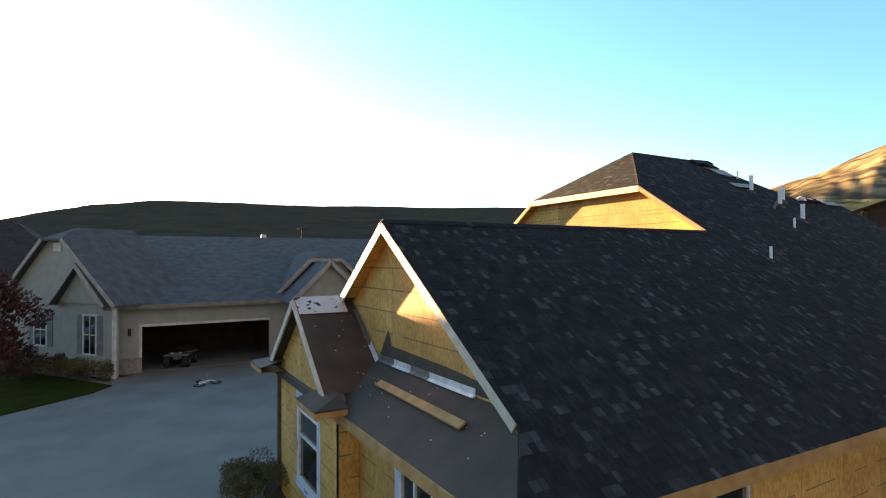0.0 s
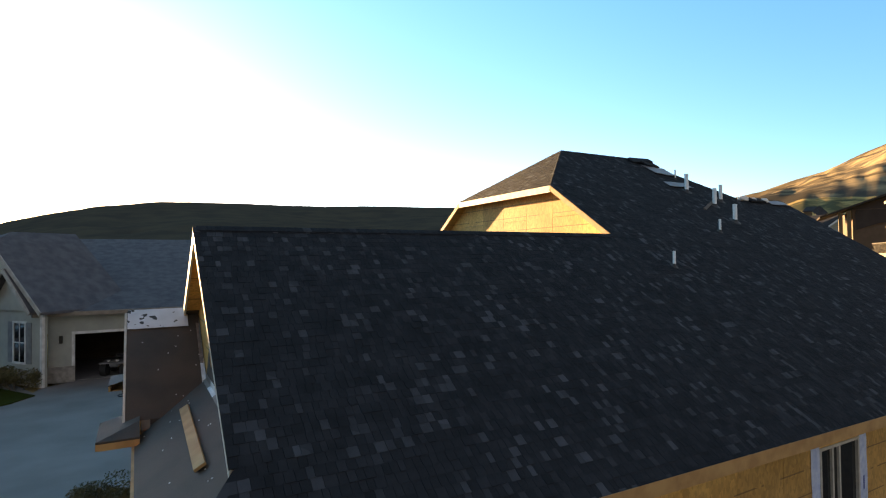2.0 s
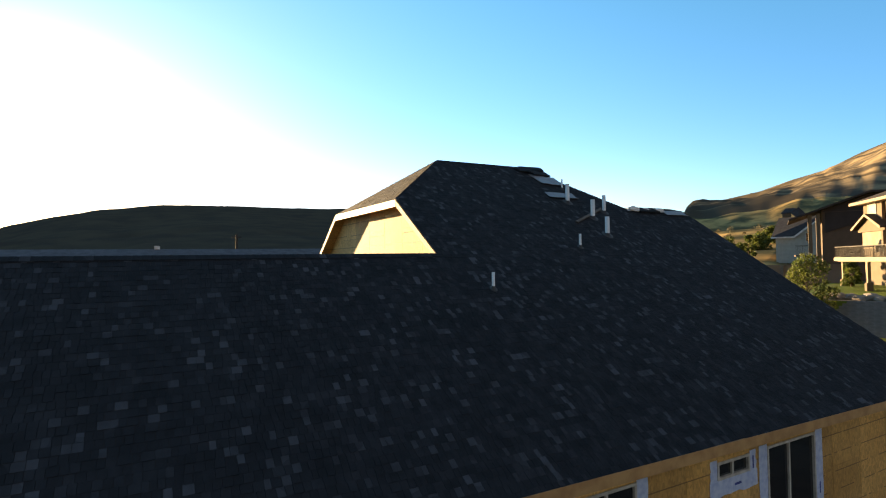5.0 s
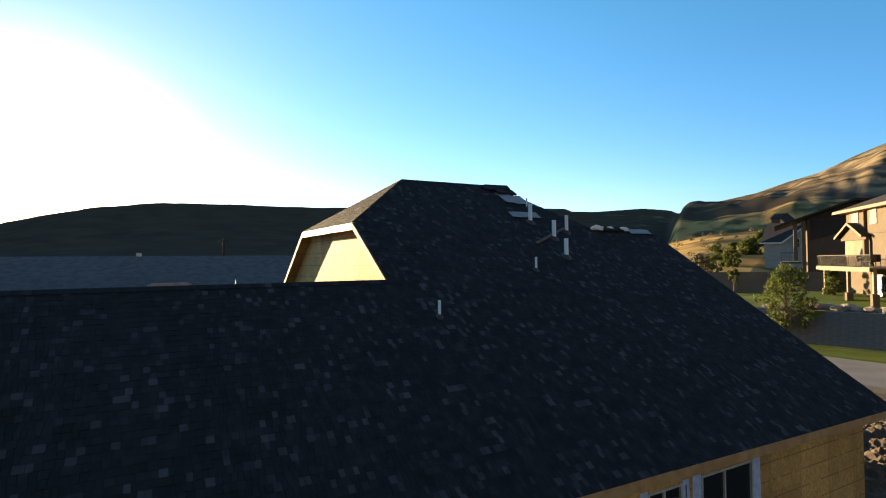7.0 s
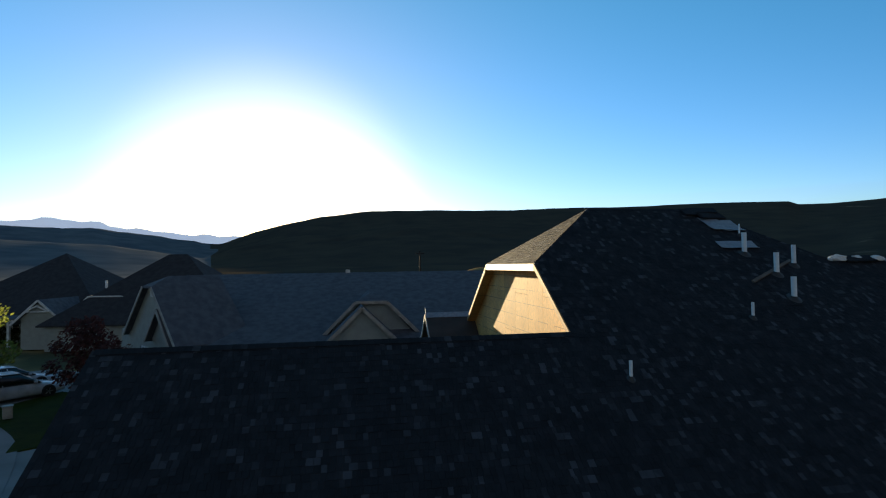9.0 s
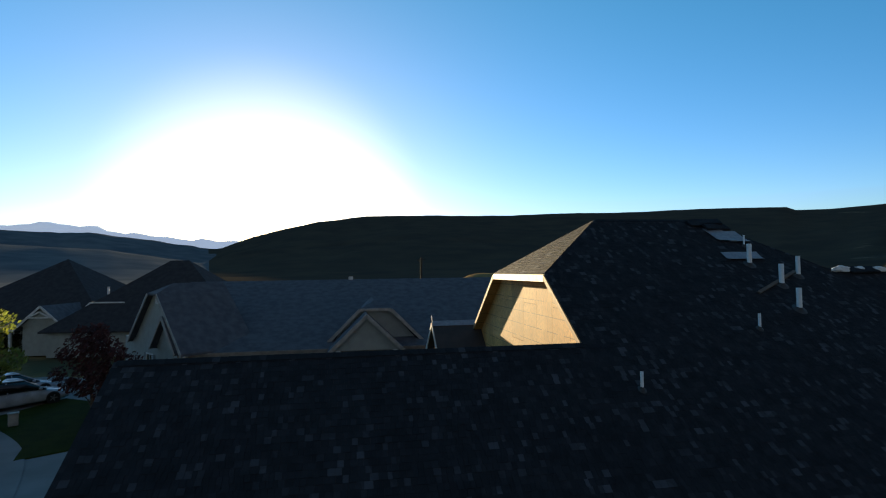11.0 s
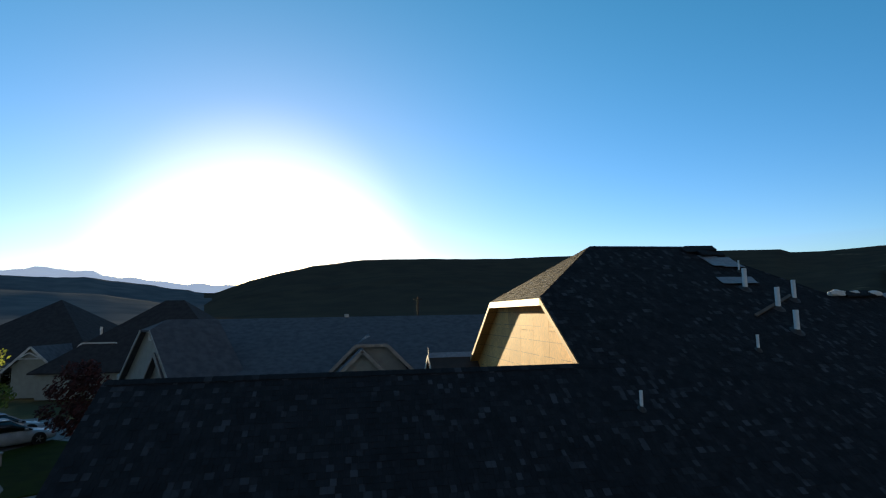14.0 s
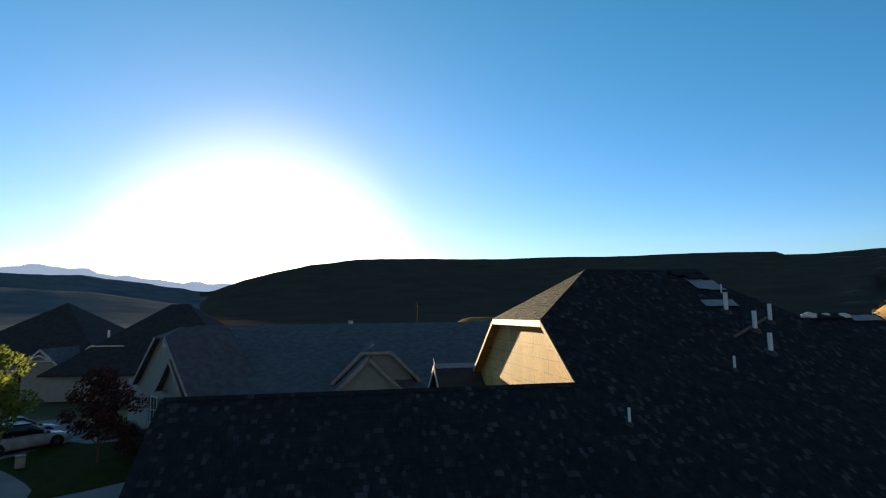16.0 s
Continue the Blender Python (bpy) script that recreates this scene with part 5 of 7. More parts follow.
def neighbour_house():
    ob = plain_house("neighbour_house", "grey-green sided house with open garage and shuttered windows", (0, 0, 0))
    # garage block, opening towards the driveway
    Y = 21.6
    gx0, gx1, gz = -3.41, 2.7, 2.24
    for a, b in (((-4.45, Y, 0), (gx0, Y + 0.2, 3.35)), ((gx1, Y, 0), (16.0, Y + 0.2, 3.35)), ((gx0, Y, gz), (gx1, Y + 0.2, 3.35))):
        part("wall", box(bmesh.new(), a, b), M["siding"], ob)
    part("stone_base", box(bmesh.new(), (-4.47, Y - 0.06, 0), (gx0, Y - 0.003, 0.75)), M["stone"], ob, "stone veneer base")
    part("garage_trim", box(bmesh.new(), (gx0 - 0.12, Y - 0.04, 0), (gx0, Y - 0.002, gz + 0.12)), M["siding_white"], ob)
    part("garage_trim", box(bmesh.new(), (gx0, Y - 0.04, gz), (gx1, Y - 0.002, gz + 0.12)), M["siding_white"], ob)
    part("garage_floor", box(bmesh.new(), (gx0 - 0.9, Y + 0.2, -0.1), (gx1 + 0.5, Y + 7, 0.01)), M["concrete"], ob)
    part("garage_back_wall", box(bmesh.new(), (-4.45, Y + 7, 0), (4.0, Y + 7.15, 3.3)), M["garage_shade"], ob)
    part("garage_side_wall", box(bmesh.new(), (3.2, Y + 0.2, 0), (3.35, Y + 7, 3.3)), M["garage_shade"], ob)
    part("garage_side_wall", box(bmesh.new(), (-4.45, Y + 0.2, 0), (-4.3, Y + 7, 3.3)), M["garage_shade"], ob)
    part("garage_ceiling", box(bmesh.new(), (-4.3, Y + 0.2, 3.2), (3.2, Y + 7, 3.3)), M["garage_shade"], ob)
    part("wall_lamp", box(bmesh.new(), (-4.02, Y - 0.16, 1.85), (-3.88, Y - 0.003, 2.2), 0.02), M["metal_dark"], ob, "dark wall lamp")
    simple_window(ob, "y", Y, -1, 4.2, 5.0, 0.9, 2.2)
    # long shingled roof
    part("roof", slab(bmesh.new(), [(-5.0, Y - 0.6, 3.36), (16.5, Y - 0.6, 3.36), (16.5, 32.2, 7.2), (-7.3, 32.2, 7.2)], (0, 0, -0.2)), M["nb_roof"], ob, "weathered grey shingle roof")
    part("roof", slab(bmesh.new(), [(-7.3, 32.2, 7.2), (16.5, 32.2, 7.2), (16.5, 43.0, 3.3), (-8.3, 43.0, 3.3)], (0, 0, -0.2)), M["nb_roof"], ob)
    part("fascia_board", box(bmesh.new(), (-4.95, Y - 0.66, 3.16), (16.5, Y - 0.61, 3.36)), M["gutter"], ob, "brown gutter")
    part("roof_vent", box(bmesh.new(), (4.4, 32.05, 7.16), (4.75, 32.3, 7.42), 0.02), M["siding_white"], ob, "white ridge vent")
    # a clipped gable over the porch and a small gable standing before it
    xa, yy, cz, cw, hw = 6.0, 22.2, 5.55, 0.95, 3.0
    part("porch_gable_wall", slab(bmesh.new(), [(xa - hw + 0.3, yy, 3.4), (xa + hw - 0.3, yy, 3.4), (xa + cw, yy, cz - 0.1), (xa - cw, yy, cz - 0.1)], (0, 0.15, 0)), M["siding"], ob)
    for sg in (-1, 1):
        part("roof", slab(bmesh.new(), [(xa + sg * cw, yy - 0.35, cz), (xa, yy + 0.8, cz + 0.45), (xa, yy + 5.5, cz + 0.45), (xa + sg * hw, yy + 5.5, 3.5), (xa + sg * hw, yy - 0.35, 3.5)], (0, 0, -0.12)), M["nb_roof"], ob)
        part("rake_trim", beam(bmesh.new(), (xa + sg * cw, yy - 0.37, cz - 0.08), (xa + sg * hw, yy - 0.37, 3.42), 0.05, 0.2), M["trim_dim"], ob)
    part("roof", slab(bmesh.new(), [(xa - cw, yy - 0.35, cz), (xa + cw, yy - 0.35, cz), (xa, yy + 0.8, cz + 0.45)], (0, 0, -0.12)), M["nb_roof"], ob)
    part("eave_trim", box(bmesh.new(), (xa - cw, yy - 0.40, cz - 0.16), (xa + cw, yy - 0.352, cz + 0.02)), M["trim_dim"], ob)
    xa, yy, za, hw = 5.38, 19.5, 5.42, 2.0
    sl = (za - 3.5) / hw
    part("porch_gable_wall", slab(bmesh.new(), [(xa - hw, yy, 3.4), (xa + hw, yy, 3.4), (xa, yy, za - 0.12)], (0, 0.15, 0)), M["siding"], ob)
    for sg in (-1, 1):
        part("porch_post", box(bmesh.new(), (xa + sg * 1.6 - 0.14, yy + 0.0, 0.0), (xa + sg * 1.6 + 0.14, yy + 0.28, 3.4), 0.01), M["siding_white"], ob)
        part("roof", slab(bmesh.new(), [(xa, yy - 0.35, za), (xa, yy + 3.0, za), (xa + sg * (hw + 0.2), yy + 3.0, za - sl * (hw + 0.2)), (xa + sg * (hw + 0.2), yy - 0.35, za - sl * (hw + 0.2))], (0, 0, -0.12)), M["nb_roof"], ob)
        part("rake_trim", beam(bmesh.new(), (xa, yy - 0.37, za - 0.08), (xa + sg * (hw + 0.2), yy - 0.37, za - sl * (hw + 0.2) - 0.08), 0.05, 0.2), M["trim_dim"], ob)


neighbour_house()


def neighbour_front():
    """The angled front block of the neighbour's house; local x runs along its face."""
    ob = plain_house("house_front_block", "angled front block with twin gables and grey shutters", (-4.55, 20.7, 0), rz=125)
    L = 11.0
    part("wall", box(bmesh.new(), (0, -0.2, 0), (L, 0, 3.6)), M["siding"], ob)
    part("corner_trim", box(bmesh.new(), (-0.06, -0.06, 0), (0.12, 0.05, 3.5)), M["siding_white"], ob)
    part("stone_base", box(bmesh.new(), (0.12, 0.003, 0), (L, 0.09, 0.7)), M["stone"], ob, "stone veneer base")
    simple_window(ob, "y", 0.0, 1, 1.35, 2.25, 1.05, 2.85, shutters="shutter")
    simple_window(ob, "y", 0.0, 1, 5.3, 6.3, 1.25, 2.8, shutters="shutter")
    for xa, za, hw, yy, clip in ((2.30, 5.40, 2.15, 0.12, 0), (4.45, 6.75, 4.9, -0.02, 0.52)):
        sl = (za - 3.55) / (hw - 0.3)
        top = [(xa, za)] if not clip else [(xa + clip * 1.6, za - clip * 0.2), (xa - clip * 1.6, za - clip * 0.2)]
        zc = 3.45
        part("gable_wall", slab(bmesh.new(), [(xa - hw + 0.3, yy, zc), (xa + hw - 0.3, yy, zc)] + [(u, yy, z - 0.1) for u, z in top], (0, -0.15, 0)), M["siding"], ob)
        for s in (-1, 1):
            cx, cz = (xa, za) if not clip else (xa + s * clip * 1.6, za - clip * 0.2)
            part("roof", slab(bmesh.new(), [(cx, yy + 0.35, cz), (cx, yy - 4, cz), (xa + s * hw, yy - 4, zc), (xa + s * hw, yy + 0.35, zc)], (0, 0, -0.12)), M["nb_roof"], ob)
            part("rake_trim", beam(bmesh.new(), (cx, yy + 0.37, cz - 0.08), (xa + s * hw, yy + 0.37, zc - 0.1), 0.05, 0.2), M["trim_dim"], ob)
        if clip:
            cz, rz_ = za - clip * 0.2, za - clip * 0.2 + 0.6
            part("roof", slab(bmesh.new(), [(top[0][0], yy + 0.35, cz), (top[1][0], yy + 0.35, cz), (xa, yy - 0.9, rz_)], (0, 0, -0.12)), M["nb_roof"], ob)
            for s in (-1, 1):
                part("roof", slab(bmesh.new(), [(xa + s * clip * 1.6, yy + 0.35, cz), (xa + s * clip * 1.6, yy - 4, cz), (xa, yy - 4, rz_), (xa, yy - 0.9, rz_)], (0, 0, -0.12)), M["nb_roof"], ob)
            part("gable_vent", box(bmesh.new(), (xa - 0.3, yy + 0.003, za - 0.75), (xa + 0.3, yy + 0.05, za - 0.3)), M["siding_white"], ob)


neighbour_front()


M["slate_roof"] = material("dark_shingle_roof", (0.06, 0.058, 0.06), 0.9, colour2=(0.045, 0.043, 0.045), scale=2.2, bump=0.4, bump_scale=60.0, spec=0.05)


def porch_house():
    ob = plain_house("porch_house", "house with white porch posts and trimmed gable", (-25.5, 52, 0), rz=-7)
    walls(ob, -10, 4.6, 2, 16, 0, 2.9, "siding")
    hip_roof(ob, -14, 5, -1, 18, 2.65, 0.72, 0.4, "slate_roof")
    # porch with posts
    part("porch_roof", slab(bmesh.new(), [(-7.5, -2.2, 2.9), (-0.5, -2.2, 2.9), (-0.5, 2.0, 3.6), (-7.5, 2.0, 3.6)], (0, 0, -0.15)), M["nb_roof"], ob)
    for x in (-7.2, -5.4, -3.6, -1.2):
        part("post", box(bmesh.new(), (x - 0.12, -2.1, 0), (x + 0.12, -1.86, 2.8), 0.01), M["siding_white"], ob)
    part("porch_beam", box(bmesh.new(), (-7.5, -2.15, 2.6), (-0.5, -1.85, 2.88)), M["siding_white"], ob)
    simple_window(ob, "y", 2.0, -1, -6.0, -4.6, 1.0, 2.3)
    gable_roof(ob, -1.2, 3.2, -4.2, 4, 2.9, 4.9, 0.4, "y", wallmat="siding")
    for s in (-1, 1):
        part("bracket", beam(bmesh.new(), (1.0 + s * 1.1, -4.75, 3.75), (1.0, -4.75, 4.3), 0.08, 0.12), M["siding_white"], ob)
    part("bracket", beam(bmesh.new(), (-0.2, -4.75, 3.75), (2.2, -4.75, 3.75), 0.08, 0.12), M["siding_white"], ob)
    walls(ob, -1.0, 3.0, -4.0, 3.0, 0, 2.9, "siding")
    # broad gable with a cropped top
    for s in (-1, 1):
        part("rake_trim", beam(bmesh.new(), (6.4 + s * 1.6, -3.0, 5.0), (6.4 + s * 4.0, -3.0, 2.6), 0.06, 0.22), M["siding_white"], ob)
        part("roof", slab(bmesh.new(), [(6.4 + s * 1.6, -2.97, 5.1), (6.4 + s * 1.6, 6, 5.1), (6.4 + s * 4.0, 6, 2.7), (6.4 + s * 4.0, -2.97, 2.7)], (0, 0, -0.12)), M["nb_roof"], ob)
    part("eave_trim", beam(bmesh.new(), (4.8, -3.0, 5.0), (8.0, -3.0, 5.0), 0.06, 0.2), M["siding_white"], ob)
    part("roof", slab(bmesh.new(), [(4.8, -2.97, 5.1), (8.0, -2.97, 5.1), (8.0, 6, 5.6), (4.8, 6, 5.6)], (0, 0, -0.12)), M["nb_roof"], ob)
    part("gable_wall", slab(bmesh.new(), [(2.7, -2.6, 0), (10.1, -2.6, 0), (10.1, -2.6, 2.7), (8.0, -2.6, 4.9), (4.8, -2.6, 4.9), (2.7, -2.6, 2.7)], (0, 0.15, 0)), M["siding"], ob)


porch_house()


def dark_hip_house():
    ob = plain_house("hip_roof_house", "dark hip-roofed house behind the neighbour", (-14.1, 52, 0), rz=-7)
    walls(ob, -9, 9, -7, 9, 0, 2.7, "siding")
    hip_roof(ob, -9, 9, -7, 9, 2.5, 0.8, 0.5, "slate_roof")
    part("roof_vent", tube(bmesh.new(), (-5.5, -3.0, 5.8), (-5.5, -3.0, 6.6), 0.12), M["tin"], ob, "metal roof vent")


dark_hip_house()


def deck_house():
    """Tan stuccoed house on the terrace, with a raised deck towards the street."""
    ob = plain_house("deck_house", "two-storey tan house with raised deck on posts", (50.27, 3.86, 0), rz=-47)
    X = 1.8
    part("wall", box(bmesh.new(), (X, -6.0, 2.6), (X + 0.2, 17.9, 8.6)), M["stucco"], ob)
    part("wall", box(bmesh.new(), (X + 0.2, 17.7, 2.6), (16, 17.9, 10.9)), M["stucco"], ob)
    part("wall", box(bmesh.new(), (X + 0.2, -6.0, 2.6), (16, -5.8, 10.9)), M["stucco"], ob)
    # the upper storey in two planes with a recess between
    part("upper_wall", box(bmesh.new(), (X + 0.02, 14.1, 8.6), (X + 0.22, 17.9, 11.1)), M["stucco"], ob)
    # Recess wall in darker stucco: its shade is put into the colour.
    part("upper_wall", box(bmesh.new(), (X + 0.9, 13.0, 8.6), (X + 1.1, 14.1, 11.1)), M["stucco_dark"], ob)
    part("upper_wall", box(bmesh.new(), (X - 0.1, -6.0, 8.6), (X + 0.1, 13.0, 11.1)), M["stucco"], ob)
    part("corner_trim", box(bmesh.new(), (X - 0.02, 13.0, 8.6), (X + 0.9, 13.15, 11.1)), M["wood_tan"], ob)
    part("roof", slab(bmesh.new(), [(X - 0.8, -7.0, 11.0), (X - 0.8, 18.8, 11.0), (9, 11.8, 14.2), (9, -7.0, 14.2)], (0, 0, -0.22)), M["brown_roof"], ob, "brown shingle roof")
    part("roof", slab(bmesh.new(), [(X - 0.8, 18.8, 11.0), (17, 18.8, 11.0), (9, 11.8, 14.2)], (0, 0, -0.22)), M["brown_roof"], ob)
    part("roof", slab(bmesh.new(), [(17, 18.8, 11.0), (17, -7.0, 11.0), (9, -7.0, 14.2), (9, 11.8, 14.2)], (0, 0, -0.22)), M["brown_roof"], ob)
    part("fascia_board", box(bmesh.new(), (X - 0.86, -7.0, 10.72), (X - 0.8, 18.8, 10.98)), M["wood_tan"], ob, "pale tan eave board")
    part("soffit", box(bmesh.new(), (X - 0.8, -7.0, 10.74), (X + 0.02, 18.7, 10.78)), M["wood_tan"], ob)
    simple_window(ob, "x", X + 0.02, -1, 15.2, 16.8, 9.35, 10.6, "trim_dim", bars=False, pane="blind")
    simple_window(ob, "x", X - 0.1, -1, 11.2, 12.4, 9.5, 10.6, "trim_dim", bars=False, pane="blind")
    simple_window(ob, "x", X - 0.1, -1, 5.2, 6.8, 9.5, 10.6, "trim_dim", bars=False, pane="blind")
    # gabled roof over the covered part of the deck
    ya, yl, yr, za, zf = 15.6, 18.7, 12.5, 9.75, 8.45
    part("bay_gable", slab(bmesh.new(), [(X - 0.35, yr + 0.4, zf - 0.12), (X - 0.35, yl - 0.4, zf - 0.12), (X - 0.35, ya, za - 0.2)], (0.2, 0, 0)), M["stucco"], ob)
    part("bay_beam", box(bmesh.new(), (X - 0.37, yr + 0.2, zf - 0.36), (X - 0.1, yl - 0.5, zf - 0.121)), M["stucco"], ob)
    for ye in (yl, yr):
        part("roof", slab(bmesh.new(), [(X - 0.75, ya, za), (X + 6, ya, za), (X + 6, ye, zf), (X - 0.75, ye, zf)], (0, 0, -0.14)), M["brown_roof"], ob)
        part("rake_trim", beam(bmesh.new(), (X - 0.78, ya, za - 0.1), (X - 0.78, ye, zf - 0.1), 0.05, 0.22), M["wood_tan"], ob)
    part("sun_shade", box(bmesh.new(), (X - 0.2, 13.2, 6.5), (X - 0.17, 17.7, zf - 0.37)), M["shade_cloth"], ob, "drawn beige fabric sun shade")
    part("porch_column", box(bmesh.new(), (X - 0.5, yr + 0.2, 5.75), (X - 0.16, yr + 0.54, zf - 0.362)), M["stucco"], ob)
    door = part("patio_door", box(bmesh.new(), (X - 0.07, 9.2, 2.9), (X - 0.002, 12.2, 5.0)), M["siding_white"], ob, "white glazed patio door")
    part("pane", box(bmesh.new(), (X - 0.09, 9.5, 3.1), (X - 0.072, 10.55, 4.85)), M["pane"], door)
    simple_window(ob, "x", X, -1, 7.0, 9.0, 6.4, 8.0, "siding_white")
    # deck
    part("deck_floor", box(bmesh.new(), (-1.6, 4.0, 5.6), (X, 15.15, 5.75)), M["wood_tan"], ob, "timber deck floor")
    part("deck_skirt", box(bmesh.new(), (-1.66, 4.0, 5.42), (-1.603, 15.15, 5.72)), M["deck_edge"], ob, "pale timber deck edge")
    part("deck_beam", box(bmesh.new(), (-1.4, 4.05, 5.36), (-1.18, 15.0, 5.598)), M["wood_tan"], ob)
    for y, z0 in ((14.0, 3.0), (8.85, 2.9), (4.15, 2.5)):
        post = part("deck_post", box(bmesh.new(), (-1.40, y - 0.12, z0 + 0.7), (-1.16, y + 0.12, 5.36)), M["wood_tan"], ob, "timber deck post")
        part("post_base", box(bmesh.new(), (-1.52, y - 0.23, z0), (-1.06, y + 0.23, z0 + (0.72 if z0 > 2.6 else 1.25)), 0.02), M["stucco"], post, "tan stuccoed post base")
    rail = part("deck_rail", box(bmesh.new(), (-1.58, 4.0, 6.66), (-1.5, 15.1, 6.73)), M["metal_dark"], ob, "dark metal railing")
    for i in range(92):
        part("baluster", box(bmesh.new(), (-1.55, 4.1 + i * 0.12, 5.75), (-1.53, 4.12 + i * 0.12, 6.66)), M["metal_dark"], rail)
    side = part("deck_rail", box(bmesh.new(), (-1.5, 15.02, 6.66), (X, 15.1, 6.73)), M["metal_dark"], ob)
    for i in range(26):
        part("baluster", box(bmesh.new(), (-1.45 + i * 0.125, 15.05, 5.75), (-1.43 + i * 0.125, 15.07, 6.66)), M["metal_dark"], side)


M["shade_cloth"] = material("shade_cloth", (0.30, 0.23, 0.15), 0.9, scale=1.0)
M["deck_edge"] = material("pale_deck_edge", (0.26, 0.185, 0.115), 0.7, scale=3.0)
deck_house()


def patio_table(x, y, rz):
    """A round table with a closed parasol bag, standing on the deck."""
    ob = thing("patio_table", "dark metal patio table standing on the deck", "table", (x, y, 5.75), rz=rz)
    part("tabletop", tube(bmesh.new(), (0, 0, 0.70), (0, 0, 0.74), 0.6, seg=20), M["metal_dark"], ob)
    for k in range(4):
        a = math.pi / 4 + k * math.pi / 2
        part("leg", tube(bmesh.new(), (0.5 * math.cos(a), 0.5 * math.sin(a), 0), (0.35 * math.cos(a), 0.35 * math.sin(a), 0.70), 0.025, seg=8), M["metal_dark"], ob)


def patio_chair(x, y, rz):
    ob = thing("patio_chair", "dark woven patio chair on the deck", "chair", (x, y, 5.75), "chairs on the deck", rz=rz)
    part("seat", box(bmesh.new(), (-0.27, -0.27, 0.38), (0.27, 0.27, 0.46), 0.02), M["metal_dark"], ob)
    part("backrest", box(bmesh.new(), (-0.29, -0.27, 0.46), (-0.22, 0.27, 0.98), 0.02), M["metal_dark"], ob)
    for a in (-0.24, 0.24):
        part("armrest", box(bmesh.new(), (-0.25, a - 0.03, 0.62), (0.25, a + 0.03, 0.66), 0.008), M["metal_dark"], ob)
        for b in (-0.24, 0.24):
            part("leg", box(bmesh.new(), (b - 0.02, a - 0.02, 0), (b + 0.02, a + 0.02, 0.38)), M["metal_dark"], ob)


def on_deck(u, v):
    m = pose(50.27, 3.86, 0, 0, 0, -47) @ Vector((u, v, 0))
    return m.x, m.y


patio_table(*on_deck(0.3, 9.6), 0)
patio_chair(*on_deck(0.2, 10.8), 190)
patio_chair(*on_deck(0.5, 8.3), 20)
patio_chair(*on_deck(-0.6, 6.6), 70)


M["upper_cladding"] = material("roof_stand_in_dark", (0.05, 0.043, 0.042), 0.9, colour2=(0.04, 0.035, 0.034), scale=1.2, bump=0.2, bump_scale=30.0, spec=0.1)


def brown_house():
    """Brown stuccoed house behind the deck, with two columns at its corner."""
    ob = plain_house("brown_house", "brown stuccoed house with sunlit corner columns", (71.6, 21.8, 3.0), rz=-61.0)
    part("wall", box(bmesh.new(), (0, 0, 0), (16, 0.3, 7.9)), M["stucco_dark"], ob)
    part("wall", box(bmesh.new(), (0, 0.3, 0), (0.3, 12, 7.9)), M["stucco_dark"], ob)
    part("roof", slab(bmesh.new(), [(-3.2, -0.9, 7.2), (4.4, -0.9, 10.0), (4.4, 9.0, 10.0), (-3.2, 9.0, 7.2)], (0, 0, -0.22)), M["brown_roof"], ob, "dark shingle roof")
    part("roof", slab(bmesh.new(), [(4.4, -0.9, 10.0), (17, -0.9, 9.4), (17, 9.0, 9.4), (4.4, 9.0, 10.0)], (0, 0, -0.22)), M["brown_roof"], ob)
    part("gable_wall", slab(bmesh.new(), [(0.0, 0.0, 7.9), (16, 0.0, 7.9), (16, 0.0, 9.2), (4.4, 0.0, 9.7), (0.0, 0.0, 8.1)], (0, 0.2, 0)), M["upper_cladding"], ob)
    # Flat dark panel added in place of the roof slope above the arch.
    part("upper_cladding", slab(bmesh.new(), [(0.3, -0.003, 7.85), (0.3, -0.003, 5.5), (2.2, -0.003, 6.15), (5.0, -0.003, 6.7), (9.0, -0.003, 7.2), (16, -0.003, 7.4), (16, -0.003, 7.85)], (0, -0.12, 0)), M["upper_cladding"], ob, "near-black panel in place of a roof slope, arched below")
    for x, z0, z1 in ((-0.35, 1.9, 7.75), (-1.15, 3.2, 7.6)):
        part("column", box(bmesh.new(), (x - 0.2, -0.25, z0), (x + 0.2, 0.15, z1), 0.03), M["stucco"], ob, "tan stuccoed column")
    part("column_base", box(bmesh.new(), (-0.62, -0.3, 0.0), (-0.1, 0.2, 1.9), 0.03), M["stucco"], ob)
    part("balcony", box(bmesh.new(), (-2.6, -0.2, 2.85), (-0.6, 7.0, 3.05)), M["stucco_dark"], ob)
    r = part("balcony_rail", box(bmesh.new(), (-2.6, -0.2, 4.05), (-1.4, -0.12, 4.13)), M["metal_dark"], ob)
    for i in range(7):
        part("baluster", box(bmesh.new(), (-2.58 + i * 0.16, -0.17, 3.1), (-2.56 + i * 0.16, -0.15, 4.05)), M["metal_dark"], r)


brown_house()


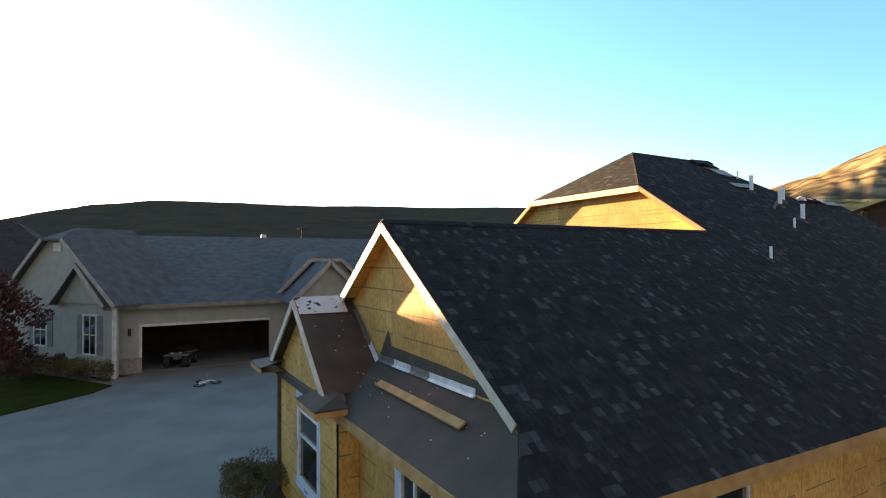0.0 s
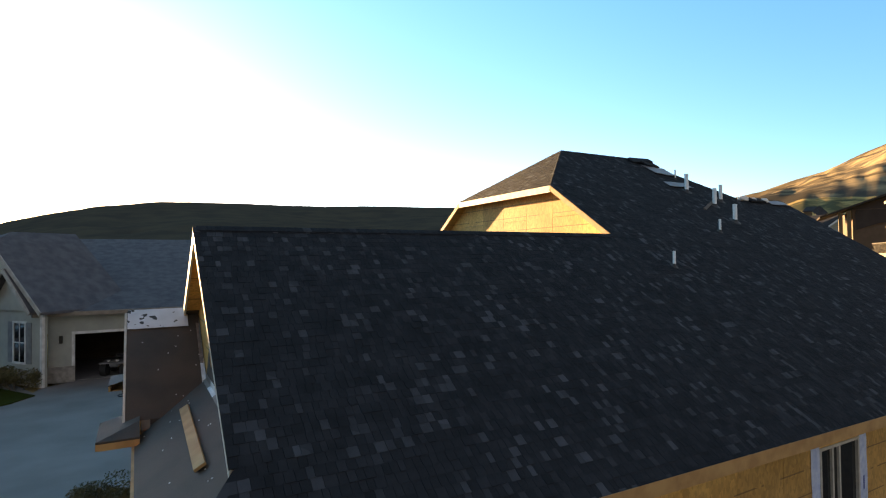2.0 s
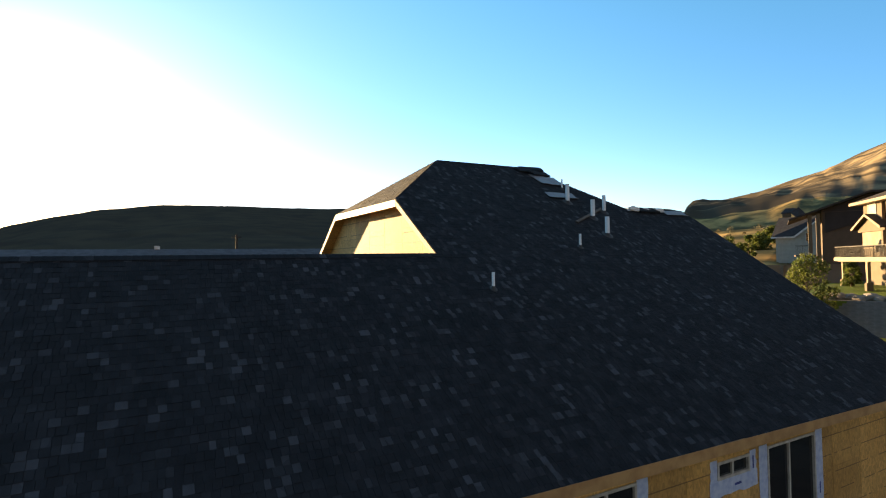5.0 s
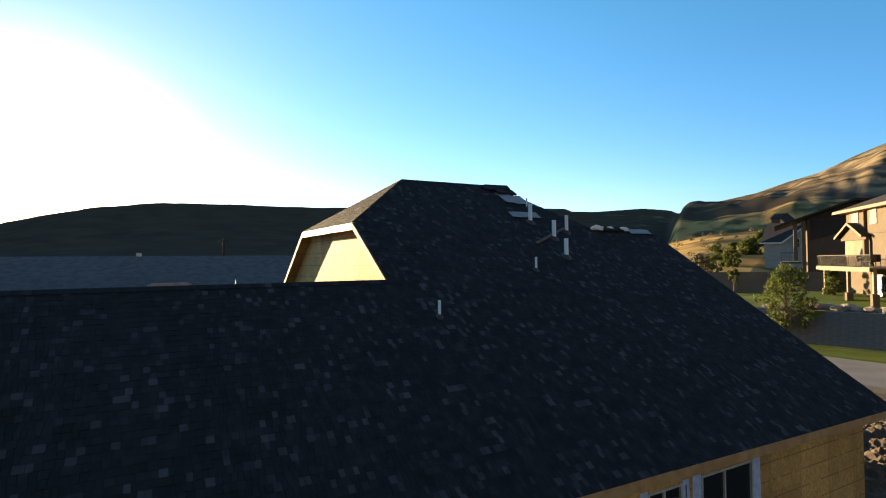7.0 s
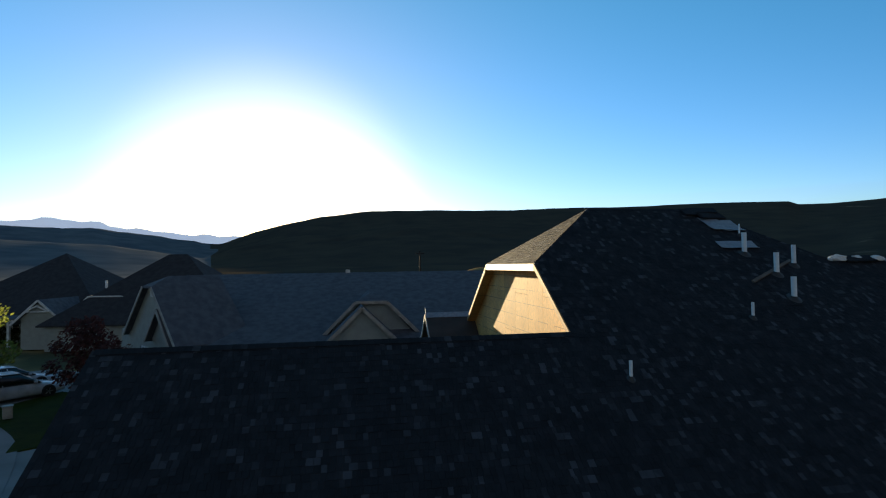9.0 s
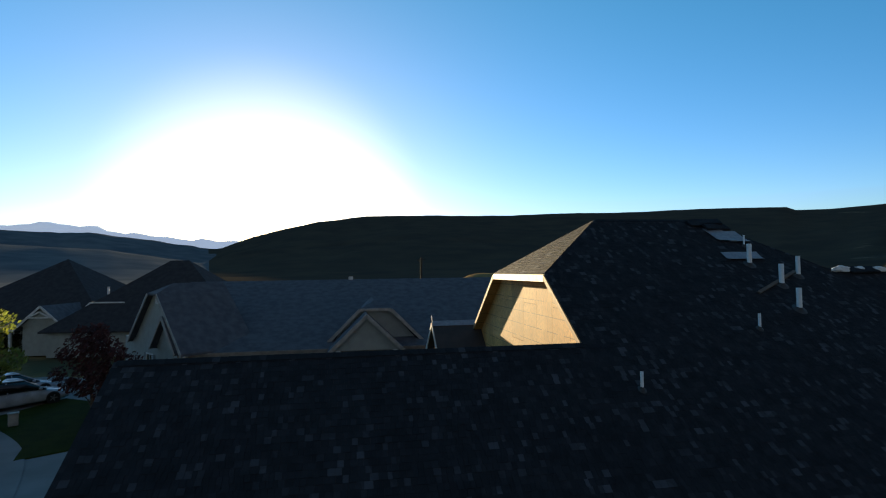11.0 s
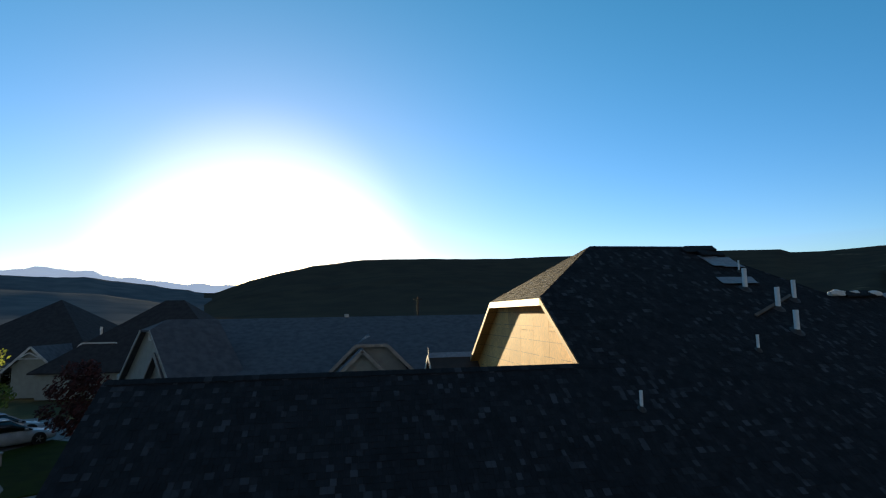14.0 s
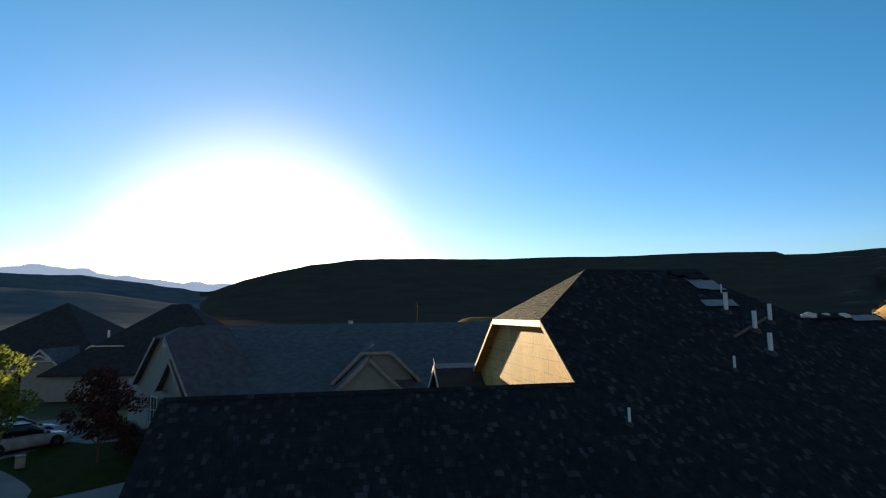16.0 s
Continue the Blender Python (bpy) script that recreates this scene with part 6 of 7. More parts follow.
def grey_house():
    """Grey-sided house up the slope: a low eave, then a white rake rising beside it."""
    ob = plain_house("far_house", "grey-sided house with dark roof and white rake trim", (91.1, 37.9, 4.85), rz=-62)
    part("wall", box(bmesh.new(), (0, 0, 0), (9, 0.3, 4.0)), M["siding"], ob)
    part("wall", box(bmesh.new(), (0, 0.3, 0), (0.3, 9, 4.0)), M["stucco"], ob)
    part("gable_wall", slab(bmesh.new(), [(2.3, -0.002, 3.98), (9, -0.002, 3.98), (9, -0.002, 7.6), (6.3, -0.002, 7.1)], (0, 0.25, 0)), M["siding"], ob)
    part("roof", slab(bmesh.new(), [(-0.6, -0.5, 4.1), (2.4, -0.5, 4.1), (6.2, 3.0, 7.4), (0.4, 5.5, 7.4)], (0, 0, -0.2)), M["slate_roof"], ob, "dark shingle roof")
    part("roof", slab(bmesh.new(), [(2.4, -0.5, 4.15), (6.6, -0.5, 7.5), (6.6, 6.0, 7.5), (2.4, 6.0, 4.15)], (0, 0, -0.2)), M["slate_roof"], ob)
    part("rake_trim", beam(bmesh.new(), (2.4, -0.53, 4.0), (6.6, -0.53, 7.35), 0.06, 0.25), M["siding_white"], ob)
    part("fascia_board", box(bmesh.new(), (-0.65, -0.56, 3.88), (2.4, -0.5, 4.1)), M["siding_white"], ob)
    simple_window(ob, "y", 0.0, -1, 4.0, 4.7, 3.3, 4.6)
    part("upper_gable", box(bmesh.new(), (0.9, 7.6, 5.5), (2.15, 9.5, 8.35)), M["stucco"], ob, "sunlit tan gable end")
    part("upper_roof", slab(bmesh.new(), [(0.75, 7.3, 8.35), (2.25, 7.3, 8.35), (2.9, 9.0, 9.2), (1.4, 9.0, 9.2)], (0, 0, -0.15)), M["slate_roof"], ob)
    part("upper_roof", slab(bmesh.new(), [(2.15, 7.4, 8.4), (3.2, 8.2, 9.25), (4.35, 8.0, 8.0), (3.0, 6.4, 7.2)], (0, 0, -0.15)), M["slate_roof"], ob)


grey_house()


# ---- trees and shrubs ----
def let_light_through(m, share):
    """Leaves pass some of the light that falls on their far side."""
    n, l = m.node_tree.nodes, m.node_tree.links
    b, out = n["Principled BSDF"], n["Material Output"]
    t = n.new("ShaderNodeBsdfTranslucent")
    l.new(b.inputs["Base Color"].links[0].from_socket, t.inputs["Color"])
    mix = n.new("ShaderNodeMixShader")
    mix.inputs[0].default_value = share
    l.new(b.outputs[0], mix.inputs[1])
    l.new(t.outputs[0], mix.inputs[2])
    l.new(mix.outputs[0], out.inputs["Surface"])


# Darker copy of the leaf green; shade on the eastern trees put into colour.
M["leaf_shade"] = material("leaf_green_shade", (0.075, 0.105, 0.024), 0.6, colour2=(0.125, 0.14, 0.03), scale=0.8, island=0.45, spec=0.2)
let_light_through(M["leaf"], 0.45)
let_light_through(M["leaf_shade"], 0.35)
let_light_through(M["leaf_red"], 0.2)
M["leaf_olive"] = material("leaf_olive", (0.085, 0.075, 0.026), 0.7, colour2=(0.12, 0.095, 0.036), scale=1.5, island=0.35)
M["leaf_dark"] = material("leaf_dark_green", (0.03, 0.045, 0.012), 0.7, colour2=(0.045, 0.05, 0.015), scale=0.8, island=0.35, spec=0.1)
def leaf_cloud(centres, per, spread, size, seed):
    rnd = random.Random(seed)
    vs, fs = [], []
    for c, r in centres:
        for _ in range(per):
            d = Vector((rnd.gauss(0, 1), rnd.gauss(0, 1), rnd.gauss(0, 1)))
            d = d.normalized() * r * (0.45 + 0.65 * rnd.random() ** 0.6)
            p = Vector(c) + Vector((d.x, d.y, d.z * 0.8))
            n = Vector((rnd.gauss(0, 1), rnd.gauss(0, 1), rnd.gauss(0.4, 1))).normalized()
            t = n.orthogonal().normalized()
            b = n.cross(t)
            s = size * rnd.uniform(0.6, 1.3)
            k = len(vs)
            vs += [tuple(p - t * s), tuple(p + b * s * 0.5 + n * s * 0.15), tuple(p + t * s), tuple(p - b * s * 0.5 + n * s * 0.15)]
            fs += [(k, k + 1, k + 2), (k, k + 2, k + 3)]
    return vs, fs


def tree(x, y, z, height, width, leaf, label, seed, clumps=26, per=120, size=0.11, trunk=0.09, low=0.3, dense=1.0):
    ob = thing("tree", label, "tree", (x, y, z))
    rnd = random.Random(seed)
    bm = bmesh.new()
    pts = [Vector((0, 0, -0.1))]
    for i in range(5):
        pts.append(Vector((rnd.uniform(-0.05, 0.05) * height * 0.3, rnd.uniform(-0.05, 0.05) * height * 0.3, height * 0.85 * (i + 1) / 5)))
    for i in range(5):
        tube(bm, pts[i], pts[i + 1], trunk * (1 - i / 6), trunk * (1 - (i + 1) / 6), 9, False)
    centres = []
    for i in range(clumps):
        h = low + (1 - low) * (i + 0.5) / clumps
        a = i * 2.4 + rnd.random()
        prof = math.sin(math.pi * min(1, max(0.05, (h - low) / (1 - low) * 0.86 + 0.12))) ** 0.7
        rr = width / 2 * prof * rnd.uniform(0.35, 0.95)
        c = Vector((rr * math.cos(a), rr * math.sin(a), h * height * rnd.uniform(0.93, 1.03)))
        centres.append((c, width * rnd.uniform(0.12, 0.21) * dense))
        base = Vector((0, 0, max(0.15, h - 0.22) * height * 0.9))
        tube(bm, base, base.lerp(c, 0.9), trunk * 0.3, trunk * 0.08, 5, False)
    part("trunk", bm, M["bark"], ob, smooth=True)
    vs, fs = leaf_cloud(centres, per, 1, size, seed)
    me = bpy.data.meshes.new("crown")
    me.from_pydata(vs, [], fs)
    me.materials.append(M[leaf])
    c = new("crown", me)
    c.parent = ob
    return ob


tree(-13.45, 17.7, 0, 6.6, 4.5, "leaf", "young green street tree on the planted island", 4, 46, 150, 0.115, 0.08, 0.31, 0.75)
tree(-9.2, 20.8, 0, 4.9, 3.7, "leaf_red", "dark red-leaved tree on the lawn", 9, 28, 150, 0.11, 0.08, 0.34)
tree(-8.3, 22.3, 0, 1.6, 2.0, "leaf_red", "low red-leaved shrub by the wall", 19, 12, 90, 0.08, 0.04, 0.15)
tree(45.5, 10.3, 0.35, 5.7, 3.5, "leaf_shade", "bushy upright green tree beside the street", 5, 40, 100, 0.11, 0.1, 0.2, 0.75)
tree(60.0, 23.4, 2.7, 5.9, 1.5, "leaf_shade", "slim young tree with sparse leaves", 6, 16, 110, 0.13, 0.05, 0.25)
tree(69.2, 31.5, 2.7, 5.7, 2.4, "leaf_shade", "small green tree behind the garden wall", 7, 16, 110, 0.16, 0.06, 0.15)
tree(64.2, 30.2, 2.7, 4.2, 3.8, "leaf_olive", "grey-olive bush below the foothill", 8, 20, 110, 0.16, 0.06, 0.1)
tree(88.5, 42.0, 5.2, 2.8, 3.2, "leaf_shade", "green shrub tree on the slope", 18, 20, 110, 0.2, 0.08, 0.12)
tree(106.5, 49.5, 6.9, 3.4, 4.0, "leaf_shade", "broad green shrub tree on the slope", 28, 20, 110, 0.24, 0.08, 0.12)
tree(117.0, 52.8, 8.8, 3.2, 4.2, "leaf_shade", "broad green shrub tree on the slope", 38, 20, 110, 0.24, 0.08, 0.12)
tree(58.3, 13.2, 3.0, 2.4, 1.7, "leaf_shade", "small green shrub tree under the deck", 12, 16, 110, 0.11, 0.05, 0.12)


def shrub(name, x, y, z, w, d, h, leaf, label, seed, n=18, per=110, size=0.06):
    rnd = random.Random(seed)
    ob = thing(name, label, "shrub", (x, y, z))
    bm = bmesh.new()
    cs = []
    for i in range(n):
        c = Vector((rnd.uniform(-w / 2, w / 2), rnd.uniform(-d / 2, d / 2), h * rnd.uniform(0.3, 0.85)))
        cs.append((c, h * rnd.uniform(0.2, 0.36)))
        tube(bm, (c.x * 0.4, c.y * 0.4, 0), c, 0.012, 0.004, 5, False)
    part("stems", bm, M["bark"], ob)
    vs, fs = leaf_cloud(cs, per, 1, size, seed)
    me = bpy.data.meshes.new("leaves")
    me.from_pydata(vs, [], fs)
    me.materials.append(M[leaf])
    o = new("leaves", me)
    o.parent = ob


tree(-24.8, 24.9, 0, 4.4, 2.6, "leaf_dark", "small dark green tree beside the street", 15, 20, 110, 0.11, 0.05, 0.35)
shrub("bush", -1.4, 4.15, 0, 1.25, 1.25, 0.85, "leaf_olive", "rounded olive bush beside the entry", 31, 26, 330, 0.028)
for i in range(7):
    shrub("hedge_bush", -5.5 - i * 0.95, 20.9 + i * 1.36, 0, 1.5, 1.3, 0.95, "leaf_olive", "low clipped bush along the stone base", 40 + i, 14, 110, 0.06)


# ---- vehicles and loose things ----
def car(label, x, y, rz, z=-0.06, long=4.6, wide=1.8, high=1.45, suv=False, name="car"):
    """x runs from the tail to the nose."""
    ob = thing(name, label, "car", (x, y, z), "parked cars", rz=rz)
    L, W, H = long, wide, high
    belt = 0.60 * H if not suv else 0.58 * H
    bonnet, boot = (0.93 * belt, 0.99 * belt)

    def loft(sections, bm):
        """Rings of (x, half width low, half width high, z low, z high) joined nose to tail with rounded shoulders."""
        rings = []
        for u, w0, w1, z0, z1 in sections:
            m = z0 + (z1 - z0) * 0.55
            prof = [(-w0 * 0.9, z0), (-w0, z0 + (z1 - z0) * 0.18), (-w0 * 1.0, m), (-w1 * 1.0, z1 - (z1 - z0) * 0.10), (-w1 * 0.86, z1), (0, z1 + 0.015),
                    (w1 * 0.86, z1), (w1, z1 - (z1 - z0) * 0.10), (w0, m), (w0, z0 + (z1 - z0) * 0.18), (w0 * 0.9, z0)]
            rings.append([bm.verts.new((u - L / 2, p, q)) for p, q in prof])
        for a, b in zip(rings, rings[1:]):
            for k in range(len(a)):
                bm.faces.new((a[k], a[(k + 1) % len(a)], b[(k + 1) % len(a)], b[k]))
        bm.faces.new(rings[0])
        bm.faces.new(rings[-1][::-1])
        return bm

    h = W / 2
    body = part("body", loft([(0.0, h * 0.80, h * 0.74, 0.40, boot * 0.90), (0.03 * L, h * 0.93, h * 0.86, 0.26, boot * 0.985), (0.14 * L, h, h * 0.92, 0.20, boot), (0.35 * L, h, h * 0.94, 0.19, belt),
                              (0.66 * L, h, h * 0.93, 0.19, belt * 0.99), (0.80 * L, h * 0.99, h * 0.88, 0.20, bonnet * 0.97), (0.92 * L, h * 0.94, h * 0.80, 0.22, bonnet * 0.84), (0.985 * L, h * 0.82, h * 0.68, 0.26, bonnet * 0.70), (L, h * 0.70, h * 0.6, 0.34, bonnet * 0.60)], bmesh.new()), M["car_white"], ob, smooth=True)
    if suv:
        g = [(0.015 * L, 0.80, belt * 0.97, belt * 1.0), (0.05 * L, 0.78, belt * 0.97, H * 0.90), (0.12 * L, 0.76, belt, H * 0.985), (0.34 * L, 0.76, belt, H), (0.53 * L, 0.75, belt, H * 0.975), (0.64 * L, 0.77, belt * 0.97, H * 0.80), (0.735 * L, 0.80, belt * 0.95, belt * 1.0)]
    else:
        g = [(0.08 * L, 0.76, belt * 0.97, belt * 1.0), (0.18 * L, 0.74, belt * 0.97, H * 0.86), (0.28 * L, 0.72, belt, H * 0.975), (0.42 * L, 0.72, belt, H), (0.53 * L, 0.72, belt, H * 0.965), (0.64 * L, 0.75, belt * 0.97, H * 0.79), (0.745 * L, 0.78, belt * 0.95, belt * 0.99)]
    part("cabin", loft([(u, h * 0.93, h * w * (1.0 if z1 > belt * 1.15 else 1.12), z0, z1) for u, w, z0, z1 in g], bmesh.new()), M["car_glass"], ob, "dark tinted glass", True)
    # roof skin over the glass
    bm = bmesh.new()
    rows = []
    for u, w, z0, z1 in g[2:5] if not suv else g[1:5]:
        rows.append([bm.verts.new((u - L / 2, h * w * s, z1 - 0.02 * abs(s) + 0.025)) for s in (-0.98, -0.6, 0.0, 0.6, 0.98)])
    for a, b in zip(rows, rows[1:]):
        for k in range(4):
            bm.faces.new((a[k], a[k + 1], b[k + 1], b[k]))
    bm.normal_update()
    bmesh.ops.solidify(bm, geom=bm.faces[:], thickness=0.035)
    part("roof_panel", bm, M["car_white"], ob, "white roof panel", True)
    for s in (-1, 1):
        for a, b, w in ((g[0], g[2], 0.10), (g[6], g[4], 0.06)):
            part("pillar", beam(bmesh.new(), (a[0] - L / 2, s * h * 0.86, belt), (b[0] - L / 2, s * h * 0.735, b[3] - 0.02), w, 0.035, (0, s, 0.4)), M["car_white"], ob)
        part("pillar", beam(bmesh.new(), (g[3][0] - L / 2 + 0.02, s * h * 0.95, belt - 0.02), (g[3][0] - L / 2 - 0.02, s * h * 0.745, H - 0.03), 0.06, 0.03, (0, s, 0.4)), M["car_white"], ob)
        for u in (0.30 * L, 0.52 * L):
            part("door_handle", box(bmesh.new(), (u - L / 2, s * h * 0.985 - 0.02, belt * 0.84), (u - L / 2 + 0.17, s * h * 0.985 + 0.02, belt * 0.84 + 0.03), 0.006), M["alloy"], ob)
        part("mirror", box(bmesh.new(), (0.17 * L - 0.1, s * h - 0.06, belt), (0.17 * L + 0.08, s * h + 0.12, belt + 0.13), 0.03), M["car_white"], ob)
        part("headlight", box(bmesh.new(), (0.445 * L - 0.14, s * h * 0.66 - 0.14, bonnet * 0.66), (0.47 * L, s * h * 0.66 + 0.12, bonnet * 0.78), 0.03), M["alloy"], ob)
        part("tail_light", box(bmesh.new(), (-0.5 * L - 0.01, s * h * 0.68 - 0.16, belt * 0.72), (-0.5 * L + 0.14, s * h * 0.68 + 0.14, belt * 0.92), 0.03), M["red"], ob)
        for u in (0.19 * L, 0.80 * L):
            cx, cy, r = u - L / 2, s * (h - 0.09), 0.33
            arch = bmesh.new()
            tube(arch, (cx, cy - 0.02 * s, r), (cx, s * (h + 0.004), r), r + 0.055, seg=24)
            part("wheel_arch", arch, M["black_plastic"], ob)
            bm = bmesh.new()
            tube(bm, (cx, cy - 0.11, r), (cx, cy + 0.11, r), r, seg=24)
            bmesh.ops.bevel(bm, geom=[e for e in bm.edges if len(e.link_faces) == 2 and e.calc_face_angle(0) > 1], offset=0.03, segments=2, affect="EDGES")
            w = part("wheel", bm, M["rubber"], ob, "black tyre")
            bm = bmesh.new()
            tube(bm, (cx, cy + s * 0.10, r), (cx, cy + s * 0.125, r), 0.07, 0.06, 14)
            for k in range(5):
                a = 2 * math.pi * k / 5
                beam(bm, (cx, cy + s * 0.112, r), (cx + 0.21 * math.cos(a), cy + s * 0.112, r + 0.21 * math.sin(a)), 0.06, 0.02, (0, 1, 0))
            part("rim", bm, M["alloy"], w, "five-spoke alloy rim")
    return ob


car("white saloon car parked at the kerb", -16.75, 15.6, 66, long=4.6)
car("white sport utility car parked on the driveway", -15.2, 25.4, 46, z=0.01, long=5.0, wide=1.9, high=1.6, suv=True)
car("second pale car parked behind the first", -17.0, 28.4, 46, z=0.01, long=4.6, high=1.5)


def hydrant(x, y):
    ob = thing("fire_hydrant", "red fire hydrant on the planted island", "hydrant", (x, y, 0.02))
    bm = bmesh.new()
    tube(bm, (0, 0, 0), (0, 0, 0.06), 0.17)
    tube(bm, (0, 0, 0.06), (0, 0, 0.55), 0.11)
    tube(bm, (0, 0, 0.55), (0, 0, 0.6), 0.15)
    part("barrel", bm, M["red"], ob)
    bm = bmesh.new()
    bmesh.ops.create_uvsphere(bm, u_segments=14, v_segments=8, radius=0.12)
    bmesh.ops.translate(bm, verts=bm.verts[:], vec=(0, 0, 0.62))
    tube(bm, (0, 0, 0.7), (0, 0, 0.79), 0.03)
    part("bonnet", bm, M["red"], ob, smooth=True)
    for s in (-1, 1):
        part("nozzle", tube(bmesh.new(), (s * 0.08, 0, 0.42), (s * 0.19, 0, 0.42), 0.055), M["red"], ob)


hydrant(-14.9, 18.8)
ob = thing("utility_box", "pale grey utility box on the lawn", "utility box", (-12.9, 20.7, 0.02), rz=30)
part("cabinet", box(bmesh.new(), (-0.22, -0.18, 0), (0.22, 0.18, 0.62), 0.03), M["trim_dim"], ob)
part("lid", box(bmesh.new(), (-0.25, -0.21, 0.622), (0.25, 0.21, 0.67), 0.015), M["trim_dim"], ob)


def bicycle(x, y, z, rz):
    """A child's bicycle lying on its side."""
    ob = thing("child_bicycle", "small pale bicycle lying on the driveway", "bicycle", (x, y, z), rz=rz)
    for cx in (-0.38, 0.38):
        bm = bmesh.new()
        seg = 22
        rings = []
        for i in range(seg):
            a = 2 * math.pi * i / seg
            rings.append([bm.verts.new((cx + (0.22 + 0.025 * math.cos(b)) * math.cos(a), (0.22 + 0.025 * math.cos(b)) * math.sin(a), 0.06 + 0.025 * math.sin(b))) for b in (0, 1.57, 3.14, 4.71)])
        for i in range(seg):
            for k in range(4):
                bm.faces.new((rings[i][k], rings[(i + 1) % seg][k], rings[(i + 1) % seg][(k + 1) % 4], rings[i][(k + 1) % 4]))
        w = part("wheel", bm, M["rubber"], ob, "black tyre")
        bm = bmesh.new()
        for i in range(6):
            a = math.pi * i / 6
            tube(bm, (cx - 0.2 * math.cos(a), -0.2 * math.sin(a), 0.06), (cx + 0.2 * math.cos(a), 0.2 * math.sin(a), 0.06), 0.004, seg=5)
        part("spokes", bm, M["alloy"], w)
    bm = bmesh.new()
    for p, q in (((-0.38, 0, 0.1), (-0.08, 0.05, 0.12)), ((-0.08, 0.05, 0.12), (0.25, 0.3, 0.12)), ((-0.08, 0.05, 0.12), (-0.18, 0.34, 0.12)), ((-0.18, 0.34, 0.12), (0.25, 0.3, 0.12)), ((0.38, 0, 0.1), (0.22, 0.42, 0.13)), ((-0.38, 0, 0.1), (-0.18, 0.34, 0.12))):
        tube(bm, p, q, 0.018, seg=8)
    part("bicycle_frame", bm, M["pvc"], ob)
    part("saddle", box(bmesh.new(), (-0.32, 0.36, 0.08), (-0.08, 0.42, 0.2), 0.02), M["black_plastic"], ob)
    part("handlebar", tube(bmesh.new(), (0.2, 0.45, 0.03), (0.2, 0.45, 0.42), 0.014), M["alloy"], ob)


bicycle(-0.95, 17.0, 0.0, 20)


def quad_bike(x, y, rz):
    ob = thing("quad_bike", "dark quad bike parked in the open garage", "quad bike", (x, y, 0.01), rz=rz)
    for u in (-0.6, 0.6):
        for s in (-0.45, 0.45):
            w = part("wheel", tube(bmesh.new(), (u, s - 0.13, 0.3), (u, s + 0.13, 0.3), 0.3, seg=20), M["rubber"], ob, "knobbly tyre")
            part("hub", tube(bmesh.new(), (u, s + (0.13 if s > 0 else -0.15), 0.3), (u, s + (0.15 if s > 0 else -0.13), 0.3), 0.13, seg=14), M["alloy"], w)
    part("body", box(bmesh.new(), (-0.75, -0.22, 0.4), (0.75, 0.22, 0.75), 0.08), M["shutter"], ob)
    for u in (-0.6, 0.6):
        part("fender", box(bmesh.new(), (u - 0.36, -0.58, 0.62), (u + 0.36, 0.58, 0.68), 0.02), M["shutter"], ob)
        part("rack", box(bmesh.new(), (u - 0.3, -0.4, 0.82), (u + 0.3, 0.4, 0.85), 0.01), M["metal_dark"], ob)
    part("saddle", box(bmesh.new(), (-0.5, -0.16, 0.76), (0.15, 0.16, 0.9), 0.05), M["black_plastic"], ob)
    part("handlebar", tube(bmesh.new(), (0.3, -0.4, 1.05), (0.3, 0.4, 1.05), 0.018), M["metal_dark"], ob)
    part("steering_column", tube(bmesh.new(), (0.45, 0, 0.7), (0.3, 0, 1.05), 0.03), M["metal_dark"], ob)
    for s in (-1, 1):
        part("headlight", tube(bmesh.new(), (0.72, s * 0.2, 0.78), (0.8, s * 0.2, 0.78), 0.07), M["pvc"], ob)


quad_bike(-1.6, 22.7, -110)


def utility_pole(x, y, z, h):
    ob = thing("utility_pole", "thin dark utility pole beyond the roofs", "utility pole", (x, y, z))
    # Near-black: the hill's shadow on the pole is put into its colour.
    part("pole", tube(bmesh.new(), (0, 0, -0.3), (0, 0, h), 0.13, 0.09), M["dark"], ob)
    part("crossarm", box(bmesh.new(), (-0.5, -0.05, h - 0.35), (0.5, 0.05, h - 0.25)), M["dark"], ob)


utility_pole(12.8, 51.7, 0, 9.35)


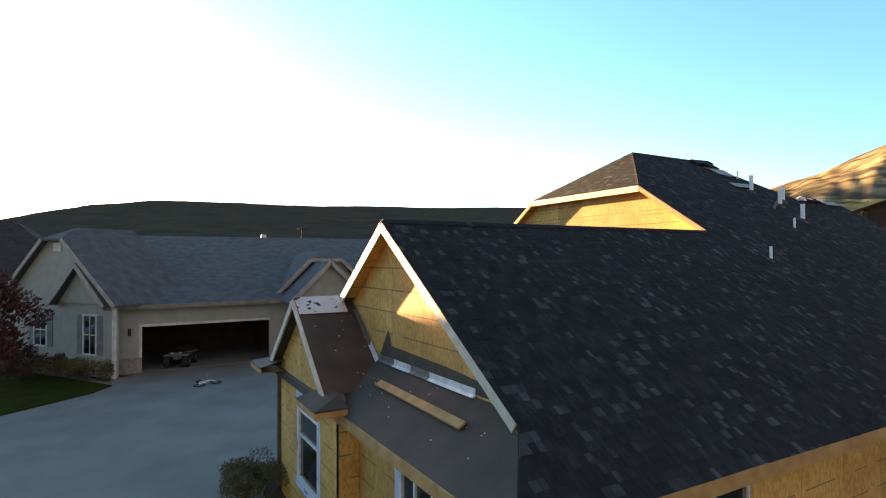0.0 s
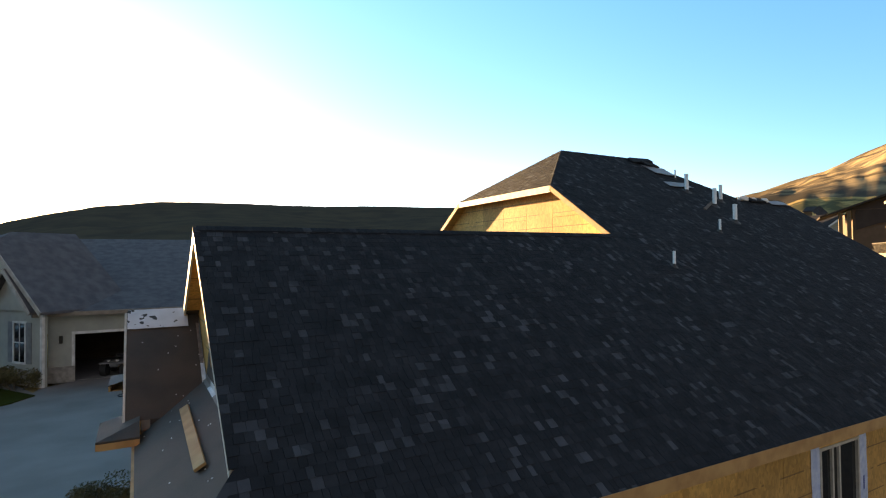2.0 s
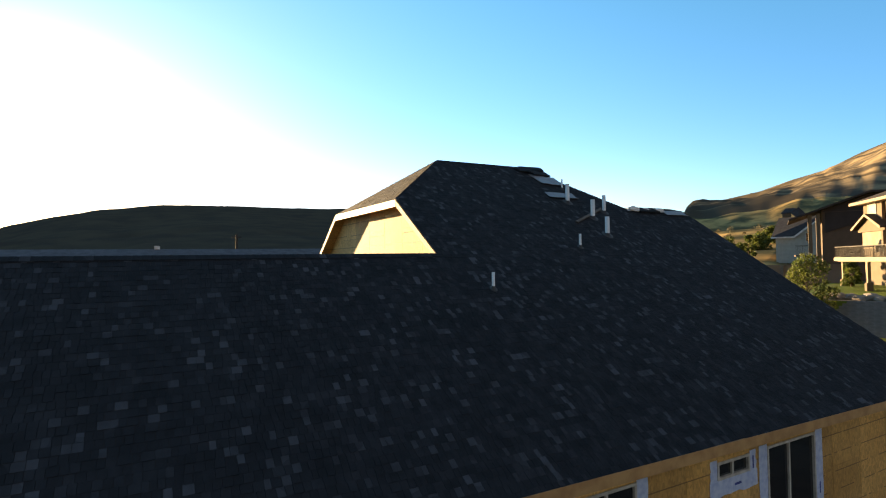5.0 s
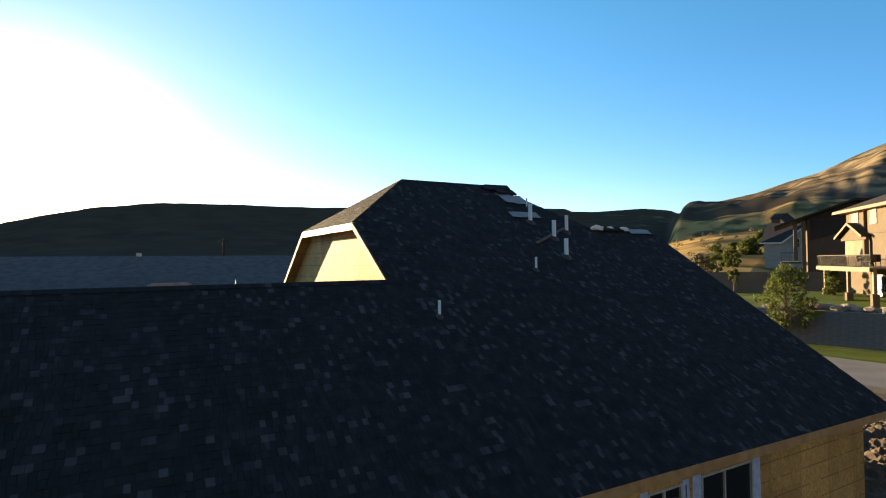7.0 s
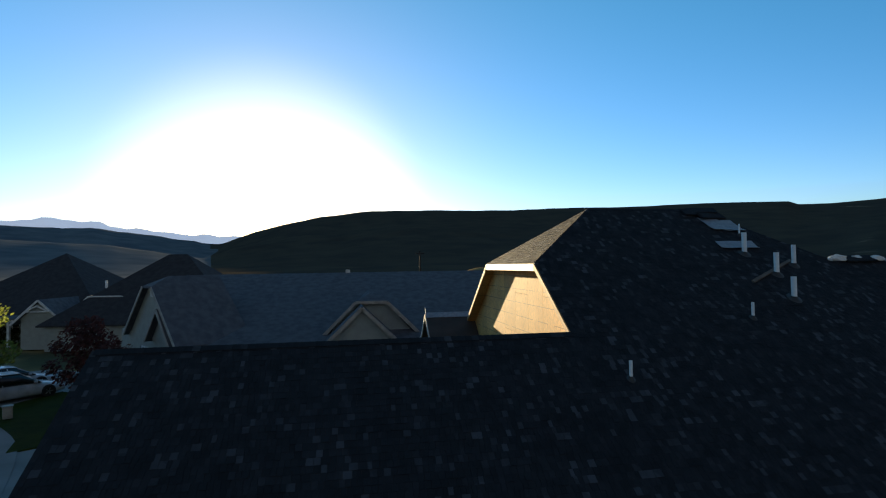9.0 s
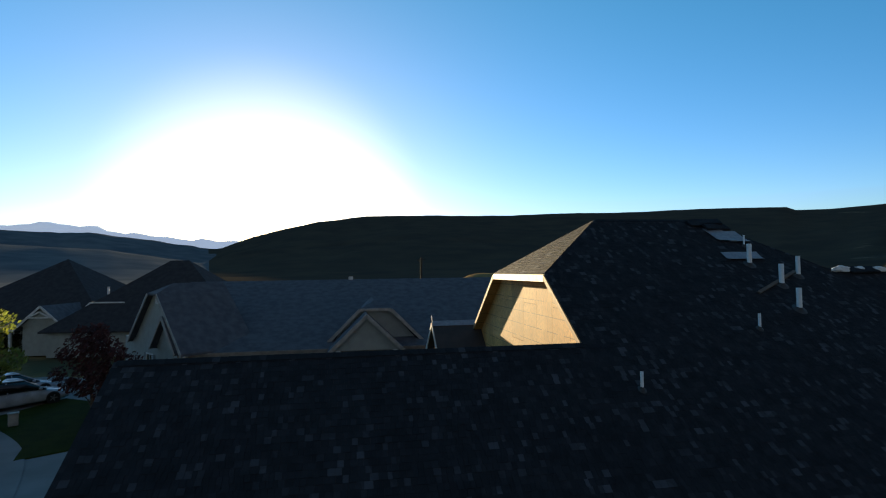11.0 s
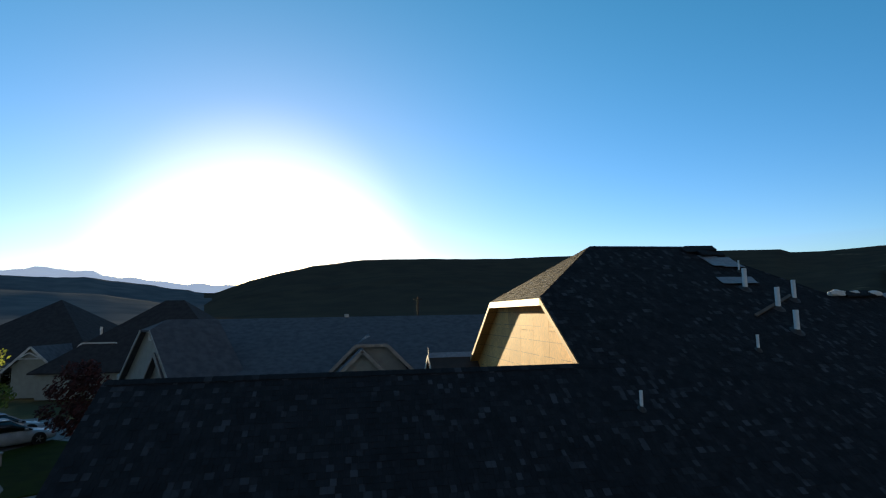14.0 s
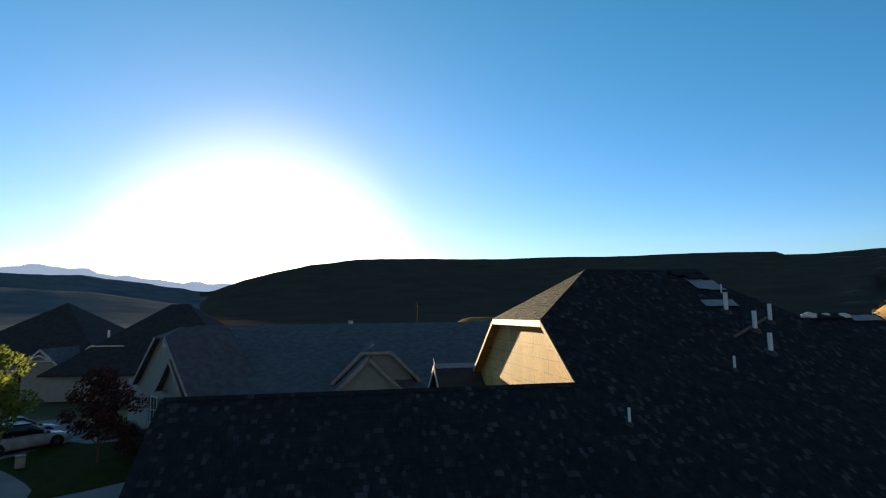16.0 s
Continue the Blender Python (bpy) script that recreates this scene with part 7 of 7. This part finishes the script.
def sage_field():
    """Dark tufts scattered over the dry grass beyond the houses."""
    rnd = random.Random(77)
    centres = []
    for _ in range(90):
        a, r = radians(rnd.uniform(-62, -18)), 62 + 90 * rnd.random()
        s = rnd.uniform(0.12, 0.36)
        centres.append(((CX + r * math.sin(a), CY + r * math.cos(a), s * 0.35 - 0.1), s))
    for _ in range(170):
        az, r = rnd.uniform(47, 64), rnd.uniform(90, 290)
        s = rnd.uniform(0.4, 1.1)
        centres.append(((CX + r * math.sin(radians(az)), CY + r * math.cos(radians(az)), ground_height(az, r) + s * 0.3), s))
    vs, fs = leaf_cloud(centres, 110, 1, 0.13, 78)
    me = bpy.data.meshes.new("sagebrush")
    me.from_pydata(vs, [], fs)
    me.materials.append(M["leaf_olive"])
    tagged(new("sagebrush", me), "dark sagebrush tufts on the dry grass field", "sagebrush", kind="stuff")


sage_field()


def thicket():
    """Dense dark bushes along the far edge of the verge, below the dry field."""
    rnd = random.Random(79)
    centres = [((-62 + i * 0.43 + rnd.uniform(-1, 1), 40 + i * 0.21 + rnd.uniform(-1.5, 1.5), rnd.uniform(0.5, 1.1)), rnd.uniform(0.8, 1.6)) for i in range(92)]
    vs, fs = leaf_cloud(centres, 170, 1, 0.17, 80)
    me = bpy.data.meshes.new("thicket")
    me.from_pydata(vs, [], fs)
    me.materials.append(M["leaf_dark"])
    tagged(new("thicket", me), "dense dark green thicket below the dry field", "bushes", kind="stuff")


thicket()


def soil_heap():
    """Rough dug soil at the end of the house, with clods and timber offcuts."""
    vs, fs = [], []
    nx, ny = 90, 130
    for i in range(nx + 1):
        for j in range(ny + 1):
            x, y = 21.6 + 9.5 * i / nx, -14.0 + 16.0 * j / ny
            edge = min(1, i / 8, (nx - i) / 8, j / 8, (ny - j) / 8)
            h = 0.22 + 0.2 * noise.noise((x / 1.7, y / 1.7, 1)) + 0.2 * noise.noise((x / 0.5, y / 0.5, 2)) + 0.2 * noise.noise((x / 0.22, y / 0.22, 4))
            vs.append((x, y, max(-0.05, h) * edge - 0.03))
    for i in range(nx):
        for j in range(ny):
            k = i * (ny + 1) + j
            fs.append((k, k + ny + 1, k + ny + 2, k + 1))
    me = bpy.data.meshes.new("soil_heap")
    me.from_pydata(vs, [], fs)
    me.materials.append(M["soil"])
    tagged(new("soil_heap", me), "rough brown dug soil beside the house", "soil heap", kind="stuff")
    rnd = random.Random(8)
    for k in range(7):
        x, y = 22.6 + rnd.uniform(0, 4), -9.5 + rnd.uniform(0, 5)
        a = rnd.uniform(0, 3.1)
        plank((x, y, 0.62), (x + 0.9 * math.cos(a), y + 0.9 * math.sin(a), 0.66), 0.09, 0.04, (0, 0, 1), "short timber offcut on the dug soil", "timber_offcut")


soil_heap()
build_shingles()
